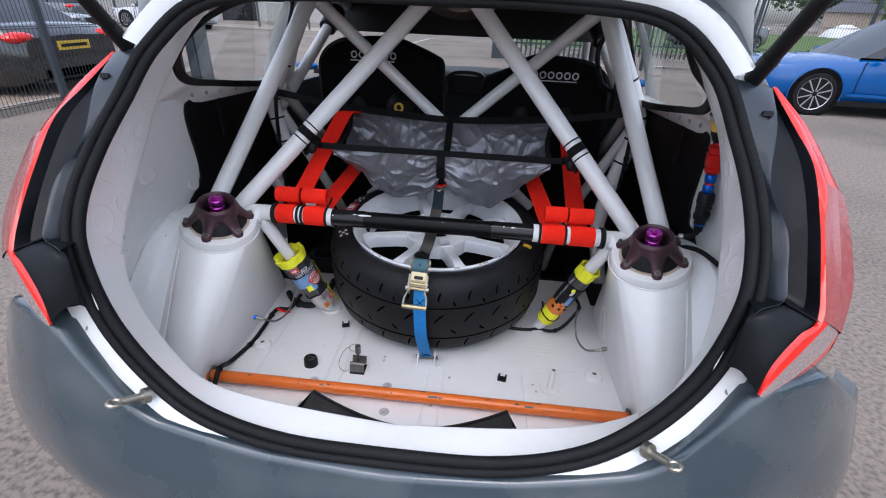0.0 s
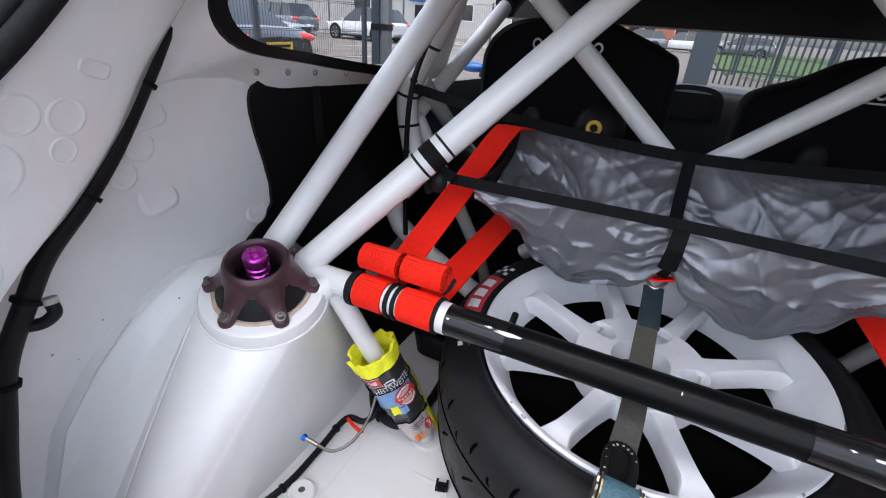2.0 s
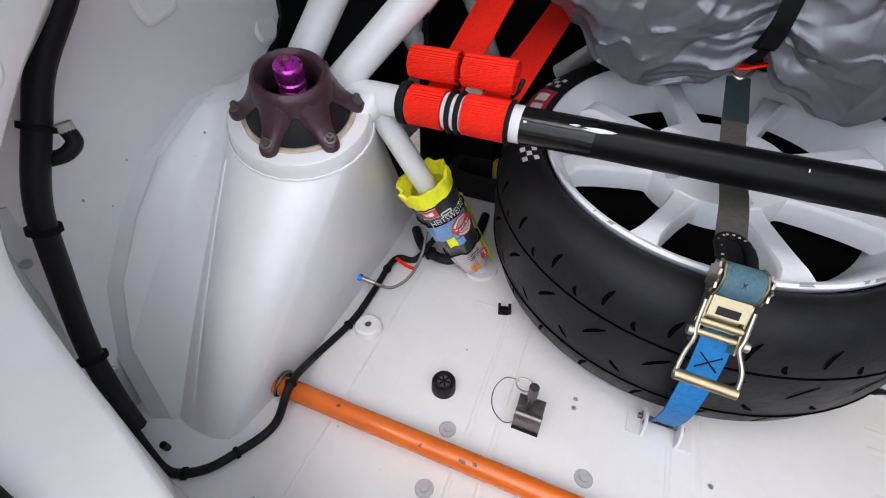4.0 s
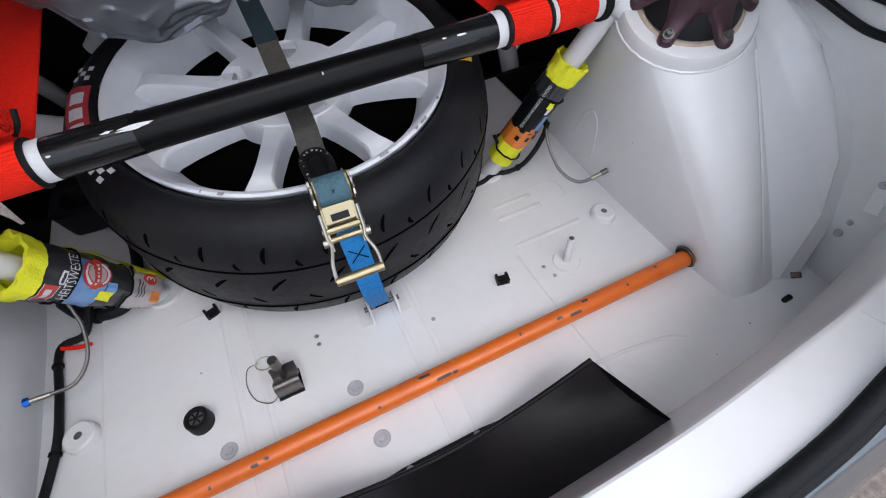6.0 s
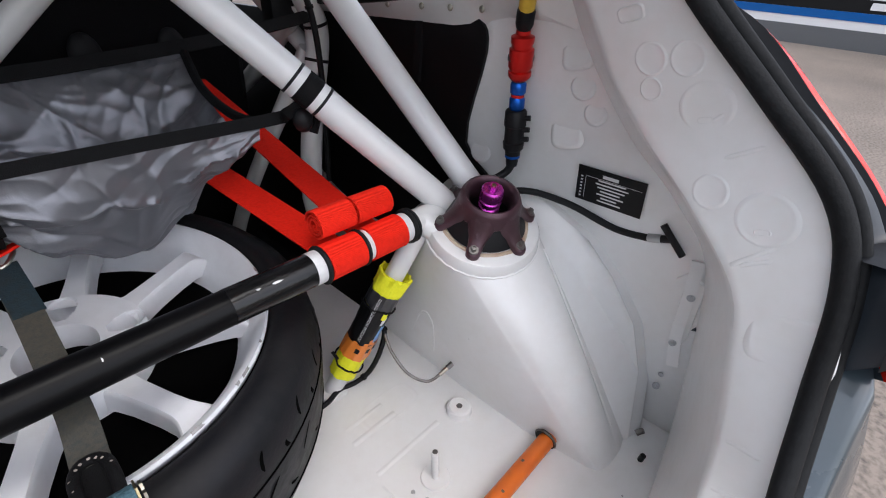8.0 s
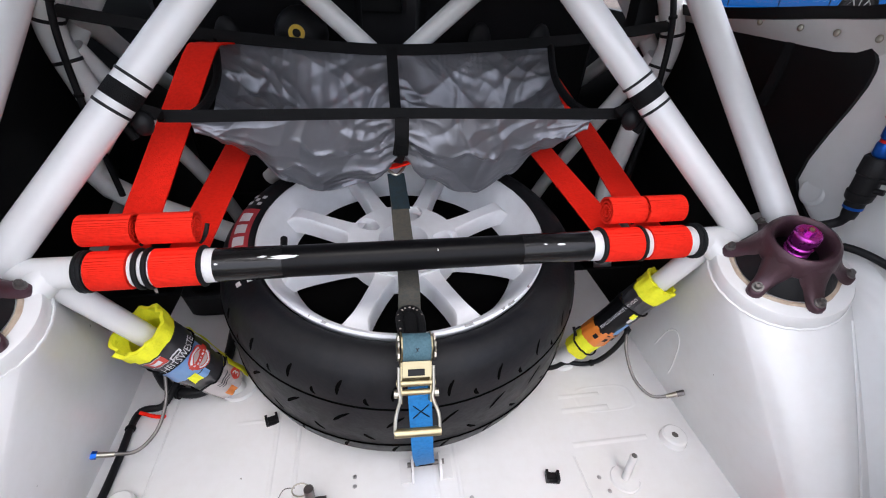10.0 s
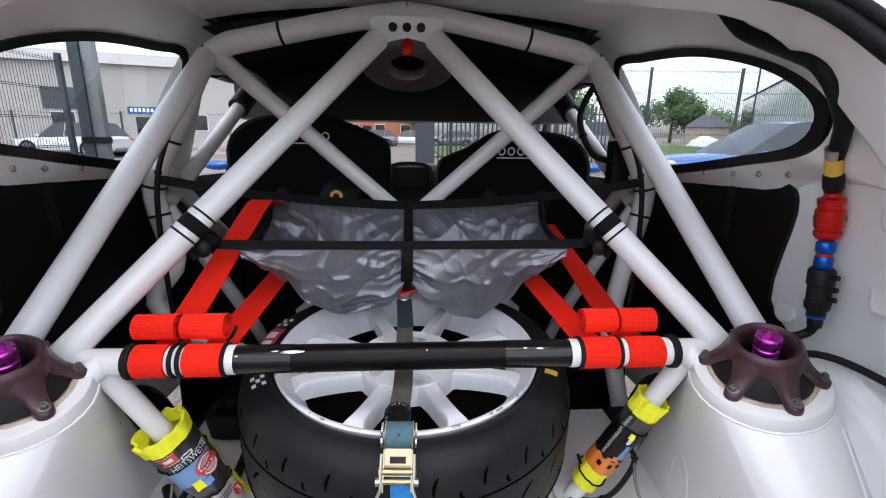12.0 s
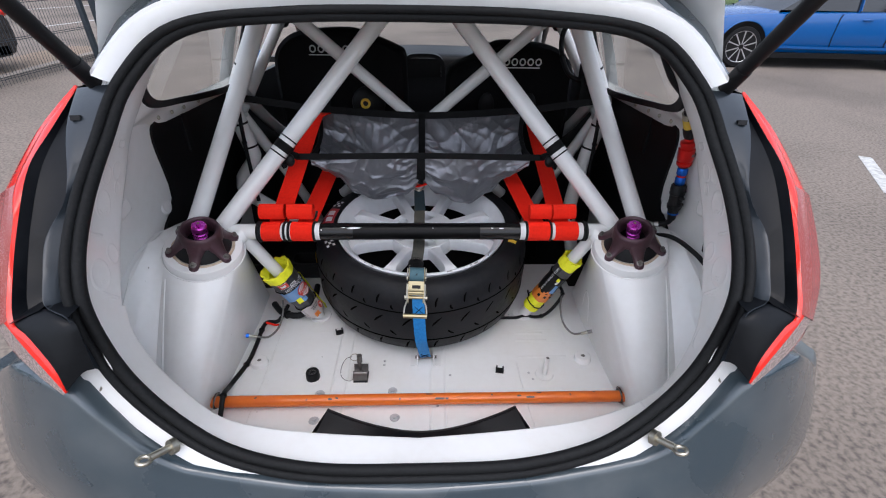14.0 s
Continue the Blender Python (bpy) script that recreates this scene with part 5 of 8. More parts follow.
def table(x, rows):
    for (x0, y0), (x1, y1) in zip(rows, rows[1:]):
        if x <= x1:
            t = (x - x0) / (x1 - x0)
            t = t * t * (3 - 2 * t)
            return y0 + (y1 - y0) * t
    return rows[-1][1]


def crease(x, y, z):
    """Noise with sharp crests and flat flanks, as in crumpled cloth: -1 to 1."""
    return 1 - 3.2 * abs(noise.noise(Vector((x, y, z))))


rng = random.Random(21)
FOLDS = {}
for half in (-1, 1):
    rows = FOLDS[half] = []
    edges = [((0.0, 0.0), (0.31, 0.0), 30), ((0.31, 0.0), (0.31, 0.5), 20), ((0.0, 0.05), (0.0, 0.5), 20), ((0.0, 0.5), (0.31, 0.5), 14)]
    for (ax, at_), (bx, bt), count in edges:
        for i in range(count):
            q = rng.random()
            p = Vector((ax + (bx - ax) * q, at_ + (bt - at_) * q))
            aim = Vector((rng.uniform(0.06, 0.26), rng.uniform(0.1, 0.42)))
            d = (aim - p).normalized()
            d = Vector((math.copysign(rng.uniform(0.5, 1.0), d.x), d.y * rng.uniform(0.3, 1.0))).normalized()
            big = rng.random() ** 2
            rows.append((p.x, p.y, d.x, d.y, 0.05 + 0.2 * big, 0.004 + 0.010 * big, rng.choice((1, 1, -0.7)) * (0.003 + 0.010 * big)))
    for i in range(12):                        # short slanting creases in the middle of each pouch
        a, big = rng.uniform(-0.9, 0.9) * half + (math.pi if rng.random() < 0.5 else 0), rng.random()
        rows.append((rng.uniform(0.04, 0.24), rng.uniform(0.08, 0.42), math.cos(a), math.sin(a), 0.05 + 0.09 * big, 0.003 + 0.004 * big, rng.choice((1, -0.8)) * (0.004 + 0.006 * big)))


def folds(x, t, half):
    """Creases of slack gathered cloth: sharp-crested folds that fan from its bound edges and die out."""
    h = 0.009 * noise.noise(Vector((x * 8, t * 8, half * 5.0)))
    for px, pt, dx, dt, ln, w, amp in FOLDS[half]:
        s_ = (x - px) * dx + (t - pt) * dt
        if -0.01 < s_ < ln:
            k = s_ / ln
            g = abs(-(x - px) * dt + (t - pt) * dx + 0.006 * math.sin(9 * k + px * 40)) / (w * (0.6 + 0.9 * max(k, 0)))
            if g < 5:
                h += amp * math.exp(-g) * min(1, (s_ + 0.01) * 40) * (1 - max(k, 0) ** 2)
    wx = x + 0.03 * noise.noise(Vector((x * 9, t * 9, half * 3.0)))
    wt = t + 0.03 * noise.noise(Vector((x * 9, t * 9, half * 3.0 + 7)))
    h += (0.008 * math.exp(-t * 15) + 0.007 * math.exp(-(0.5 - t) * 13)) * crease(wx * 30, t * 5, half + 20.0)
    h += (0.010 * math.exp(-x * 17) + 0.008 * math.exp(-(0.31 - x) * 20)) * crease(x * 5, wt * 30, half + 30.0)
    return h


def pouch_point(u, t):
    """u: -1 to 1 across, t: 0 at the back strap, 1 at the front strap."""
    au = abs(u)
    x = 0.324 * u
    deep = table(au, [(0, 0.885), (0.16, 0.842), (0.45, 0.812 if u > 0 else 0.822), (0.66, 0.852), (0.8, 0.90), (0.9, 0.93), (1, 0.958)])
    back = Vector((x, 2.135 + 0.015 * (1 - u * u), 1.036 - 0.022 * (1 - u * u)))
    front = Vector((0.295 * u, 1.842 + 0.045 * (1 - u * u), 0.985 - 0.012 * (1 - u * u)))
    yb = 1.955 - 0.05 * au ** 3
    low = Vector((x * (1 - 0.10 * au), yb, deep))
    pts = [back, back.lerp(low, 0.45) + Vector((0, 0.018, -0.01)), low + Vector((0, 0.045, 0.012)), low + Vector((0, -0.015, 0.0)), low.lerp(front, 0.55) + Vector((0, -0.022, -0.012)), front]
    k = t * 5
    i = min(4, int(k))
    a, b, c, d = pts[max(i - 1, 0)], pts[i], pts[i + 1], pts[min(i + 2, 5)]
    f_ = k - i
    return 0.5 * ((2 * b) + (c - a) * f_ + (2 * a - 5 * b + 4 * c - d) * f_ * f_ + (3 * b - a - 3 * c + d) * f_ ** 3)


NU, NT = 320, 190
grid = []
for j in range(NT + 1):
    t = j / NT
    row = []
    for i in range(NU + 1):
        u = -1 + 2 * i / NU
        p = pouch_point(u, t)
        e = 0.01
        du = pouch_point(min(1, u + e), t) - pouch_point(max(-1, u - e), t)
        dt = pouch_point(u, min(1, t + e)) - pouch_point(u, max(0, t - e))
        nrm = du.cross(dt).normalized()
        if nrm.y > 0 and t > 0.6 or (nrm.z < 0 and t <= 0.6):
            nrm = -nrm
        hold = min(1, 6 * t, 6 * (1 - t)) * min(1, 7 * (1 - abs(u)) + 0.15) * min(1, abs(u) * 10 + 0.2)
        pleat = 0.0026 * math.sin(u * 80 + 14 * noise.noise(Vector((u * 6, 0, 0)))) * (math.exp(-t * 26) + math.exp(-(1 - t) * 24))
        pleat += 0.005 * math.sin(t * 70 + 6 * noise.noise(Vector((0, t * 9, 3)))) * (math.exp(-(1 - abs(u)) * 14) + 0.9 * math.exp(-abs(u) * 16))
        row.append(p + nrm * (folds(abs(0.31 * u), t * 0.5, -1 if u < 0 else 1) * hold - 0.004 * hold + 0.5 * pleat))
    grid.append(row)
part("pouch", loft(grid), SILVER, net, "silver ripstop pouch", True, 70)
part("top_strap", ribbon([(-0.56, 2.10, 1.085), (-0.44, 2.13, 1.06), (-0.315, 2.134, 1.044), (0, 2.15, 1.022), (0.315, 2.134, 1.044), (0.44, 2.13, 1.06), (0.56, 2.10, 1.085)], 0.021, 0.003, (0, -1, 0.5)), WEB, net)
part("front_strap", ribbon([(-0.352, 1.792, 1.022), (-0.325, 1.815, 0.998), (-0.29, 1.836, 0.988), (0, 1.881, 0.977), (0.29, 1.836, 0.988), (0.325, 1.815, 0.998), (0.352, 1.792, 1.022)], 0.0165, 0.003, (0, -1, 0.35)), WEB, net)
c = [pouch_point(0, k / 14) for k in range(15)]
part("middle_strap", ribbon([p + Vector((0, -0.014 if k > 9 else -0.004, 0.012 if k < 10 else 0.0)) for k, p in enumerate(c)], 0.021, 0.003, (0, -0.9, 0.5), 3), WEB, net)
front_c = pouch_point(0, 1)
part("middle_drop", ribbon([front_c + Vector((0, -0.008, 0.012)), Vector((-0.002, 1.872, 0.94)), Vector((-0.004, 1.905, 0.90)), Vector((-0.006, 1.94, 0.872))], 0.021, 0.003, (0, -0.9, 0.4)), WEB, net)
for side in (1, -1):
    e = [pouch_point(side * 1.0, k / 10) for k in (0, 1, 2, 3)] + [pouch_point(side, 0.8).lerp(pouch_point(side, 0.5), 0.4), pouch_point(side, 1)]
    part("side_binding", tube([e[0], e[0].lerp(e[-1], 0.35) + Vector((side * -0.012, 0.0, -0.02)), e[0].lerp(e[-1], 0.7) + Vector((side * -0.008, 0, -0.02)), e[-1]], 0.007, 8), WEB, net)
    part("buckle", blob((side * 0.338, 1.802, 0.99), 0.014, 0.012, 0.017, 8), PLASTIC, net)
    part("buckle_tail", tube([(side * 0.352, 1.79, 1.02), (side * 0.362, 1.80, 1.0), (side * 0.35, 1.80, 0.97)], 0.006, 8), WEB, net)

# ---------------------------------------------------------------- harness belts
RIBBED = material("ribbed_red_webbing", (0.96, 0.026, 0.01), 0.75, spec=0.12, grain=0.25, size=200, second=(0.58, 0.014, 0.01))
nt = RIBBED.node_tree
wv, bp, co = nt.nodes.new("ShaderNodeTexWave"), nt.nodes.new("ShaderNodeBump"), nt.nodes.new("ShaderNodeTexCoord")
wv.bands_direction, wv.inputs["Scale"].default_value, wv.inputs["Distortion"].default_value = "Z", 160.0, 0.3
bp.inputs["Strength"].default_value, bp.inputs["Distance"].default_value = 0.6, 0.002
nt.links.new(co.outputs["Object"], wv.inputs["Vector"]), nt.links.new(wv.outputs["Fac"], bp.inputs["Height"])
nt.links.new(bp.outputs[0], nt.nodes["Principled BSDF"].inputs["Normal"])
for xb, w, xr, rw, ends in ((-0.369, 0.045, -0.368, 0.030, [(-0.366, 1.70, 0.842), (-0.338, 1.90, 0.96), (-0.320, 2.03, 1.035), (-0.315, 2.075, 1.04), (-0.312, 2.13, 1.032)]),
                            (-0.291, 0.058, -0.299, 0.031, [(-0.297, 1.70, 0.842), (-0.288, 1.95, 0.870), (-0.28, 2.2, 0.90), (-0.275, 2.4, 0.93)]),
                            (0.297, 0.054, 0.302, 0.0265, [(0.302, 1.70, 0.842), (0.279, 1.95, 0.870), (0.254, 2.2, 0.90), (0.24, 2.4, 0.93)]),
                            (0.367, 0.058, 0.3615, 0.029, [(0.364, 1.70, 0.840), (0.388, 1.99, 0.880), (0.421, 2.40, 0.934)])):
    belt = aboard(thing("harness_belt", "red harness belt wrapped and rolled on the cross bar", "harness", at=(xb, BY, BZ), group="harness belts"))
    part("webbing", ribbon(ends, 0.05, 0.003), RED, belt)
    part("wrap", tube([(xb - w / 2, BY, BZ), (xb + w / 2, BY, BZ)], 0.0245, 32), RIBBED, belt)
    roll_w = rw
    turns = []
    for i in range(90):                      # a wound spiral of webbing
        a = i * 2 * math.pi / 30
        r = 0.0215 - 0.0052 * a / (2 * math.pi)
        turns.append((r * math.cos(a), r * math.sin(a), r))
    v = []
    for (cx, cz_, r) in turns:
        q = (r - 0.0026) / r
        v += [Vector((xr - roll_w, BY + 0.020 + cx, BZ + 0.044 + cz_)), Vector((xr + roll_w, BY + 0.020 + cx, BZ + 0.044 + cz_)), Vector((xr + roll_w, BY + 0.020 + cx * q, BZ + 0.044 + cz_ * q)), Vector((xr - roll_w, BY + 0.020 + cx * q, BZ + 0.044 + cz_ * q))]
    f_ = []
    for i in range(len(turns) - 1):
        for k in range(4):
            f_.append((i * 4 + k, i * 4 + (k + 1) % 4, (i + 1) * 4 + (k + 1) % 4, (i + 1) * 4 + k))
    f_ += [(0, 1, 2, 3), tuple(len(v) - 4 + k for k in range(4))]
    part("rolled_end", Shape().add(v, f_), RIBBED, belt, "tightly rolled belt end")
    part("belt_tie", tube([(xr + rw - 0.004, BY + 0.024, BZ + 0.02), (xr + rw, BY + 0.035, BZ + 0.024), (xr + rw + 0.002, BY + 0.047, BZ + 0.034)], 0.003, 6), PLASTIC, belt)

# ---------------------------------------------------------------- seats, dash, cables in the cabin
for side, top, x_c in ((-1, 1.252, -0.29), (1, 1.216, 0.32)):
    seat = aboard(thing("racing_seat", "black cloth racing seat with a white printed headrest", "seat", at=(x_c, 2.6, 0.3), group="front seats"))
    outline = [(-0.235, 0.45), (-0.24, 0.8), (-0.24, top - 0.16), (-0.225, top - 0.07), (-0.16, top - 0.015), (-0.05, top), (0.05, top), (0.14, top - 0.03), (0.2, top - 0.055), (0.23, top - 0.08), (0.235, top - 0.17), (0.24, 0.8), (0.235, 0.45)]
    if side > 0:
        outline = [(-p[0], p[1]) for p in reversed(outline)]
        outline = [(x, z - 0.02 * (x < -0.1 and z > 1.05)) for x, z in outline]
    o = spline([Vector((x_c + x, 0, z)) for x, z in outline], 5)
    def at_depth(d, g):
        c0 = Vector((x_c, 0, 0.9))
        return [Vector((c0.x + (p.x - c0.x) * g, 2.40 + d + 0.12 * (1.25 - p.z), c0.z + (p.z - c0.z) * (g * 0.5 + 0.5))) for p in o]
    rings_ = [at_depth(0.0, 0.86), at_depth(-0.012, 0.93), at_depth(0.0, 0.985), at_depth(0.03, 1.0), at_depth(0.10, 0.995), at_depth(0.13, 0.97)]
    s = loft(rings_, True)
    s.f += [tuple(range(len(o))), tuple(5 * len(o) + i for i in range(len(o)))]
    part("backrest", s, CLOTH, seat)
    part("shoulder_slot", blob((x_c - 0.08, 2.415, 1.0), 0.03, 0.012, 0.045, 8), PLASTIC, seat)
    part("shoulder_slot", blob((x_c + 0.08, 2.415, 1.0), 0.03, 0.012, 0.045, 8), PLASTIC, seat)
    part("seat_base", box(x_c - 0.2, x_c + 0.2, 2.47, 2.9, 0.301, 0.56), CLOTH, seat)
    # printed mark: plain white shapes with an underline
    bw = 0.172
    x0 = x_c - 0.105 if side < 0 else x_c - 0.06
    zc = top - 0.062
    for i in range(6):
        xx = x0 + bw * (i + 0.5) / 6
        ring_m = [Vector((xx + 0.0095 * math.cos(a), 2.3865 + 0.12 * (1.25 - zc), zc + 0.0105 * math.sin(a))) for a in [k * math.pi / 8 for k in range(16)]]
        part("printed_mark", tube(ring_m, 0.0026, 6, 1, closed=True), PRINT, seat)
    part("printed_line", box(x0, x0 + bw * 0.95, 2.3855 + 0.12 * (1.25 - zc), 2.3885 + 0.12 * (1.25 - zc), zc - 0.021, zc - 0.0175), PRINT, seat)
dash = aboard(thing("dashboard", "dark dashboard with a rounded display hood", "dashboard", at=(0, 3.3, 0.5)))
part("dash_body", sheet([[(x, y, z - 0.02 * (x / 0.6) ** 2) for x in (-0.64, -0.3, 0, 0.3, 0.64)] for y, z in ((3.05, 0.5), (3.04, 0.9), (3.08, 1.06), (3.15, 1.095), (3.58, 1.09))], 4, 3), PLASTIC, dash, "dark blue-grey dash skin")
hood = sweep(spline([(-0.095, 3.03, 1.0), (-0.09, 3.03, 1.07), (-0.05, 3.03, 1.098), (0.05, 3.03, 1.098), (0.09, 3.03, 1.07), (0.095, 3.03, 1.0)], 5), [(-0.008, -0.03), (0.008, -0.03), (0.008, 0.03), (-0.008, 0.03)], (0, 1, 0))
part("display_hood", hood, PLASTIC, dash)
part("display", box(-0.085, 0.085, 3.02, 3.035, 1.0, 1.085), BLACK, dash)
helmet = aboard(thing("equipment_pod", "small black pod with a gold ring between the seats", "equipment", at=(-0.17, 2.28, 0.95)))
part("ring", lathe([(0.009, 0), (0.017, 0), (0.017, 0.006), (0.009, 0.006)], 24, True).move(Matrix.Translation((-0.195, 2.285, 1.03)) @ Matrix.Rotation(math.pi / 2, 4, "X")), YELLOW, helmet, "gold ring")
part("body", blob((-0.19, 2.335, 1.02), 0.06, 0.045, 0.06), PLASTIC, helmet)
part("stay", box(-0.2, -0.18, 2.33, 2.36, 0.301, 0.98), PLASTIC, helmet)


LABELSTONE = material("pale_cloth_tape", (0.5, 0.49, 0.45), 0.7, grain=0.4, size=200)


def cable(name, pts, r, label, mat=PLASTIC, ties=(), category="cable"):
    ob = aboard(thing(name, label, category, at=pts[0]))
    part("sheath", tube(pts, r, 10, 8), mat, ob)
    P = spline(pts, 8)
    for q in ties:
        k = min(len(P) - 2, int(q * (len(P) - 1)))
        d = (P[k + 1] - P[k]).normalized() * 0.0025
        part("cable_tie", tube([P[k] - d, P[k] + d], r * 1.35, 10), WEB, ob)
    return ob


# loom along the floor beside the tower, up to the front of the boot
cable("wiring_loom", [(-0.41, 1.80, 0.53), (-0.43, 1.755, 0.506), (-0.465, 1.74, 0.507), (-0.462, 1.65, 0.507), (-0.462, 1.58, 0.507), (-0.478, 1.50, 0.507), (-0.462, 1.43, 0.545), (-0.465, 1.385, 0.508), (-0.488, 1.332, 0.508), (-0.51, 1.303, 0.508), (-0.545, 1.287, 0.508), (-0.59, 1.297, 0.512), (-0.63, 1.312, 0.54)],
      0.0058, "black wrapped loom along the boot floor", ties=(0.2, 0.35, 0.5, 0.66, 0.8))
cable("loom_branch", [(-0.463, 1.83, 0.512), (-0.432, 1.79, 0.513), (-0.40, 1.773, 0.512), (-0.367, 1.776, 0.511), (-0.352, 1.81, 0.512), (-0.345, 1.86, 0.511), (-0.35, 1.93, 0.511)], 0.0095, "black loom branch under the rolled vest", ties=(0.3, 0.7))
cable("red_wire", [(-0.46, 1.738, 0.512), (-0.435, 1.728, 0.512), (-0.415, 1.722, 0.516)], 0.0032, "short red wire in the loom", RED)
# thick loom down the flank behind the opening's frame
P = [(-0.56, 1.66, 1.30), (-0.588, 1.60, 1.196), (-0.594, 1.557, 1.122), (-0.599, 1.509, 1.046), (-0.606, 1.468, 0.991), (-0.611, 1.424, 0.943), (-0.611, 1.396, 0.90), (-0.611, 1.363, 0.841), (-0.611, 1.345, 0.775), (-0.604, 1.322, 0.69), (-0.588, 1.308, 0.63), (-0.574, 1.300, 0.575)]
cable("pillar_loom", P, 0.0108, "thick black loom down the rear pillar", ties=(0.2, 0.36, 0.55, 0.68, 0.85))
stub = aboard(thing("loom_connector", "black connector with a pale end looping off the loom", "connector", at=P[6]))
part("body", tube([(-0.611, 1.388, 0.872), (-0.601, 1.400, 0.874), (-0.597, 1.410, 0.882), (-0.600, 1.411, 0.892)], 0.0068, 12), PLASTIC, stub)
part("pale_end", tube([(-0.6005, 1.4112, 0.892), (-0.602, 1.4112, 0.899)], 0.0072, 14), LABELSTONE, stub, "pale tape band")
cable("roof_loom", [(-0.57, 1.62, 1.19), (-0.55, 1.64, 1.30), (-0.44, 1.75, 1.385), (-0.30, 1.86, 1.42), (-0.15, 1.95, 1.44)], 0.008, "black loom along the roof edge", ties=(0.3, 0.5, 0.7))
for side in (1, -1):
    cable("cage_loom", [(side * 0.55, 2.09, 0.75), (side * 0.556, 2.085, 0.95), (side * 0.545, 2.085, 1.10), (side * 0.485, 2.085, 1.24), (side * 0.43, 2.085, 1.33)], 0.006, "black loom tied along the main hoop", ties=(0.25, 0.5, 0.75))
cable("intercom_lead", [(0.49, 2.2, 1.36), (0.45, 2.25, 1.25), (0.47, 2.2, 1.15), (0.52, 2.14, 1.13)], 0.008, "thick black lead looping from the roof", ties=(0.5,))
pod = aboard(thing("intercom_box", "black box strapped to the cage", "box", at=(0.53, 2.15, 1.1)))
part("box", box(0.50, 0.56, 2.14, 2.18, 1.07, 1.18), PLASTIC, pod)
part("padded_tube", tube([(0.5, 2.3, 1.36), (0.54, 2.2, 1.2)], 0.02, 12), PLASTIC, pod)

# fuel line with its fittings on the right flank
line = aboard(thing("fuel_line", "black hose with red, blue and black couplings", "hose", at=(0.6, 1.64, 0.9)))
X = lambda z: Vector((0.612 - 0.06 * (z - 0.9) - 0.55 * max(0, z - 1.095), 1.645 - 0.012 * (z - 0.9) - 0.45 * max(0, z - 1.095), z))
part("hose", tube([X(1.145), (0.560, 1.606, 1.168), (0.542, 1.587, 1.19), (0.515, 1.570, 1.213), (0.487, 1.558, 1.236), (0.478, 1.574, 1.258), (0.486, 1.627, 1.281), (0.493, 1.69, 1.308), (0.487, 1.725, 1.33), (0.475, 1.75, 1.365), (0.46, 1.77, 1.40)], 0.0105, 14), SEAL, line, "black rubber hose")
def seg(name, z0, z1, prof, mat, label=""):
    d = X(z1) - X(z0)
    m = Matrix.Translation(X(z0)) @ d.to_track_quat("Z", "Y").to_matrix().to_4x4() @ Matrix.Diagonal((1, 1, d.length, 1))
    return part(name, lathe([(0.0001, 0)] + [(r * 0.8, h) for h, r in prof] + [(0.0001, 1)], 22).move(m), mat, line, label)
seg("collar", 1.128, 1.148, [(0, 0.0135), (1, 0.0135)], YELLOW, "yellow collar")
seg("ferrule", 1.148, 1.16, [(0, 0.013), (1, 0.013)], STEEL)
seg("nut", 1.103, 1.128, [(0, 0.013), (0.2, 0.0155), (0.8, 0.0155), (1, 0.013)], PLASTIC)
seg("red_filter", 1.03, 1.103, [(0, 0.009), (0.05, 0.016), (0.12, 0.021), (0.2, 0.021), (0.22, 0.018), (0.3, 0.022), (0.62, 0.022), (0.64, 0.0185), (0.7, 0.0185), (0.74, 0.0205), (0.84, 0.0205), (0.88, 0.013), (1, 0.012)], REDFIT, "red anodised filter with a clamp")
seg("clamp", 1.06, 1.066, [(0, 0.0235), (1, 0.0235)], BOLT)
seg("blue_nut", 1.012, 1.03, [(0, 0.012), (0.15, 0.0148), (0.85, 0.0148), (1, 0.012)], BLUECAP)
seg("red_joint", 1.008, 1.012, [(0, 0.0125), (1, 0.0125)], REDFIT)
seg("blue_nut", 0.989, 1.008, [(0, 0.012), (0.15, 0.0145), (0.85, 0.0145), (1, 0.0125)], BLUECAP)
seg("regulator", 0.925, 0.989, [(0, 0.017), (0.05, 0.02), (0.2, 0.021), (0.22, 0.019), (0.6, 0.019), (0.62, 0.0215), (0.95, 0.021), (1, 0.018)], PLASTIC, "black regulator with side ports")
for z in (0.945, 0.96, 0.978):
    part("port", tube([X(z) + Vector((0.0, -0.012, 0)), X(z) + Vector((0.004, -0.024, 0.002))], 0.004, 10), PLASTIC, line)
seg("lower_nut", 0.898, 0.925, [(0, 0.011), (0.3, 0.0125), (0.6, 0.0125), (0.62, 0.015), (1, 0.015)], PLASTIC)
seg("blue_ring", 0.913, 0.917, [(0, 0.0152), (1, 0.0152)], BLUECAP)
part("tail", tube([X(0.9), (0.61, 1.65, 0.888), (0.602, 1.656, 0.88), (0.592, 1.66, 0.876)], 0.0065, 12), PLASTIC, line)
part("tail_end", tube([(0.592, 1.66, 0.876), (0.583, 1.663, 0.874)], 0.0072, 12), BARE, line)

# breather tube ending on the right flank
tow = aboard(thing("vent_hose", "black hose ending in a T-piece on the flank", "hose", at=(0.65, 1.4, 0.85)))
part("hose", tube([(0.545, 1.67, 0.835), (0.60, 1.62, 0.865), (0.632, 1.55, 0.858), (0.648, 1.47, 0.837), (0.648, 1.415, 0.842)], 0.0055, 10), PLASTIC, tow)
part("sleeve", tube([(0.648, 1.418, 0.842), (0.647, 1.40, 0.848)], 0.0066, 10), BARE, tow)
part("t_piece", tube([(0.642, 1.402, 0.872), (0.642, 1.366, 0.836)], 0.005, 10), PLASTIC, tow)
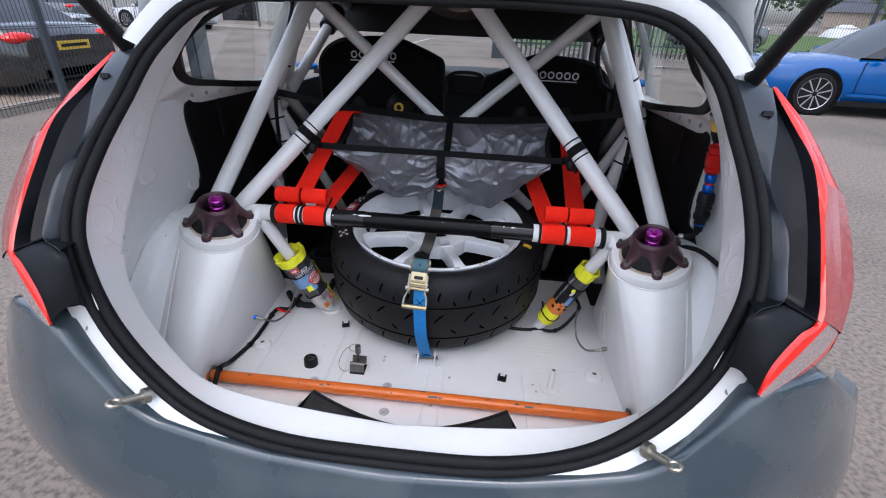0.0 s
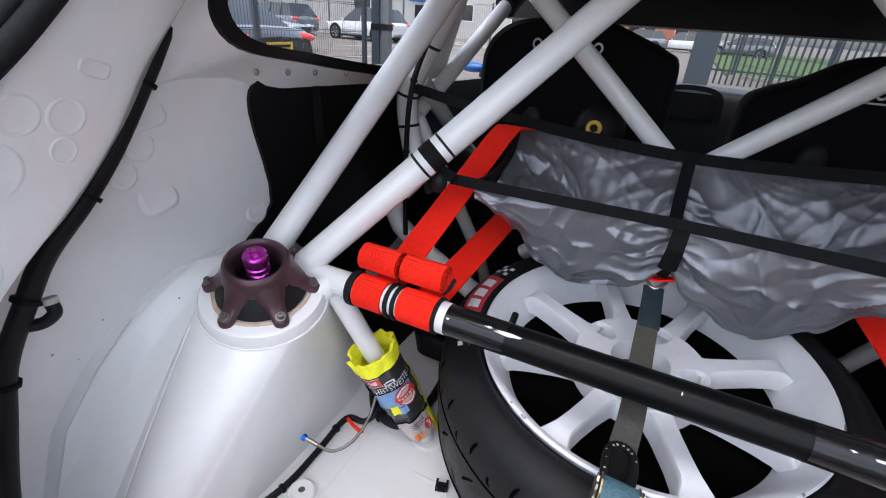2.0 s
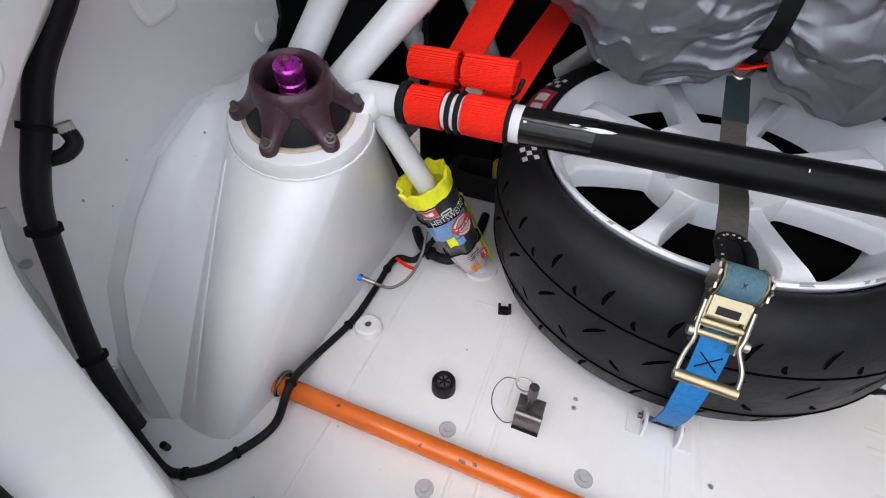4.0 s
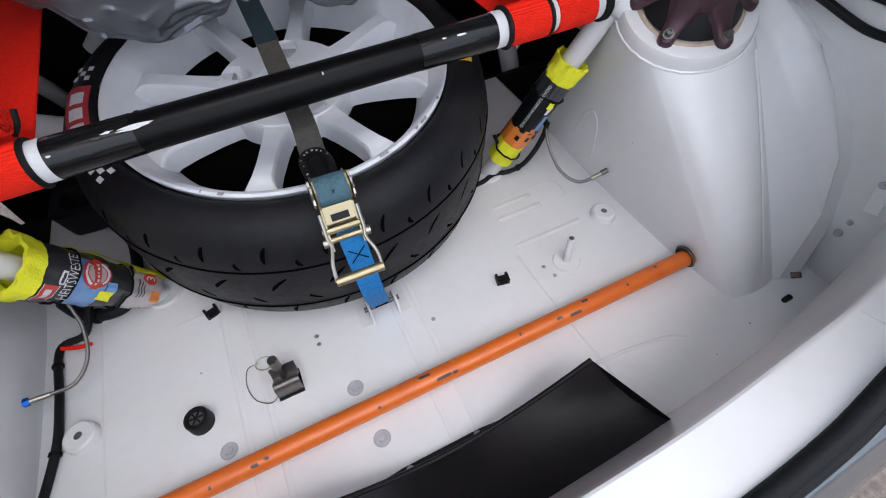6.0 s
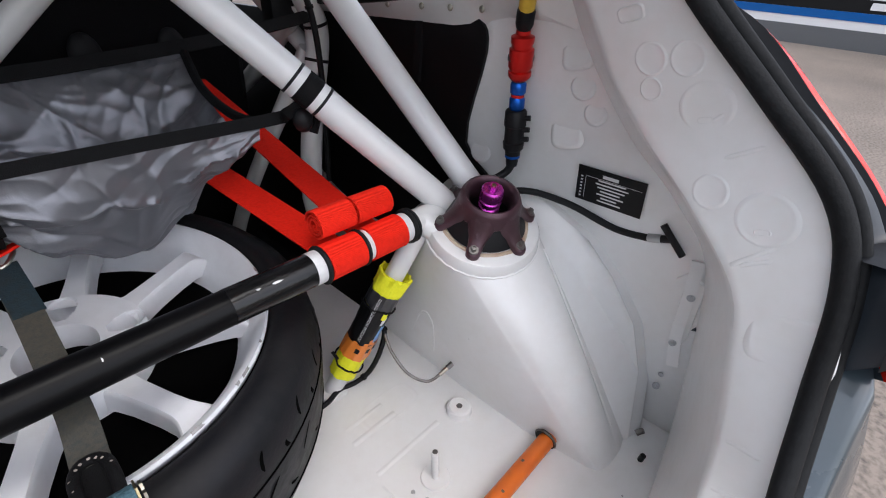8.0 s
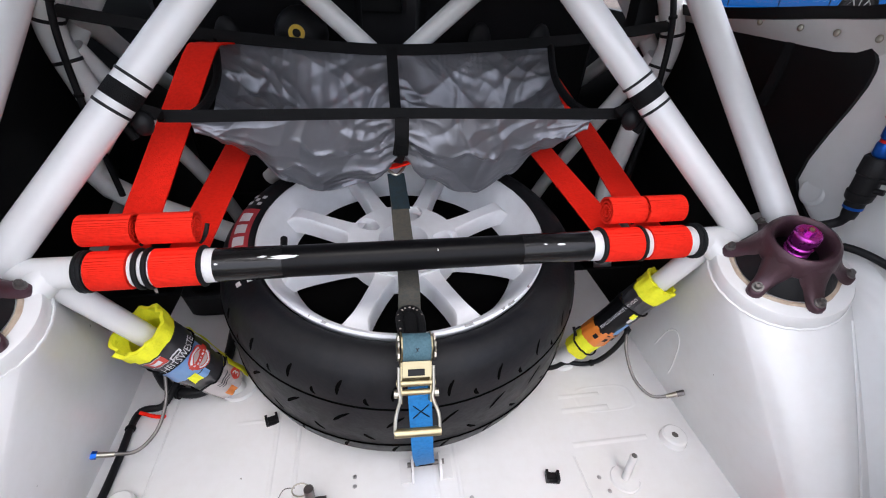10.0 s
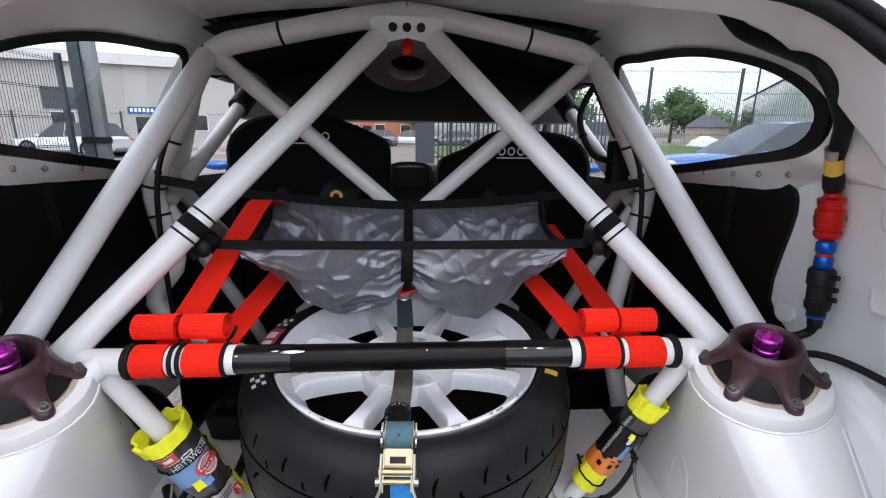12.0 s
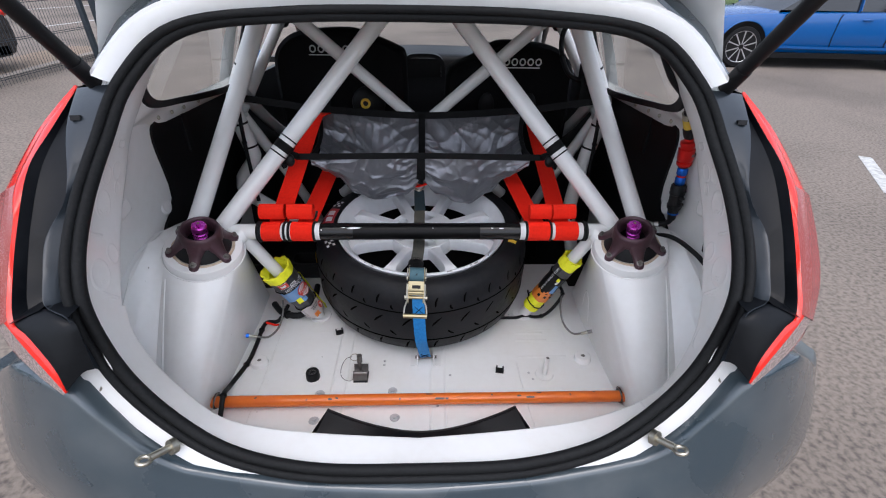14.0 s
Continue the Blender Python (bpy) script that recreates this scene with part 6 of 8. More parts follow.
part("t_stem", tube([(0.647, 1.402, 0.847), (0.643, 1.385, 0.855)], 0.0058, 10), PLASTIC, tow)

# maker's plate riveted to the flank: plain bars for its writing
plate = aboard(thing("maker_plate", "black data plate with pale print on the flank", "plate", at=(0.65, 1.5, 0.89)))
pm = Matrix.Translation((0.638, 1.487, 0.897)) @ Matrix(((0, -0.12, -1, 0), (-1, 0, 0, 0), (0, 1, -0.12, 0), (0, 0, 0, 1)))
part("sheet", box(-0.052, 0.052, -0.028, 0.028, 0.0, 0.0015).move(pm), BLACK, plate)
part("heading_bar", box(-0.012, 0.012, 0.0165, 0.0215, 0.0016, 0.0019).move(pm), PRINT, plate)
for i in range(7):
    w = (0.03, 0.036, 0.03, 0.022, 0.03, 0.018, 0.026)[i]
    z = 0.0115 - 0.0054 * i
    part("print_line", box(-w * 0.6, w * 0.8, z - 0.0011, z + 0.0011, 0.0016, 0.0019).move(pm), PRINT, plate)
    part("row_mark", box(-0.046, -0.043, z - 0.0011, z + 0.0011, 0.0016, 0.0019).move(pm), PRINT, plate)
part("rule", box(-0.0385, -0.038, -0.022, 0.014, 0.0016, 0.0019).move(pm), PRINT, plate)
part("rule", box(-0.0385, 0.047, 0.0138, 0.0142, 0.0016, 0.0019).move(pm), PRINT, plate)

# ---------------------------------------------------------------- bar along the boot, strut tops
bar = aboard(thing("floor_bar", "chipped orange painted steel bar across the boot floor", "bar", at=(0, 1.433, 0.52)))
part("bar", tube([(-0.5, 1.433, 0.521), (0.5, 1.433, 0.521)], 0.0135, 24), ORANGE, bar)
CHIP = material("bare_chipped_steel", (0.07, 0.07, 0.075), 0.5, 0.4, grain=0.6, size=300, second=(0.3, 0.2, 0.12))
rng = random.Random(11)
for x, w in ((-0.39, 0.003), (-0.27, 0.002), (-0.215, 0.005), (-0.2, 0.003), (-0.05, 0.002), (0.02, 0.009), (0.045, 0.012), (0.062, 0.004), (0.17, 0.002), (0.235, 0.005), (0.262, 0.011), (0.285, 0.006), (0.36, 0.002), (0.42, 0.003)):
    a0 = rng.uniform(1.0, 2.2)
    rows = []
    for j in range(4):
        a = a0 + 0.11 * j
        rows.append([(x + w * (i / 6 - 0.5) * 2 * (0.6 + 0.4 * math.sin(math.pi * (j + 0.5) / 4)) + rng.uniform(-0.001, 0.001), 1.433 + 0.01362 * math.cos(a), 0.521 + 0.01362 * math.sin(a)) for i in range(7)])
    part("paint_chip", loft([[Vector(p) for p in r] for r in rows]), CHIP, bar)

SEALANT = material("cracked_sealant", (0.55, 0.45, 0.34), 0.8, grain=0.6, size=60, second=(0.32, 0.2, 0.12), bump=0.5, bump_size=90)
for side in (1, -1):
    mount = aboard(thing("strut_top_mount", "oxidised purple six-legged strut mount bolted to the tower", "strut mount", at=(side * 0.513, 1.616, 0.841), group="strut mounts"))
    here = tower_top(side) @ Matrix.Diagonal((0.84, 0.84, 1.08, 1)) @ Matrix.Translation((0, 0, -0.8300))
    crown = [(0.0375, 0.852), (0.0368, 0.868), (0.038, 0.877), (0.0415, 0.8835), (0.046, 0.8855), (0.0505, 0.8835), (0.0535, 0.878), (0.056, 0.870), (0.0575, 0.862), (0.053, 0.857), (0.046, 0.853)]
    part("crown", lathe(crown, 64, True).move(here), PURPLE, mount)
    for i in range(6):
        q = here @ Matrix.Rotation(2 * math.pi * i / 6 + radians(25 if side > 0 else 35), 4, "Z")
        rows = []
        for r, w, z, th in ((0.048, 0.0255, 0.8815, 0.012), (0.0535, 0.0245, 0.8755, 0.013), (0.058, 0.021, 0.8675, 0.0135), (0.0635, 0.0165, 0.859, 0.013), (0.070, 0.0138, 0.8515, 0.012),
                            (0.077, 0.0128, 0.8455, 0.0115), (0.0835, 0.0128, 0.8425, 0.011), (0.0885, 0.0115, 0.8405, 0.010), (0.0925, 0.0082, 0.839, 0.0085), (0.0948, 0.0035, 0.8375, 0.007)):
            bow = w * w / (2 * r)             # the leg's edges follow the crown's curve
            rows.append([Vector((r - bow, -w, z - th)), Vector((r - bow, -w, z - 0.0045)), Vector((r - bow * 0.6, -w * 0.8, z - 0.001)), Vector((r, -w * 0.4, z)), Vector((r, w * 0.4, z)), Vector((r - bow * 0.6, w * 0.8, z - 0.001)), Vector((r - bow, w, z - 0.0045)), Vector((r - bow, w, z - th))])
        s = loft(rows, True)
        s.f += [tuple(range(8)), tuple(8 * (len(rows) - 1) + k for k in range(8))]
        leg = part("leg", s.move(q), PURPLE, mount, "", True, 55)
        seat_m = q @ Matrix.Translation((0.0835, 0, 0.8418)) @ Matrix.Rotation(radians(14), 4, "Y")
        part("bolt", lathe([(0.0001, 0.0055), (0.0022, 0.0055), (0.003, 0.0072), (0.0046, 0.0072), (0.0052, 0.006), (0.0052, 0.002), (0.0085, 0.0018), (0.0088, -0.001)], 12).move(seat_m), BOLT, leg, "dull steel cap screw")
    part("dust_boot", lathe([(0.044, 0.868), (0.054, 0.858), (0.066, 0.845), (0.074, 0.8335), (0.04, 0.8335)], 48, True).move(here), PLASTIC, mount, "black inner cone")
    part("well", lathe([(0.0001, 0.853), (0.0376, 0.853)], 32).move(here), BLACK, mount)
    lip = [(0.0925 + 0.0035 * noise.noise(Vector((3 * math.cos(a), 3 * math.sin(a), side * 2.0)))) for a in [i * math.pi / 45 for i in range(90)]]
    rows = [[here @ Vector((r * k * math.cos(a), r * k * math.sin(a), z)) for r, a in zip(lip, [i * math.pi / 45 for i in range(90)])] for k, z in ((0.79, 0.8304), (0.805, 0.832), (0.855, 0.832), (0.875, 0.8301))]
    part("sealant", loft(rows, True), SEALANT, mount, "brown cracked sealant")
    knob = part("adjuster_knob", lathe([(0.0001, 0.8895), (0.0165, 0.8895), (0.0192, 0.8875), (0.0196, 0.886), (0.0196, 0.876), (0.0175, 0.8745), (0.0175, 0.8715), (0.0196, 0.870), (0.0196, 0.8665), (0.016, 0.865), (0.016, 0.861), (0.019, 0.8595), (0.019, 0.854), (0.0001, 0.854)], 40).move(here @ Matrix.Translation((0, 0, 0.006))), KNOB, mount, "bright purple adjuster")
    part("hex_nut", lathe([(0.0001, 0.8945), (0.0075, 0.8945), (0.0082, 0.8885), (0.0001, 0.8885)], 6).move(here @ Matrix.Translation((0, 0, 0.006))), KNOB, knob)
    part("centre_screw", lathe([(0.0001, 0.8958), (0.0036, 0.8958), (0.0036, 0.8945)], 10).move(here @ Matrix.Translation((0, 0, 0.006))), GOLD, knob)

# ---------------------------------------------------------------- rolled vests on the struts
LABELGREY = material("grey_card", (0.08, 0.08, 0.085), 0.35, grain=0.2, coat=0.4)
LABELBLUE = material("pale_blue_card", (0.16, 0.33, 0.62), 0.35, grain=0.3, size=60, coat=0.4, second=(0.3, 0.45, 0.65))
LABELRED = material("red_print", (0.6, 0.05, 0.03), 0.4, grain=0.2, coat=0.4)
LABELPALE = material("pale_card", (0.55, 0.45, 0.42), 0.3, grain=0.3, size=40, coat=0.5)
LABELORANGE = material("orange_card", (0.75, 0.22, 0.03), 0.35, grain=0.2, coat=0.4)


LABELDARK = material("charcoal_card", (0.03, 0.03, 0.033), 0.3, grain=0.3, size=60, coat=0.5, second=(0.07, 0.07, 0.075))
CLEARBAG = material("clear_plastic_over_white", (0.5, 0.46, 0.44), 0.22, grain=0.4, size=45, coat=0.6, second=(0.36, 0.3, 0.29), bump=0.3, bump_size=60)


class Roll:
    """A vest rolled round a strut from a to b, r thick at its head and r_end at its foot."""
    def __init__(self, a, b, r, r_end, wobble, label):
        self.a, self.b, self.r, self.r_end, self.wobble = a, b, r, r_end, wobble
        self.d = (b - a).normalized()
        self.side = self.d.cross(Vector((0, 1, 0))).normalized()
        self.top = self.side.cross(self.d)
        self.ob = aboard(thing("rolled_vest", label, "safety vest", at=tuple(b), group="rolled vests"))

    def point(self, q, t, lift=0.0):
        crumple = self.wobble * noise.noise(Vector((3 * math.cos(t), 3 * math.sin(t), q * 5)))
        crumple += 0.35 * self.wobble * noise.noise(Vector((7 * math.cos(t), 7 * math.sin(t), q * 14 + 9)))
        rr = self.r + (self.r_end - self.r) * max(0, q) + lift + crumple
        return self.a.lerp(self.b, q) + rr * (math.cos(t) * self.side + math.sin(t) * self.top)

    def band(self, name, q0, q1, mat, label="", lift=0.0, n_=8, m_=48):
        rows = [[self.point(q0 + (q1 - q0) * j / (n_ - 1), 2 * math.pi * i / m_, lift) for i in range(m_)] for j in range(n_)]
        return part(name, loft(rows, True), mat, self.ob, label)

    def patch(self, name, q0, q1, t0, t1, mat, lift=0.0022, label=""):
        rows = [[self.point(q0 + (q1 - q0) * j / 6, t0 + (t1 - t0) * i / 8, lift) for i in range(9)] for j in range(7)]
        return part(name, loft(rows), mat, self.ob, label)

    def disc(self, name, q, t, radius, mat, lift=0.0026, label="", hole=0.0):
        long_ = (self.b - self.a).length
        rows = [[self.point(q + radius * k * math.sin(a) / long_, t + radius * k * math.cos(a) / self.r, lift) for a in [i * math.pi / 16 for i in range(32)]] for k in (max(hole, 0.01), 0.5 + hole / 2, 1.0)]
        return part(name, loft(rows, True), mat, self.ob, label)

    def cuff(self, q0, q1, flare, wave):
        """A ragged cuff whose free edge stands off the roll."""
        rows = []
        for j in range(9):
            k = j / 8
            row = []
            for i in range(60):
                t = 2 * math.pi * i / 60
                up = 1 + wave * noise.noise(Vector((2.2 * math.cos(t), 2.2 * math.sin(t), 4.0)))
                row.append(self.point(q1 + (q0 - q1) * k * up, t, 0.0018 + flare * k * k + 0.004 * k * noise.noise(Vector((4 * math.cos(t), 4 * math.sin(t), 1.0)))))
            rows.append(row)
        rows += [[p.lerp(self.a.lerp(self.b, q0), 0.12) for p in rows[-1]], [p.lerp(self.a.lerp(self.b, q1), 0.3) for p in rows[3]]]
        part("cuff", loft(rows, True), HIVIS, self.ob, "bright yellow cuff")

    def elastic(self, q, slant=0.0):
        part("elastic_band", tube([self.point(q + slant * math.sin(t), t, 0.0025) for t in [k * math.pi / 16 for k in range(32)]], 0.0017, 6, 1, closed=True), WEB, self.ob)

    def words(self, text, q0, q1, t0, t1, lengthwise=False, mat=PRINT, lift=0.0032):
        """Printed words bent round the roll, or running along it."""
        cu = bpy.data.curves.new("words", "FONT")
        cu.body, cu.size, cu.resolution_u = text, 1.0, 2
        tmp = bpy.data.objects.new("words", cu)
        scene.collection.objects.link(tmp)
        me = bpy.data.meshes.new_from_object(tmp.evaluated_get(bpy.context.evaluated_depsgraph_get()))
        bpy.data.objects.remove(tmp)
        X0, X1 = min(v.co.x for v in me.vertices), max(v.co.x for v in me.vertices)
        Y0, Y1 = min(v.co.y for v in me.vertices), max(v.co.y for v in me.vertices)
        v = []
        for w in me.vertices:
            fx, fy = (w.co.x - X0) / (X1 - X0), (w.co.y - Y0) / (Y1 - Y0)
            if lengthwise:
                v.append(self.point(q1 + (q0 - q1) * fx, t0 + (t1 - t0) * fy, lift))
            else:
                v.append(self.point(q1 + (q0 - q1) * fy, t0 + (t1 - t0) * fx, lift))
        part("word", Shape().add(v, [tuple(p.vertices) for p in me.polygons]), mat, self.ob, "", False)


a, b = Vector((-0.452, BY, BZ)), Vector((-0.313, 1.782, 0.5))
roll = Roll(a.lerp(b, 0.40), a.lerp(b, 0.92), 0.040, 0.0285, 0.0042, "yellow safety vest rolled in its bag round a strut")
T = -0.75
roll.band("vest_roll", -0.02, 0.985, HIVIS, "", -0.004)
roll.cuff(-0.03, 0.10, 0.001, 0.4)
roll.band("charcoal_card", 0.04, 0.305, LABELDARK, "charcoal printed card")
roll.patch("red_box", 0.115, 0.205, T - 0.95, T - 0.3, LABELRED, 0.0024)
for q0, q1, t0, t1 in ((0.11, 0.115, -0.97, -0.28), (0.205, 0.21, -0.97, -0.28), (0.14, 0.18, -0.8, -0.45)):
    roll.patch("white_bar", q0, q1, T + t0, T + t1, PRINT, 0.003)
roll.patch("white_box", 0.195, 0.232, T - 0.25, T + 0.2, PRINT, 0.0026)
roll.patch("dark_bar", 0.206, 0.222, T - 0.2, T + 0.14, LABELDARK, 0.0032)
roll.words("HEITSWESTE", 0.232, 0.295, T - 0.75, T + 0.85)
roll.band("blue_card", 0.305, 0.53, LABELBLUE, "pale blue printed card", -0.0004)
roll.band("black_cloth", 0.53, 0.735, LABELDARK, "black printed part", -0.0006)
roll.patch("black_print", 0.32, 0.54, T + 0.85, T + 1.5, LABELDARK, 0.0008)
roll.patch("yellow_print", 0.50, 0.60, T - 0.75, T - 0.3, HIVIS, 0.0014)
roll.patch("blue_print", 0.53, 0.60, T - 0.3, T + 0.1, LABELBLUE, 0.0014)
roll.disc("seal", 0.43, T + 0.32, 0.0215, LABELRED, 0.0022, "round red and white seal")
roll.disc("seal_ring", 0.43, T + 0.32, 0.0185, PRINT, 0.0029, "", 0.82)
roll.disc("seal_face", 0.43, T + 0.32, 0.0135, LABELPALE, 0.0029)
roll.patch("seal_bar", 0.405, 0.455, T - 0.25, T + 0.9, LABELRED, 0.0036)
for k in range(6):
    roll.patch("seal_word", 0.422, 0.438, T - 0.1 + 0.14 * k, T - 0.02 + 0.14 * k, PRINT, 0.0042)
roll.band("clear_end", 0.735, 1.0, CLEARBAG, "clear bag end with grey print", 0.0004)
for q0, t0, t1 in ((0.775, -0.35, 0.55), (0.80, -0.35, 0.4), (0.825, -0.3, 0.3)):
    roll.patch("word_bar", q0, q0 + 0.012, T + t0, T + t1, LABELGREY, 0.0024)
roll.disc("red_badge", 0.875, T + 0.62, 0.0115, LABELRED, 0.0026, "round red badge")
roll.words("3", 0.84, 0.91, T + 0.50, T + 0.74, lift=0.0036)
roll.patch("orange_print", 0.90, 0.985, T - 0.45, T + 0.05, LABELORANGE, 0.0022)
roll.patch("yellow_fold", 0.745, 1.04, T + 0.8, T + 1.6, HIVIS, 0.006, "yellow cloth showing at the bag's edge")
roll.patch("yellow_fold", 0.28, 0.735, T + 1.15, T + 1.7, HIVIS, 0.005)
roll.elastic(0.305, 0.01), roll.elastic(0.735, 0.02)

a, b = Vector((0.452, BY, BZ)), Vector((0.313, 1.782, 0.5))
roll = Roll(a.lerp(b, 0.29), a.lerp(b, 0.88), 0.0245, 0.025, 0.0032, "slim yellow safety vest rolled round a strut")
T = -2.0
roll.band("vest_roll", -0.02, 0.985, HIVIS, "", -0.001)
roll.cuff(-0.015, 0.12, 0.0025, 0.3)
roll.band("clear_sleeve", 0.14, 0.27, LABELDARK, "clear sleeve over dark cloth", 0.0004)
roll.band("black_card", 0.27, 0.62, BLACK, "black printed card", 0.0006)
roll.band("orange_card", 0.60, 0.76, LABELORANGE, "orange printed card", 0.0008)
for q0, t_ in ((0.57, -0.1), (0.57, 0.5), (0.585, -0.8), (0.57, 1.1), (0.54, 0.2)):
    roll.patch("orange_chequer", q0, q0 + 0.045, T + t_, T + t_ + 0.3, LABELORANGE, 0.0018)
for q0, t_ in ((0.625, 0.25), (0.64, -0.45), (0.61, 0.85)):
    roll.patch("black_chequer", q0, q0 + 0.045, T + t_, T + t_ + 0.3, BLACK, 0.0022)
roll.words("IZACION HOMOLOGADO", 0.16, 0.56, T - 0.62, T - 0.44, True)
roll.patch("blue_print", 0.40, 0.56, T + 0.45, T + 0.95, LABELBLUE, 0.002)
roll.patch("pale_print", 0.30, 0.38, T + 0.2, T + 0.45, PRINT, 0.002)
roll.patch("yellow_print", 0.275, 0.33, T + 0.1, T + 0.4, HIVIS, 0.0022)
roll.elastic(0.28, 0.02), roll.elastic(0.85, -0.02)
part("tie_tail", tube([roll.point(0.83, T - 1.2, 0.002), roll.point(0.81, T - 1.4, 0.008), roll.point(0.79, T - 1.5, 0.012)], 0.0028, 6), WEB, roll.ob)

# ---------------------------------------------------------------- small things on the boot floor
tray = aboard(thing("storage_tray", "black moulded tray with a round well behind the wheel", "tray", at=(-0.385, 2.06, 0.5)))
def tray_ring(z, hx, hy, n_=48):
    out = []
    for i in range(n_):
        a = 2 * math.pi * i / n_
        c, s_ = math.cos(a), math.sin(a)
        out.append(Vector((-0.385 + math.copysign(abs(c) ** 0.45, c) * hx, 2.03 + math.copysign(abs(s_) ** 0.45, s_) * hy, z)))
    return out
part("shell", loft([tray_ring(0.5005, 0.066, 0.036), tray_ring(0.505, 0.072, 0.041), tray_ring(0.545, 0.079, 0.045), tray_ring(0.557, 0.081, 0.047), tray_ring(0.561, 0.078, 0.044), tray_ring(0.561, 0.060, 0.034), tray_ring(0.552, 0.055, 0.031), tray_ring(0.52, 0.052, 0.03), tray_ring(0.519, 0.001, 0.001)], True), PLASTIC, tray, "", True, 35)
part("canister", lathe([(0.0001, 0.585), (0.015, 0.585), (0.019, 0.58), (0.019, 0.5205), (0.0001, 0.5205)], 24).move(Matrix.Translation((-0.352, 2.032, 0))), YELLOW, tray, "small yellow canister")

def on_floor(name, label, category, x, y, group=""):
    return aboard(thing(name, label, category, group, at=(x, y, 0.5)))


ob = on_floor("rubber_stop", "round black rubber stop on the boot floor", "cap", -0.28, 1.528)
here = Matrix.Translation((-0.28, 1.528, 0.4998))
part("cup", lathe([(0.0001, 0.018), (0.010, 0.018), (0.0125, 0.0215), (0.0155, 0.0215), (0.0168, 0.019), (0.0175, 0.002), (0.0175, 0)], 32).move(here), PLASTIC, ob)
part("disc", lathe([(0.0001, 0.0192), (0.009, 0.0192), (0.0095, 0.018)], 24).move(here), BOLT, ob)
for i in range(3):
    part("spoke", box(-0.009, 0.009, -0.0012, 0.0012, 0.0185, 0.0205).move(here @ Matrix.Rotation(i * math.pi / 3, 4, "Z")), PLASTIC, ob)
ob = on_floor("pin_bracket", "folded black bracket with a safety pin on a wire", "bracket", -0.158, 1.53)
prof = [Vector((0, -0.016, 0.0)), Vector((0, -0.013, 0.022)), Vector((0, -0.006, 0.026)), Vector((0, 0.006, 0.012)), Vector((0, 0.012, 0.018)), Vector((0, 0.016, 0.030))]
part("bracket", sweep([p + Vector((-0.156, 1.528, 0.5)) for p in prof], [(-0.017, -0.001), (0.017, -0.001), (0.017, 0.001), (-0.017, 0.001)], (1, 0, 0.001)) if False else
     sweep([p + Vector((-0.156, 1.528, 0.5)) for p in spline(prof, 4)], [(-0.0012, -0.018), (0.0012, -0.018), (0.0012, 0.018), (-0.0012, 0.018)], (1, 0, 0)), BOLT, ob)
part("base", box(-0.174, -0.138, 1.508, 1.545, 0.4998, 0.503), SATIN, ob)
part("pin", tube([(-0.158, 1.533, 0.503), (-0.158, 1.536, 0.552)], 0.0038, 10), BOLT, ob)
part("pin_head", tube([(-0.158, 1.536, 0.545), (-0.158, 1.537, 0.566)], 0.0068, 12), BOLT, ob)
part("pin_ring", tube([(-0.171 + 0.012 * math.cos(t), 1.545 + 0.006 * math.sin(t), 0.552 + 0.006 * math.sin(t)) for t in [k * math.pi / 8 for k in range(16)]], 0.0011, 6, 1, closed=True), STEEL, ob)
part("wire", tube([(-0.18, 1.55, 0.55), (-0.20, 1.56, 0.53), (-0.212, 1.55, 0.505), (-0.205, 1.525, 0.5015), (-0.185, 1.51, 0.504), (-0.17, 1.515, 0.51)], 0.0007, 6), BOLT, ob)
for x, y in ((-0.252, 1.473), (-0.072, 1.479), (-0.25, 1.392), (-0.062, 1.397)):
    ob = on_floor("floor_bolt", "painted floor bolt with a wide washer", "bolt", x, y, "floor bolts")
    here = Matrix.Translation((x, y, 0.4998))
    part("washer", lathe([(0.0001, 0.0018), (0.0105, 0.0018), (0.012, 0.0)], 28).move(here), PALEWASHER, ob)
    part("head", lathe([(0.0001, 0.006), (0.003, 0.0055), (0.0052, 0.0055), (0.006, 0.0018)], 20).move(here), PALEWASHER, ob)
for x, y, turn in ((-0.241, 1.703, 0.3), (0.207, 1.543, -0.2), (-0.432, 1.29, 0.6), (-0.268, 1.275, -0.1)):
    ob = on_floor("cable_clip", "small black plastic cable clip stuck to the floor", "clip", x, y, "cable clips")
    m = Matrix.Translation((x, y, 0.4998)) @ Matrix.Rotation(turn, 4, "Z")
    part("foot", box(-0.0105, 0.0105, -0.0085, 0.0085, 0, 0.0035).move(m), PLASTIC, ob)
    for sx in (1, -1):
        part("cheek", box(sx * 0.0065, sx * 0.0105, -0.0085, 0.0085, 0.0034, 0.011).move(m), PLASTIC, ob)
    part("bridge", box(-0.0066, 0.0066, -0.003, 0.003, 0.0034, 0.0065).move(m), PLASTIC, ob)
for side, y in ((1, 1.583), (-1, 1.580)):
    x = side * (0.441 if side > 0 else 0.432)
    ob = on_floor("mounting_boss", "white painted round boss with a threaded hole", "boss", x, y, "mounting bosses")
    here = Matrix.Translation((x, y, 0.4998))
    part("boss", lathe([(0.0055, 0.014), (0.018, 0.0145), (0.021, 0.012), (0.0225, 0.0), (0.0055, 0.0)], 32, True).move(here), WHITE, ob)
    part("hole", lathe([(0.0001, 0.0125), (0.0056, 0.0135)], 20).move(here), BOLT, ob)
ob = on_floor("threaded_pin", "white painted pin on a round base plate", "pin", 0.323, 1.527)
part("base", lathe([(0.0001, 0.003), (0.022, 0.003), (0.0235, 0.0)], 32).move(Matrix.Translation((0.323, 1.527, 0.4998))), WHITE, ob)
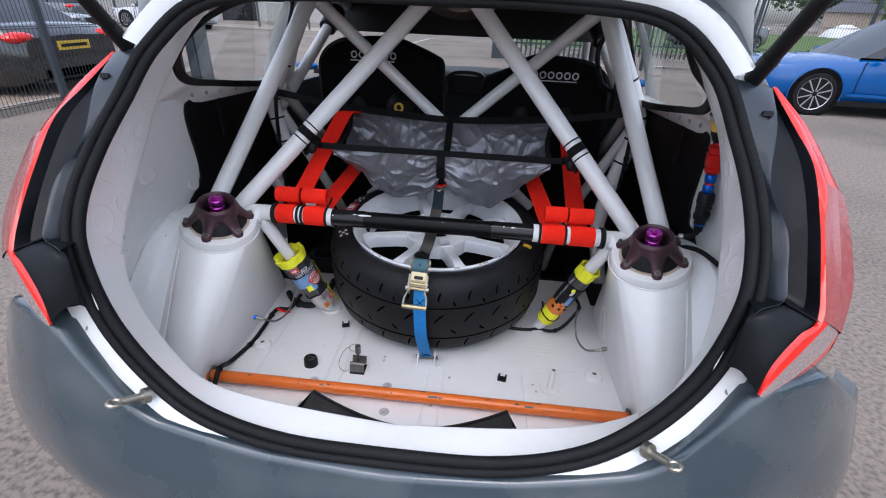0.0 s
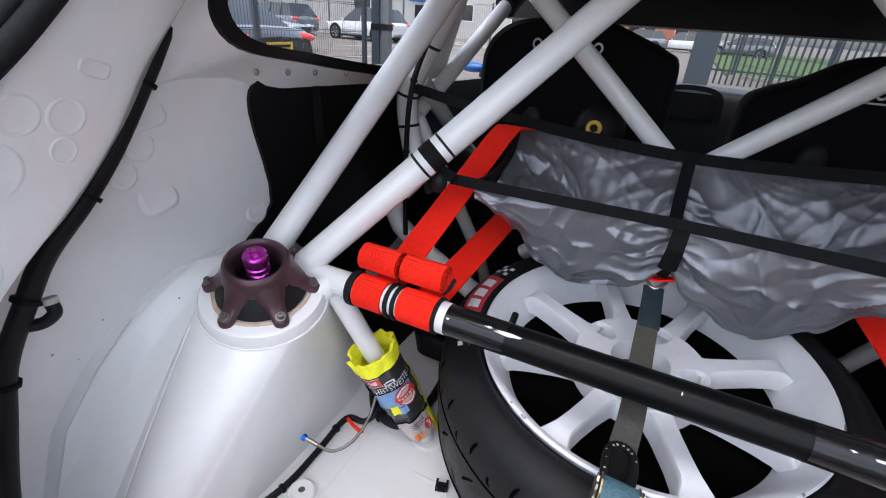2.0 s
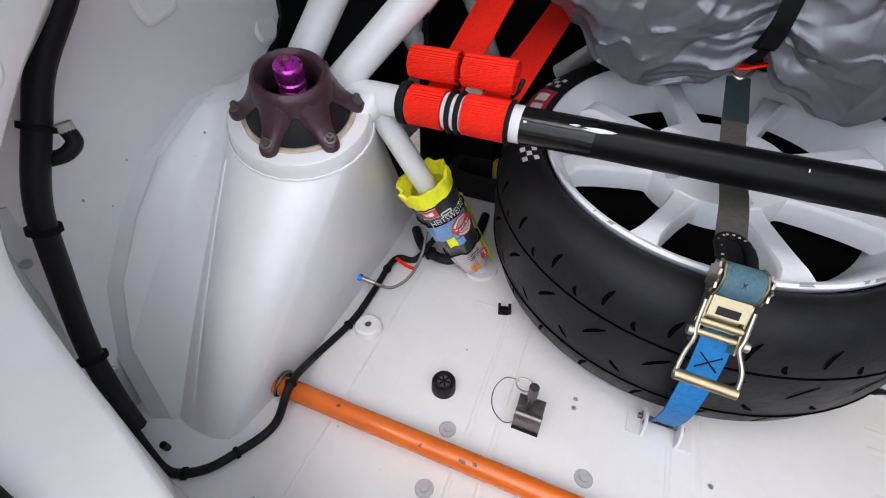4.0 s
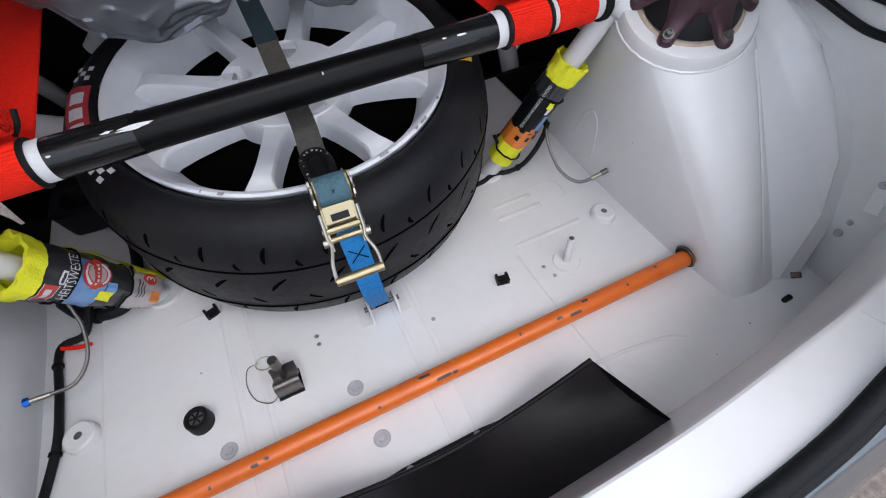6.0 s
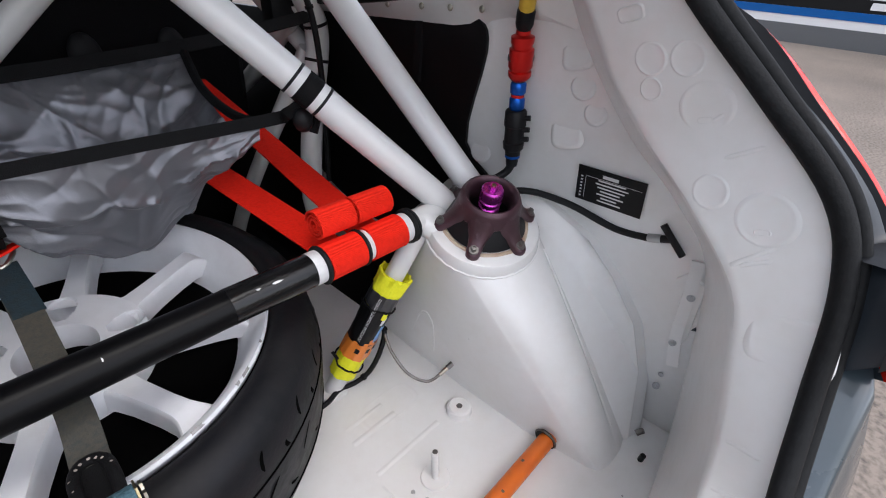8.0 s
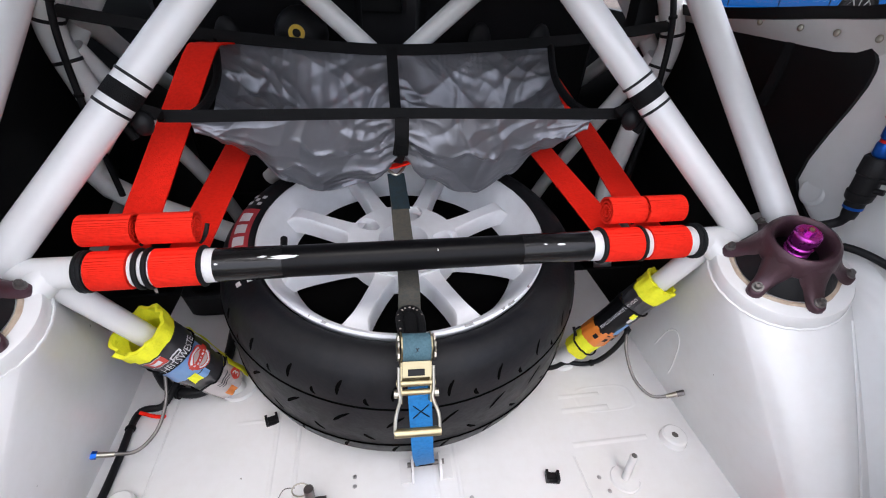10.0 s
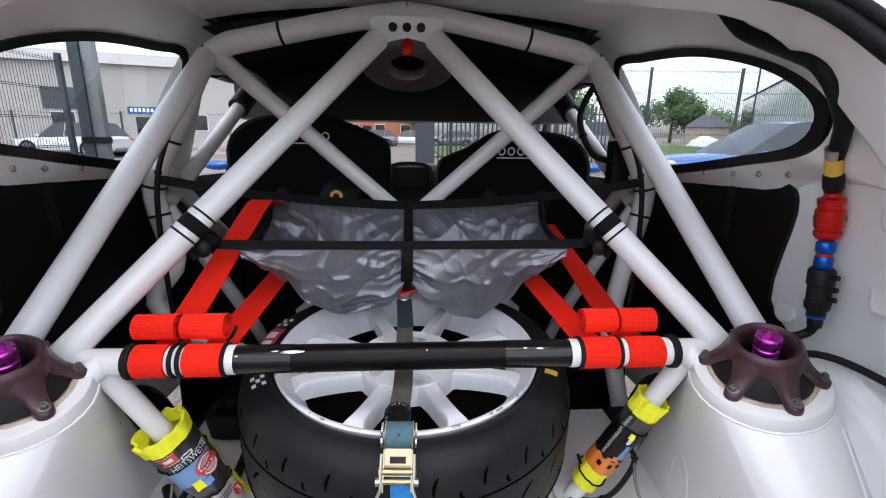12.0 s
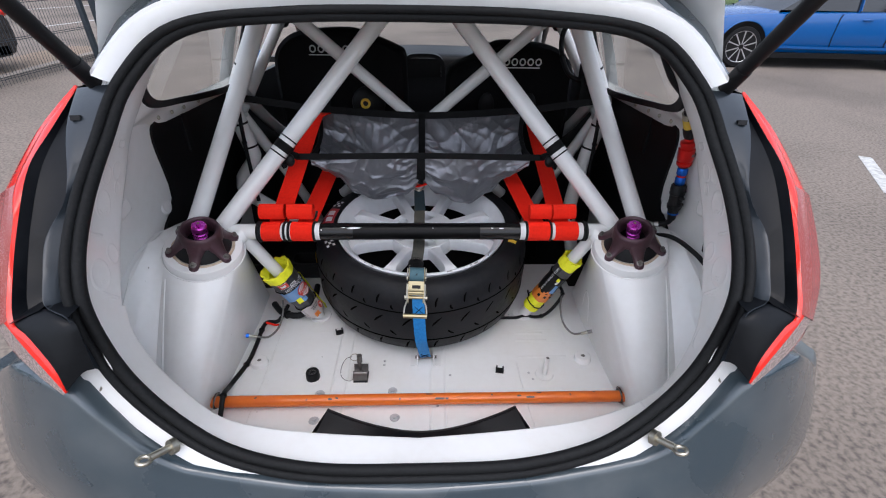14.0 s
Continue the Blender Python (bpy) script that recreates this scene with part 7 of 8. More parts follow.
part("pin", tube([(0.323, 1.527, 0.502), (0.327, 1.533, 0.553)], 0.0058, 16), TUBE, ob)
part("pin_end", tube([(0.327, 1.533, 0.553), (0.3271, 1.5331, 0.554)], 0.0042, 12), BOLT, ob)
for x, y in ((0.283, 1.535), (0.29, 1.512), (-0.10, 1.585), (-0.1, 1.57), (0.075, 1.53), (0.04, 1.43)):
    ob = on_floor("floor_plug", "tiny painted plug in the boot floor", "plug", x, y, "floor plugs")
    part("plug", lathe([(0.0001, 0.0014), (0.003, 0.0012), (0.0036, 0)], 14).move(Matrix.Translation((x, y, 0.4998))), BARE, ob)
for x_cap in (-0.246, 0.236):
    ob = on_floor("filler_cap", "blue anodised cap with two screws", "cap", x_cap, 1.325, "filler caps")
    here = Matrix.Translation((x_cap, 1.325, 0.4998)) @ Matrix.Rotation(0.25, 4, "Z")
    part("cap", lathe([(0.0001, 0.009), (0.016, 0.0085), (0.0225, 0.006), (0.024, 0.0)], 36).move(here), BLUECAP, ob)
    part("grip", box(-0.006, 0.006, -0.02, 0.02, 0.0084, 0.0125).move(here), BLUECAP, ob)
    for y in (-0.012, 0.012):
        part("screw", lathe([(0.0001, 0.0145), (0.005, 0.0145), (0.0055, 0.0124)], 14).move(here @ Matrix.Translation((0, y, 0))), BOLT, ob)

# black moulded duct by the sill
duct = on_floor("air_duct", "black moulded duct with a scooped rim by the sill", "duct", 0.0, 1.3)
DUCT = material("black_moulded_plastic", (0.007, 0.0068, 0.0075), 0.42, grain=0.4, size=60, stain=0.5, stain_size=12, second=(0.014, 0.0095, 0.009), bump=0.12, bump_size=300, spec=0.25)
rim_l, back_l, floor_l = [], [], []
for i in range(25):
    u = -1 + 2 * i / 24
    x = 0.004 + 0.201 * u
    z = 0.524 + 0.077 * abs(u) ** 1.8
    rim_l.append(Vector((x, 1.336, z)))
    floor_l.append(Vector((x * 1.02, 1.339, 0.5005)))
    back_l.append(Vector((0.004 + 0.262 * u, 1.232, 0.56)))
bowl = [[r.lerp(k, t) - Vector((0, 0, 0.02 * math.sin(math.pi * t) * abs(r.x / 0.21) ** 1.0)) for r, k in zip(rim_l, back_l)] for t in (0, 0.15, 0.3, 0.5, 0.7, 0.85, 1)]
part("bowl", loft(bowl), DUCT, duct)
part("front_wall", loft([[p + Vector((0, 0.003, 0)) for p in rim_l], floor_l]), DUCT, duct)
for sx in (0, -1):
    e = [rim_l[sx], back_l[sx], back_l[sx] * 1.0, floor_l[sx]]
    tip, rear = rim_l[sx], back_l[sx]
    ft, fr = floor_l[sx], Vector((rear.x * 1.02, rear.y, 0.5005))
    part("end_wall", Shape().add([tip, rear, fr, ft], [(0, 1, 2, 3)]), DUCT, duct)
edge_f = [(-0.14, 1.3385), (-0.10, 1.346), (-0.05, 1.35), (0.06, 1.35), (0.11, 1.346), (0.15, 1.3385)]
fl = loft([[Vector((x, y, z)) for x, y in edge_f] for z in (0.5002, 0.5028)], True)
fl.f += [tuple(range(6)), tuple(range(6, 12))]
part("flange", fl, DUCT, duct)
for x in (-0.043, 0.054):
    part("rivet", lathe([(0.0001, 0.003), (0.002, 0.003), (0.0042, 0.002), (0.005, 0.0)], 18).move(Matrix.Translation((x, 1.3445, 0.5028))), BARE, duct)
part("rim_edge", tube(rim_l, 0.0032, 8, 1), DUCT, duct)

# brake pipes out of the towers
for side in (1, -1):
    pipe = aboard(thing("brake_pipe", "thin steel pipe with a dark union at the tower" if side > 0 else "thin steel pipe with a blue union at the tower", "pipe", at=(side * 0.475, 1.64, 0.55), group="brake pipes"))
    if side > 0:
        pts = [(0.474, 1.632, 0.558), (0.449, 1.637, 0.546), (0.424, 1.648, 0.538), (0.407, 1.68, 0.548), (0.405, 1.72, 0.575), (0.413, 1.746, 0.598)]
    else:
        pts = [(-0.487, 1.637, 0.551), (-0.455, 1.642, 0.541), (-0.425, 1.65, 0.533), (-0.405, 1.68, 0.54), (-0.40, 1.72, 0.56), (-0.405, 1.75, 0.585)]
    part("pipe", tube(pts, 0.0028, 8), BOLT, pipe)
    p0, p1 = Vector(pts[0]), Vector(pts[1])
    part("union", tube([p0, p0.lerp(p1, 0.45)], 0.005 if side > 0 else 0.006, 6), BOLT if side > 0 else BLUECAP, pipe, "dark union nut" if side > 0 else "blue union nut")
    part("sleeve", tube([p0.lerp(p1, 0.4), p0.lerp(p1, 1.1)], 0.004, 10), STEEL, pipe)
cable("strut_lead", [(0.405, 1.775, 0.62), (0.415, 1.75, 0.603), (0.398, 1.742, 0.568), (0.374, 1.746, 0.53), (0.350, 1.758, 0.509), (0.315, 1.766, 0.507), (0.28, 1.757, 0.507), (0.20, 1.76, 0.507)], 0.0048, "black lead from the strut to the wheel", ties=(0.16, 0.5))
cable("tower_bolt_lead", [(0.606, 1.325, 0.53), (0.603, 1.33, 0.525), (0.60, 1.333, 0.522)], 0.005, "short dark stud in the corner", BOLT)

# ---------------------------------------------------------------- outside
ground = new("ground", mesh_of("ground", [(-300, -200, 0), (300, -200, 0), (300, 400, 0), (-300, 400, 0)], [(0, 1, 2, 3)], False))
ground.data.materials.append(ASPHALT)
tagged(ground, "grey worn asphalt car park", "ground", kind="structure")
LINE = material("worn_road_paint", (0.6, 0.6, 0.58), 0.8, grain=0.8, size=20, second=(0.25, 0.25, 0.24))


def at(p, turn):
    return Matrix.Translation((p[0], p[1], p[2] if len(p) > 2 else 0)) @ Matrix.Rotation(radians(turn), 4, "Z")


for x, y, turn, ln in ((3.75, 4.1, 60, 0.9), (8.0, 13.0, 30, 2.2), (4.2, 15.5, 20, 2.4), (10.5, 11.0, 30, 2.5), (-9, 14, 80, 3.0), (-3, 22, 85, 4), (2, 26, 85, 4), (-12, 19, 70, 4)):
    ob = new("road_marking", mesh_of("road_marking", box(-ln / 2, ln / 2, -0.05, 0.05, 0.0, 0.004).v, box(0, 1, 0, 1, 0, 1).f, False))
    ob.data.materials.append(LINE)
    ob.matrix_world = at((x, y), turn)
    tagged(ob, "worn white painted line on the asphalt", "road marking", "road markings", "structure")
KERB = material("concrete_kerb", (0.33, 0.29, 0.25), 0.9, grain=0.6, size=20)
GRAVEL = material("brown_gravel", (0.3, 0.23, 0.17), 0.95, grain=0.9, size=30, second=(0.14, 0.11, 0.08), bump=0.8, bump_size=60)
for name, s, mat, lab in (("verge", box(-6.4, -5.55, -6, 9.6, 0, 0.09), GRAVEL, "brown gravel strip under the fence"), ("kerb", box(-5.549, -5.4, -6, 9.6, 0, 0.1), KERB, "pale concrete kerb"),
                          ("kerb", box(-60, -8, 24.0, 24.2, 0, 0.1), KERB, "pale concrete kerb across the road"), ("pavement", box(-60, -8, 24.21, 27, 0, 0.09), KERB, "pale pavement across the road"),
                          ("kerb", box(1.5, 40, 20.0, 20.2, 0, 0.12), KERB, "pale concrete kerb by the green"), ("green", box(1.5, 60, 20.21, 60, 0, 0.1), GRASS, "rough grass beyond the car park")):
    ob = new(name, mesh_of(name, s.v, s.f, False))
    ob.data.materials.append(mat)
    tagged(ob, lab, name, kind="structure")


def fence_run(a, b, height, post_gap, mesh_gap, label, rows=6):
    """A welded mesh fence: posts, and each panel of thin wires as one part."""
    ob = thing("mesh_fence", label, "fence", at=(a[0], a[1], 0))
    A, B = Vector((*a, 0)), Vector((*b, 0))
    L = (B - A).length
    d = (B - A).normalized()
    k = max(1, round(L / post_gap))
    for i in range(k + 1):
        p = A.lerp(B, i / k)
        part("post", box(-0.035, 0.035, -0.03, 0.03, 0, height + 0.05).move(at(p, math.degrees(math.atan2(d.y, d.x)))), FENCE, ob)
    for i in range(k):
        p, q = A.lerp(B, i / k), A.lerp(B, (i + 1) / k)
        s = Shape()
        m = int((q - p).length / mesh_gap)
        side_v = Vector((-d.y, d.x, 0))
        for j in range(m):
            c = p.lerp(q, (j + 0.5) / m)
            w = 0.004
            s.add([c - d * w, c + d * w, c + d * w + Vector((0, 0, height)), c - d * w + Vector((0, 0, height))], [(0, 1, 2, 3)])
        zz = [0.1 + (height - 0.15) * r / (rows - 1) for r in range(rows)]
        for z in zz:
            for dz in (-0.012, 0.012):
                s.add([p + side_v * 0.006 + Vector((0, 0, z + dz - 0.004)), q + side_v * 0.006 + Vector((0, 0, z + dz - 0.004)), q + side_v * 0.006 + Vector((0, 0, z + dz + 0.004)), p + side_v * 0.006 + Vector((0, 0, z + dz + 0.004))], [(0, 1, 2, 3)])
        o = part("mesh_panel", s, FENCE, ob, "", False)
        tagged(o, kind="stuff")
    return ob


fence_run((-5.9, -3.0), (-5.2, 8.6), 2.2, 2.5, 0.05, "dark welded mesh fence along the verge")
fence_run((4.2, 14.4), (32.0, 12.0), 3.0, 2.5, 0.06, "dark welded mesh fence by the green")
fence_run((1.6, 20.5), (4.2, 14.4), 1.9, 2.5, 0.06, "dark welded mesh fence round the green")
fence_run((-30, 26.0), (-9, 25.0), 2.0, 2.6, 0.12, "dark railings before the sheds", 2)
gate_post = thing("gate_post", "dark square steel gate post with a grey sleeve", "gate post", at=(-5.1, 8.9, 0))
part("post", box(-5.2, -5.04, 8.82, 8.98, 0, 3.2), FENCE, gate_post)
part("sleeve", box(-5.03, -4.86, 8.85, 8.97, 0, 3.2), GREYCAR, gate_post)
part("band", box(-5.21, -4.85, 8.81, 8.99, 0.95, 1.05), BLACK, gate_post)
frame_gate = thing("gate_box", "dark square lock box on the fence", "box", at=(-5.6, 4.6, 1.1))
for y0, y1, z0, z1 in ((4.3, 4.36, 1.05, 1.45), (4.74, 4.8, 1.05, 1.45), (4.36, 4.74, 1.05, 1.11), (4.36, 4.74, 1.39, 1.45)):
    part("frame_bar", box(-5.62, -5.5, y0, y1, z0, z1), FENCE, frame_gate)
# palisade gates ahead of the car
for x0, x1, y in ((0.75, 4.6, 17.5), (5.2, 9.5, 19.0)):
    pal = thing("palisade_fence", "dark green palisade fence ahead of the car", "fence", at=(x0, y, 0))
    for i in range(int((x1 - x0) / 0.16)):
        xx = x0 + 0.16 * i
        part("pale", box(xx, xx + 0.055, y, y + 0.02, 0.0, 2.3), FENCE, pal)
    for z in (0.35, 1.95):
        part("rail", box(x0, x1, y + 0.021, y + 0.06, z, z + 0.05), FENCE, pal)
big = thing("gate_pillar", "thick dark steel gate pillar ahead of the car", "gate post", at=(0.45, 16.0, 0))
part("pillar", box(0.12, 0.72, 15.9, 16.2, 0, 4.5), FENCE, big)
part("cap", box(0.1, 0.74, 15.88, 16.22, 4.5, 4.56), FENCE, big)


# ---------------------------------------------------------------- cars outside
def make_car(name, label, paint, length, width, height, seed, plate_colour=None, estate=False, screen=(0.08, 0.46)):
    ob = thing(name, label, "car", "parked cars")
    L, W, H = length / 2, width / 2, height
    belt = H * 0.62
    n_ = 28
    rows = []
    for i in range(n_ + 1):
        u = -1 + 2 * i / n_                  # -1 rear, 1 front
        x = L * u
        end = max(0, abs(u) - 0.82) / 0.18
        w = W * (1 - 0.22 * end ** 2.2)
        top = belt * (0.97 - 0.05 * u) if u < 0.35 else belt * (0.95 - 0.16 * ((u - 0.35) / 0.65) ** 1.6)
        if u < -0.8:
            top = belt * (1.02 - 0.1 * ((-0.8 - u) / 0.2) ** 2)
        low = 0.2 + 0.1 * end ** 2
        if end > 0.98:
            top -= 0.06
        rows.append([Vector((x, -w * 0.86, low)), Vector((x, -w * 0.985, low + 0.12)), Vector((x, -w, (low + top) / 2)), Vector((x, -w * 0.985, top - 0.12)), Vector((x, -w * 0.93, top - 0.03)), Vector((x, -w * 0.8, top)),
                     Vector((x, 0, top + 0.025)),
                     Vector((x, w * 0.8, top)), Vector((x, w * 0.93, top - 0.03)), Vector((x, w * 0.985, top - 0.12)), Vector((x, w, (low + top) / 2)), Vector((x, w * 0.985, low + 0.12)), Vector((x, w * 0.86, low))])
    s = loft(rows, True)
    k = len(rows[0])
    s.f += [tuple(range(k)), tuple(n_ * k + j for j in range(k))]
    body = part("body", s, paint, ob)
    # glasshouse
    r0, r1, f1, f0 = (-0.93, -0.72, 0.1, 0.46) if estate else (-0.8, -0.42, *screen)
    def gh(inset, lift):
        pts = []
        for q, z in ((r0, belt * 0.985), (r1, H * 0.985), (-0.12, H), (f1, H * 0.975), (f0, belt * 0.94)):
            w = W * (0.86 if z < H * 0.8 else 0.68) - inset
            pts.append((Vector((L * q, -w, z + lift)), Vector((L * q, w, z + lift))))
        return pts
    g = gh(0, 0)
    rows = [[a, a.lerp(b, 0.25) + Vector((0, 0, 0.015)), a.lerp(b, 0.5) + Vector((0, 0, 0.02)), a.lerp(b, 0.75) + Vector((0, 0, 0.015)), b] for a, b in g]
    roof = part("roof", loft(rows[1:4]), paint, ob)
    part("rear_window", loft(rows[0:2]), DARKWIN, ob)
    part("windscreen", loft(rows[3:5]), DARKWIN, ob)
    for sy in (0, 1):
        col = [p[sy] for p in g]
        base = [Vector((p.x, (1 if sy else -1) * W * 0.87, belt * 0.97)) for p in col]
        part("side_window", loft([col, base]), DARKWIN, ob)
        for q in (-0.12, 0.02) if screen[0] > 0 and not estate else (-0.5, -0.12) if estate else (-0.38, -0.14):
            sgn = 1 if sy else -1
            part("door_pillar", sweep([Vector((L * q, sgn * W * 0.885, belt * 0.97)), Vector((L * q - 0.03, sgn * W * 0.695, H * 0.985))], [(-0.035, -0.008), (0.035, -0.008), (0.035, 0.008), (-0.035, 0.008)], (1, 0, 0)), paint, ob)
            part("door_handle", blob((L * q - 0.12, sgn * W * 0.995, belt * 0.84), 0.09, 0.015, 0.02, 6), paint, ob)
        sgn = 1 if sy else -1
        part("door_mirror", blob((L * (screen[1] - 0.12), sgn * (W + 0.08), belt * 1.0), 0.07, 0.09, 0.055, 8), paint, ob)
        part("sill", box(-L * 0.5, L * 0.5, sgn * W * 0.9, sgn * W * 0.99, 0.17, 0.25), PLASTIC, ob)
        part("side_crease", sweep([Vector((-L * 0.4, sgn * W * 0.998, 0.34)), Vector((0, sgn * W * 1.002, 0.335)), Vector((L * 0.42, sgn * W * 0.998, 0.345))], [(-0.012, -0.02), (0.006, 0.0), (-0.012, 0.02)], (0, 0, 1)), paint, ob)
        for q in (0.38, 0.0, -0.38):
            part("door_seam", sweep([Vector((L * q, sgn * W * 0.992, 0.3)), Vector((L * q + 0.02, sgn * W * 1.004, 0.5)), Vector((L * q, sgn * W * 0.99, belt * 0.86)), Vector((L * q - 0.05, sgn * W * 0.95, belt * 0.93))], [(-0.005, -0.004), (0.005, -0.004), (0.005, 0.004), (-0.005, 0.004)], (0, 1, 0)), BLACK, ob)
        hl = part("headlamp", blob((L * 0.93, sgn * W * 0.74, belt * 0.79), 0.17, 0.2, 0.055, 8), HEADLAMP, ob)
        part("fog_lamp", blob((L * 0.985, sgn * W * 0.62, 0.42), 0.04, 0.1, 0.025, 8), HEADLAMP, ob)
        part("tail_lamp", blob((-L * 0.955, sgn * W * 0.72, belt * 0.86), 0.12, 0.21, 0.07, 8), LAMPRED, ob)
        for q in (-0.6, 0.62):
            c0 = Vector((L * q, sgn * (W - 0.1), 0.33))
            turn = Matrix.Translation(c0) @ Matrix.Rotation(-sgn * math.pi / 2, 4, "X")
            part("arch_lip", tube([turn @ Vector((0.392 * math.cos(t), -sgn * 0.392 * math.sin(t), 0.098)) for t in [-0.25 + k * (math.pi + 0.5) / 24 for k in range(25)]], 0.012, 6, 1), paint, ob)
            # flat black disc on the uncut flank, painted for the arch's shaded gap
            arch = part("wheel_arch", lathe([(0.0001, 0.103), (0.385, 0.103)], 32).move(turn), BLACK, ob)
            w = part("wheel", lathe([(0.225, -0.1), (0.3, -0.1), (0.325, -0.07), (0.33, 0), (0.325, 0.08), (0.3, 0.115), (0.245, 0.118), (0.225, 0.1)], 36, True).move(turn), TYRE, ob)
            part("rim_dish", lathe([(0.0001, 0.07), (0.235, 0.085), (0.245, 0.105)], 36).move(turn), BLACK, w)
            for a in range(5):                  # bright edges of each dark forked spoke
                for off in (-1, 1):
                    q_ = turn @ Matrix.Rotation(2 * math.pi * a / 5, 4, "Z")
                    part("spoke", Shape().add([q_ @ Vector(v) for v in ((0.035, off * 0.006, 0.112), (0.035, off * 0.022, 0.112), (0.232, off * 0.088, 0.116), (0.234, off * 0.066, 0.116))], [(0, 1, 2, 3)]), ALLOY, w)
                    part("spoke_back", Shape().add([q_ @ Vector(v) for v in ((0.035, 0, 0.106), (0.035, off * 0.022, 0.106), (0.234, off * 0.09, 0.108), (0.236, 0, 0.108))], [(0, 1, 2, 3)]), PLASTIC, w)
            part("rim_lip", lathe([(0.236, 0.112), (0.243, 0.117), (0.248, 0.11), (0.24, 0.105)], 36, True).move(turn), ALLOY, w)
            part("hub_cap", lathe([(0.0001, 0.118), (0.035, 0.116), (0.04, 0.1)], 16).move(turn), BLACK, w)
    part("grille", box(L * 0.985, L * 1.0, -W * 0.42, W * 0.42, belt * 0.58, belt * 0.78), BLACK, ob)
    part("lower_grille", box(L * 0.985, L * 1.003, -W * 0.6, W * 0.6, 0.3, 0.38), BLACK, ob)
    part("trim_strip", box(L * 0.985, L * 1.006, -W * 0.72, W * 0.72, 0.385, 0.4), ALLOY, ob)
    part("rear_apron", box(-L * 1.0, -L * 0.97, -W * 0.6, W * 0.6, 0.28, 0.4), BLACK, ob)
    if plate_colour:
        pl = part("number_plate", box(-L * 1.005, -L * 0.985, -0.26, 0.26, 0.62, 0.73), plate_colour, ob, "plain yellow plate")
        part("plate_bar", box(-L * 1.007, -L * 1.0051, -0.21, 0.21, 0.655, 0.695), BLACK, pl)
    return ob


blue = make_car("blue_hatchback", "bright blue parked hatchback on dark alloy wheels", BLUECAR, 4.67, 1.81, 1.46, 1, screen=(0.0, 0.40))
blue.matrix_world = at((6.8, 9.6), 176)
bmw = make_car("black_saloon", "black parked saloon with red lamps behind the fence", BLACKCAR, 4.9, 1.87, 1.47, 2, YELLOW)
bmw.matrix_world = at((-8.05, 6.95), 180)
grey = make_car("grey_estate", "grey parked estate car across the road", GREYCAR, 4.6, 1.8, 1.45, 3, None, True)
grey.matrix_world = at((-13.2, 13.0), 20)
white = make_car("white_hatchback", "white parked hatchback before the railings", WHITECAR, 4.2, 1.78, 1.45, 4, None, True)
white.matrix_world = at((-14.6, 22.3), 175)
for (x, y), turn in (((-19.6, 21.5), 170), ((-3.6, 44), 180), ((3.8, 45), 170)):
    copy_thing(grey, at((x, y), turn))
copy_thing(white, at((-0.5, 46), 185))
van = make_car("white_van", "white delivery van with a blue printed wave", WHITECAR, 5.4, 2.0, 2.4, 5, None, True)
wave = [Vector((-2.3 + 4.0 * i / 12, -1.015, 0.5 + 0.75 * math.sin(math.pi * i / 12))) for i in range(13)]
base = [Vector((p.x, p.y, 0.35)) for p in wave]
part("blue_wave", loft([wave, base]), BLUECAR, van, "printed blue wave")
van.matrix_world = at((-13.4, 4.6), 188)
dark = make_car("dark_van", "dark grey van parked beyond the green's fence", GREYCAR, 4.9, 1.9, 1.95, 6, None, True)
dark.matrix_world = at((11.5, 27.5), 20)


# ---------------------------------------------------------------- buildings and trees
def shed(name, label, c, turn, lx, ly, h, rise, wall_mat, roof_mat, category="building"):
    ob = thing(name, label, category, at=(0, 0, 0))
    part("wall", box(-lx / 2, lx / 2, -ly / 2, ly / 2, 0, h), wall_mat, ob)
    s = Shape().add([(-lx / 2 - 0.3, -ly / 2 - 0.3, h + 0.003), (lx / 2 + 0.3, -ly / 2 - 0.3, h + 0.003), (lx / 2 + 0.3, ly / 2 + 0.3, h + 0.003), (-lx / 2 - 0.3, ly / 2 + 0.3, h + 0.003), (-lx / 2 + (ly / 2 if category == "house" else -0.3), 0, h + rise), (lx / 2 - (ly / 2 if category == "house" else -0.3), 0, h + rise)],
                    [(0, 1, 5, 4), (2, 3, 4, 5), (1, 2, 5), (3, 0, 4), (0, 3, 2, 1)])
    part("roof", s, roof_mat, ob, "", False)
    ob.matrix_world = at(c, turn)
    PLACED.add(ob.name)
    return ob


def opening(ob, name, x0, x1, z0, z1, y, mat, label=""):
    w = part(name, box(x0, x1, y - 0.04, y + 0.02, z0, z1), mat, ob, label, False)
    part("window_frame", box(x0 - 0.06, x1 + 0.06, y - 0.02, y - 0.001, z0 - 0.06, z1 + 0.06), PRINT, w)
    return w


s1 = shed("warehouse", "pale clad warehouse with a dark panel and a blue sign", (-27, 38), 18, 34, 14, 5.2, 1.6, CLADDING, CLADDING)
part("dark_panel", box(2.2, 5.2, -7.06, -7.0, 2.4, 3.7), FENCE, s1, "dark blue-grey wall panel")
sg = part("sign", box(6.6, 8.9, -7.08, -7.0, 2.2, 2.65), BLUECAR, s1, "blue sign board")
for i in range(9):
    part("sign_bar", box(6.75 + 0.235 * i, 6.9 + 0.235 * i, -7.1, -7.081, 2.32, 2.55), PRINT, sg)
part("door", box(7.0, 9.2, -7.05, -7.0, 0, 2.0), BLACK, s1, "dark doorway")
for x in (-14, -9, 2.5, 10, 14):
    opening(s1, "window", x, x + 1.2, 1.2, 2.2, -7.0, DARKWIN)
s1b = shed("workshop", "pale workshop with a blue fascia", (-39, 29), 30, 16, 14, 3.8, 1.5, CLADDING, SLATE)
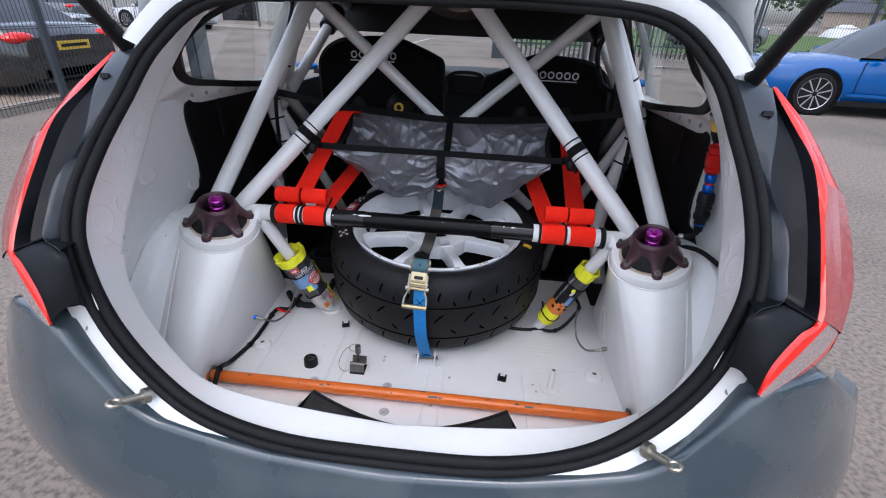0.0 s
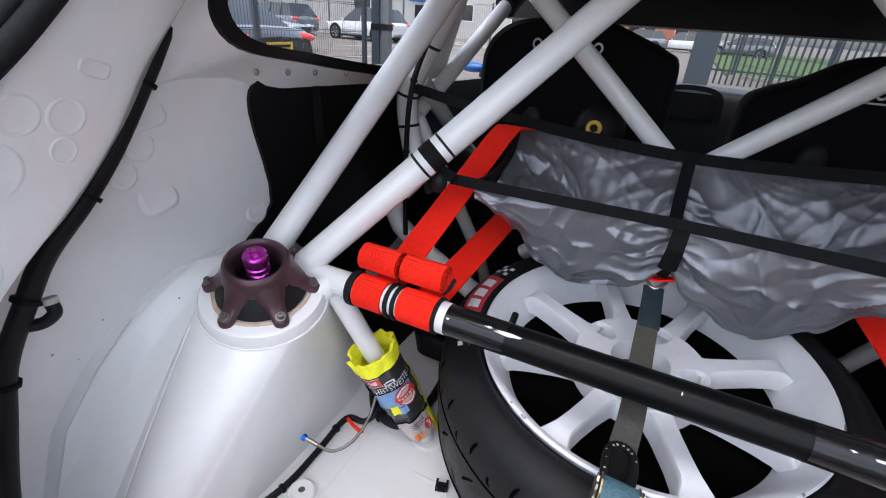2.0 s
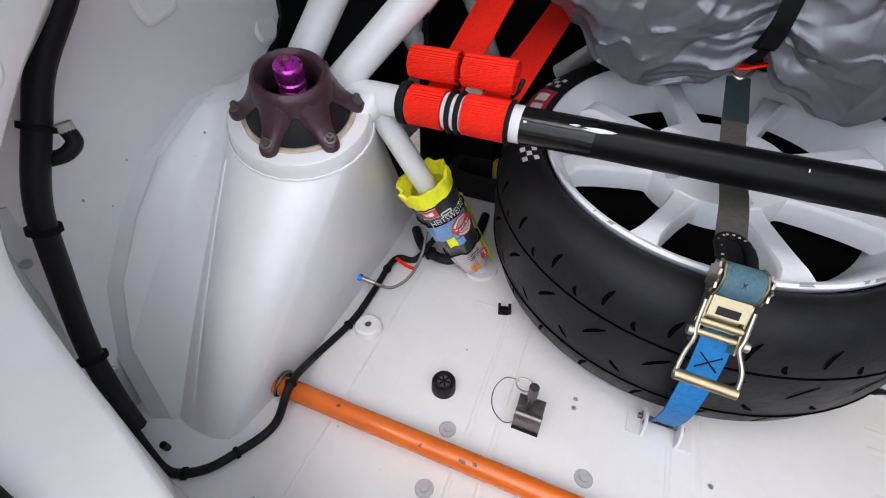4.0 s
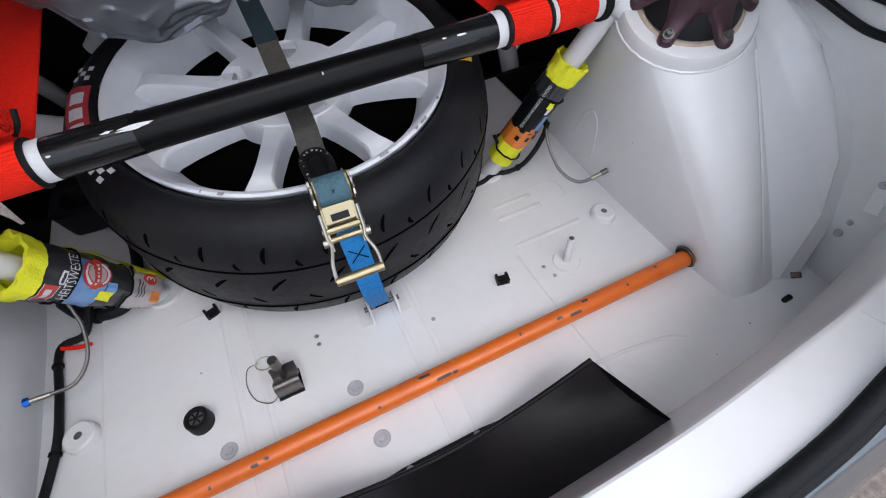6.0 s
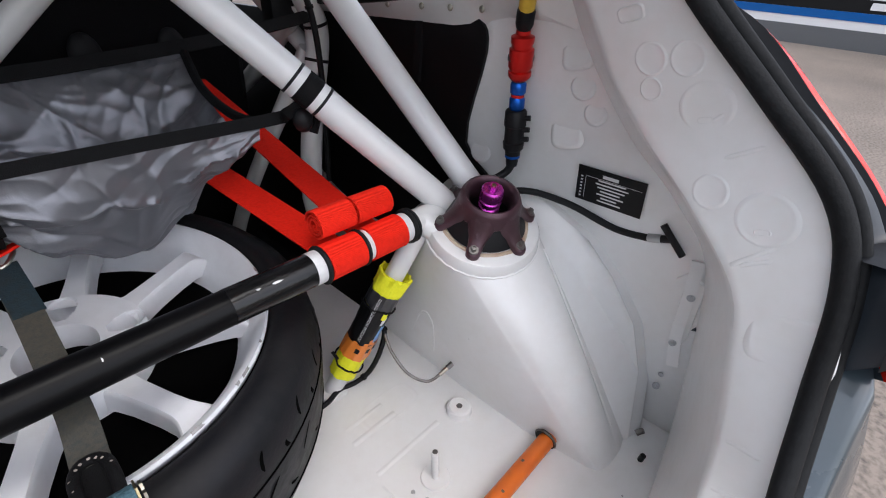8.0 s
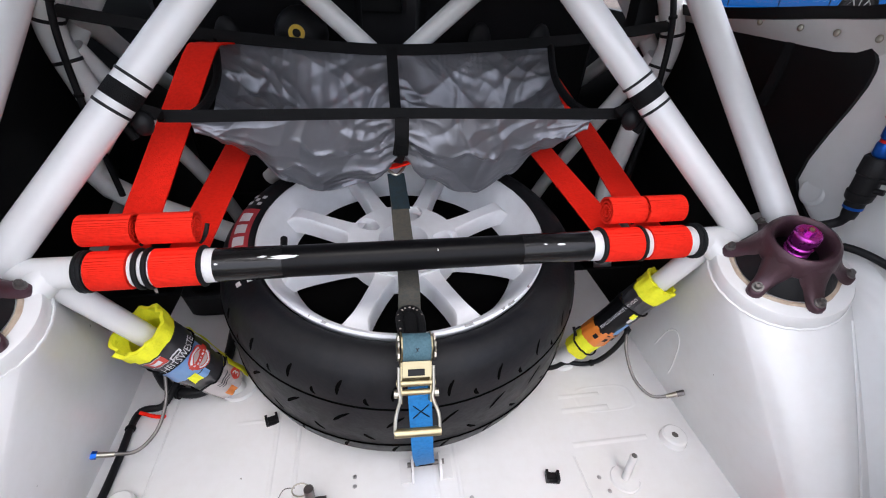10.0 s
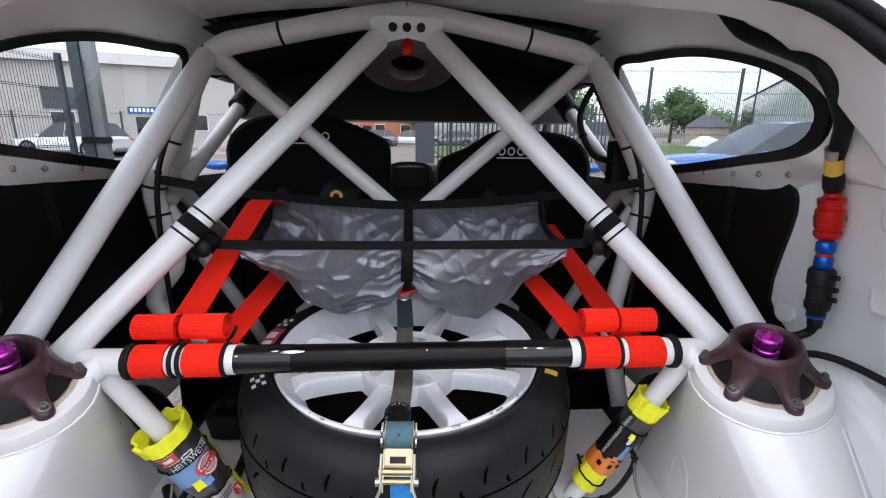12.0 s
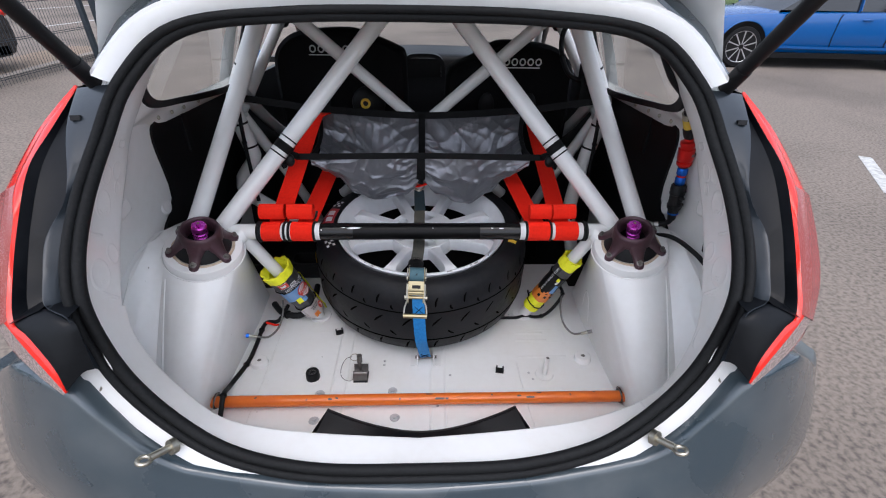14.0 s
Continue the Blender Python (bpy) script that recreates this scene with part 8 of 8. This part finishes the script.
part("fascia", box(-8.1, 8.1, -7.1, -7.0, 3.3, 3.7), FENCE, s1b)
for x in (-6, -2, 3):
    opening(s1b, "window", x, x + 1.6, 1.0, 2.2, -7.0, DARKWIN)
s2 = shed("metal_warehouse", "white profiled metal warehouse with a glazed end", (49.8, 50.5), 60, 60, 16, 7.5, 1.5, WHITECAR, SLATE)
for i in range(10):
    part("glazing_pane", box(16 + 1.35 * i, 17.2 + 1.35 * i, 8.0, 8.05, 0.5, 6.6), DARKWIN, s2)
for i in range(40):
    part("cladding_rib", box(-29.6 + 1.12 * i, -29.5 + 1.12 * i, 8.0, 8.04, 0.2, 7.4), WHITECAR, s2)
h1 = shed("cottage", "stone cottage with a hipped slate roof", (51.9, 80.6), 150, 6.5, 5, 2.9, 2.2, STONE, SLATE, "house")
for x in (-2.2, 1.2):
    opening(h1, "window", x, x + 0.9, 0.9, 1.9, -2.5, DARKWIN)
part("chimney", box(-0.4, 0.4, -0.3, 0.3, 4.4, 5.6), STONE, h1)
h2 = shed("brick_house", "red brick house with a grey roof ahead of the car", (-5.5, 64), 5, 14, 8, 5.0, 2.5, BRICK, SLATE, "house")
for z in (1.0, 3.3):
    for x in (-5.8, -2.6, 0.6, 3.8):
        opening(h2, "window", x, x + 1.2, z, z + 1.2, -4.0, DARKWIN)
part("door", box(-0.9, 0.1, -4.05, -4.0, 0, 2.05), PLASTIC, h2)
sheet_heap = thing("covered_heap", "pale tarpaulin over a heap before the cottage", "heap", at=(36, 56, 0))
rows = [[(34.2 + 3.8 * i / 10, 55 + 2.4 * j / 5, 0.1 + 1.25 * math.sin(math.pi * i / 10) ** 0.5 * math.sin(math.pi * j / 5) ** 0.5 + 0.15 * noise.noise(Vector((i * 0.8, j * 0.9, 0)))) for i in range(11)] for j in range(6)]
part("tarpaulin", sheet(rows, 2, 2), PRINT, sheet_heap)

# wall with an advertising board behind the car's right side
wall_b = shed("roadside_building", "low grey building beside the car park", (16.5, -2.0), 90, 12, 8, 4.2, 0.6, GREYCAR, SLATE)
for i in range(3):
    opening(wall_b, "window", -4.5 + 3.2 * i, -2.9 + 3.2 * i, 1.4, 2.6, 4.02, DARKWIN)
board = thing("advertising_board", "white advertising board with a blue stripe", "sign", at=(8.4, 1.9, 0))
part("panel", box(8.4, 8.46, 0.4, 3.9, 0.62, 1.5), PRINT, board)
part("blue_stripe", box(8.392, 8.399, 0.4, 3.9, 0.72, 0.82), BLUECAR, board)
part("black_band", box(8.392, 8.399, 0.4, 3.9, 0.821, 0.97), BLACK, board)
part("word_bar", box(8.386, 8.391, 0.9, 1.75, 0.86, 0.94), PRINT, board)
for y in (0.6, 3.7):
    part("leg", box(8.41, 8.45, y, y + 0.05, 0, 0.619), STEEL, board)
txt = bpy.data.curves.new("words", "FONT")
txt.body, txt.size, txt.extrude = "Omagh &", 0.13, 0.001
tob = new("words", txt)
tob.data.materials.append(BLACK)
tob.matrix_world = Matrix.Translation((8.398, 1.75, 1.03)) @ Matrix(((0, 0, -1, 0), (-1, 0, 0, 0), (0, 1, 0, 0), (0, 0, 0, 1)))
tob.parent = board
tob.matrix_parent_inverse = Matrix.Translation(-board.location)


def tree(name, label, c, h, r, seed, count=2600):
    ob = thing(name, label, "tree", "trees", at=(c[0], c[1], 0))
    rg = random.Random(seed)
    base = Vector((c[0], c[1], 0))
    s = Shape()
    def limb(a, b, r0, r1):
        q = (b - a).normalized()
        sd = q.orthogonal().normalized()
        tp = q.cross(sd)
        v = [a + r0 * (math.cos(k * math.pi / 3) * sd + math.sin(k * math.pi / 3) * tp) for k in range(6)] + [b + r1 * (math.cos(k * math.pi / 3) * sd + math.sin(k * math.pi / 3) * tp) for k in range(6)]
        s.add(v, [(k, (k + 1) % 6, 6 + (k + 1) % 6, 6 + k) for k in range(6)])
    top = base + Vector((0, 0, h * 0.55))
    limb(base, top, h * 0.035, h * 0.02)
    clumps = []
    for i in range(16):
        a, e = rg.uniform(0, 6.28), rg.uniform(-0.25, 1.2)
        d = rg.uniform(0.45, 0.95) * r
        p = base + Vector((d * math.cos(a) * math.cos(e), d * math.sin(a) * math.cos(e), h * 0.55 + d * 0.75 * math.sin(e)))
        limb(top - Vector((0, 0, h * rg.uniform(0, 0.2))), p, h * 0.012, h * 0.004)
        clumps.append((p, rg.uniform(0.28, 0.45) * r))
    part("trunk", s, BARK, ob)
    v, f_ = [], []
    for i in range(count):
        p, cr = clumps[rg.randrange(len(clumps))]
        q = Vector((rg.gauss(0, 1), rg.gauss(0, 1), rg.gauss(0, 0.8))).normalized() * cr * rg.uniform(0.5, 1.05)
        c0 = p + q
        n1 = Vector((rg.gauss(0, 1), rg.gauss(0, 1), rg.gauss(0, 1))).normalized()
        n2 = n1.orthogonal().normalized()
        w = r * rg.uniform(0.035, 0.075)
        k = len(v)
        v += [c0 - n1 * w, c0 + n2 * w * 0.6, c0 + n1 * w, c0 - n2 * w * 0.6]
        f_.append((k, k + 1, k + 2, k + 3))
    cr = new("crown", bpy.data.meshes.new("crown"))
    cr.data.from_pydata([tuple(p) for p in v], [], f_)
    cr.data.materials.append(LEAF)
    cr.parent = ob
    cr.matrix_parent_inverse = Matrix.Translation(-ob.location)
    tagged(cr, kind="stuff")
    return ob


tree("broadleaf_tree", "full green tree beyond the cottage", (52.0, 92.0), 9.6, 5.6, 3, 6500)
tree("broadleaf_tree", "green tree behind the cottage", (58.0, 92.0), 6.0, 4.2, 4)
tree("broadleaf_tree", "green tree near the warehouse", (64.0, 94.0), 6.0, 4.4, 5)
tree("broadleaf_tree", "green tree beside the brick house", (1.5, 62.0), 6.0, 3.0, 6)
tree("broadleaf_tree", "dark green tree on the bank", (14.0, 48.0), 6.5, 4.0, 7)
tree("broadleaf_tree", "green tree at the end of the fence", (-17, 1.0), 6.0, 3.2, 8)
pole = thing("utility_pole", "grey lamp post beyond the green", "street lamp", at=(22.0, 30.2, 0))
part("pole", tube([(22.0, 30.2, 0), (22.0, 30.2, 7.5)], 0.06, 10), FENCE, pole)
part("lamp_head", box(21.6, 22.1, 30.1, 30.3, 7.5, 7.6), GREYCAR, pole)

# ---------------------------------------------------------------- settle the car's things on its rake
for ob in INSIDE:
    ob.matrix_world = RAKE @ ob.matrix_basis
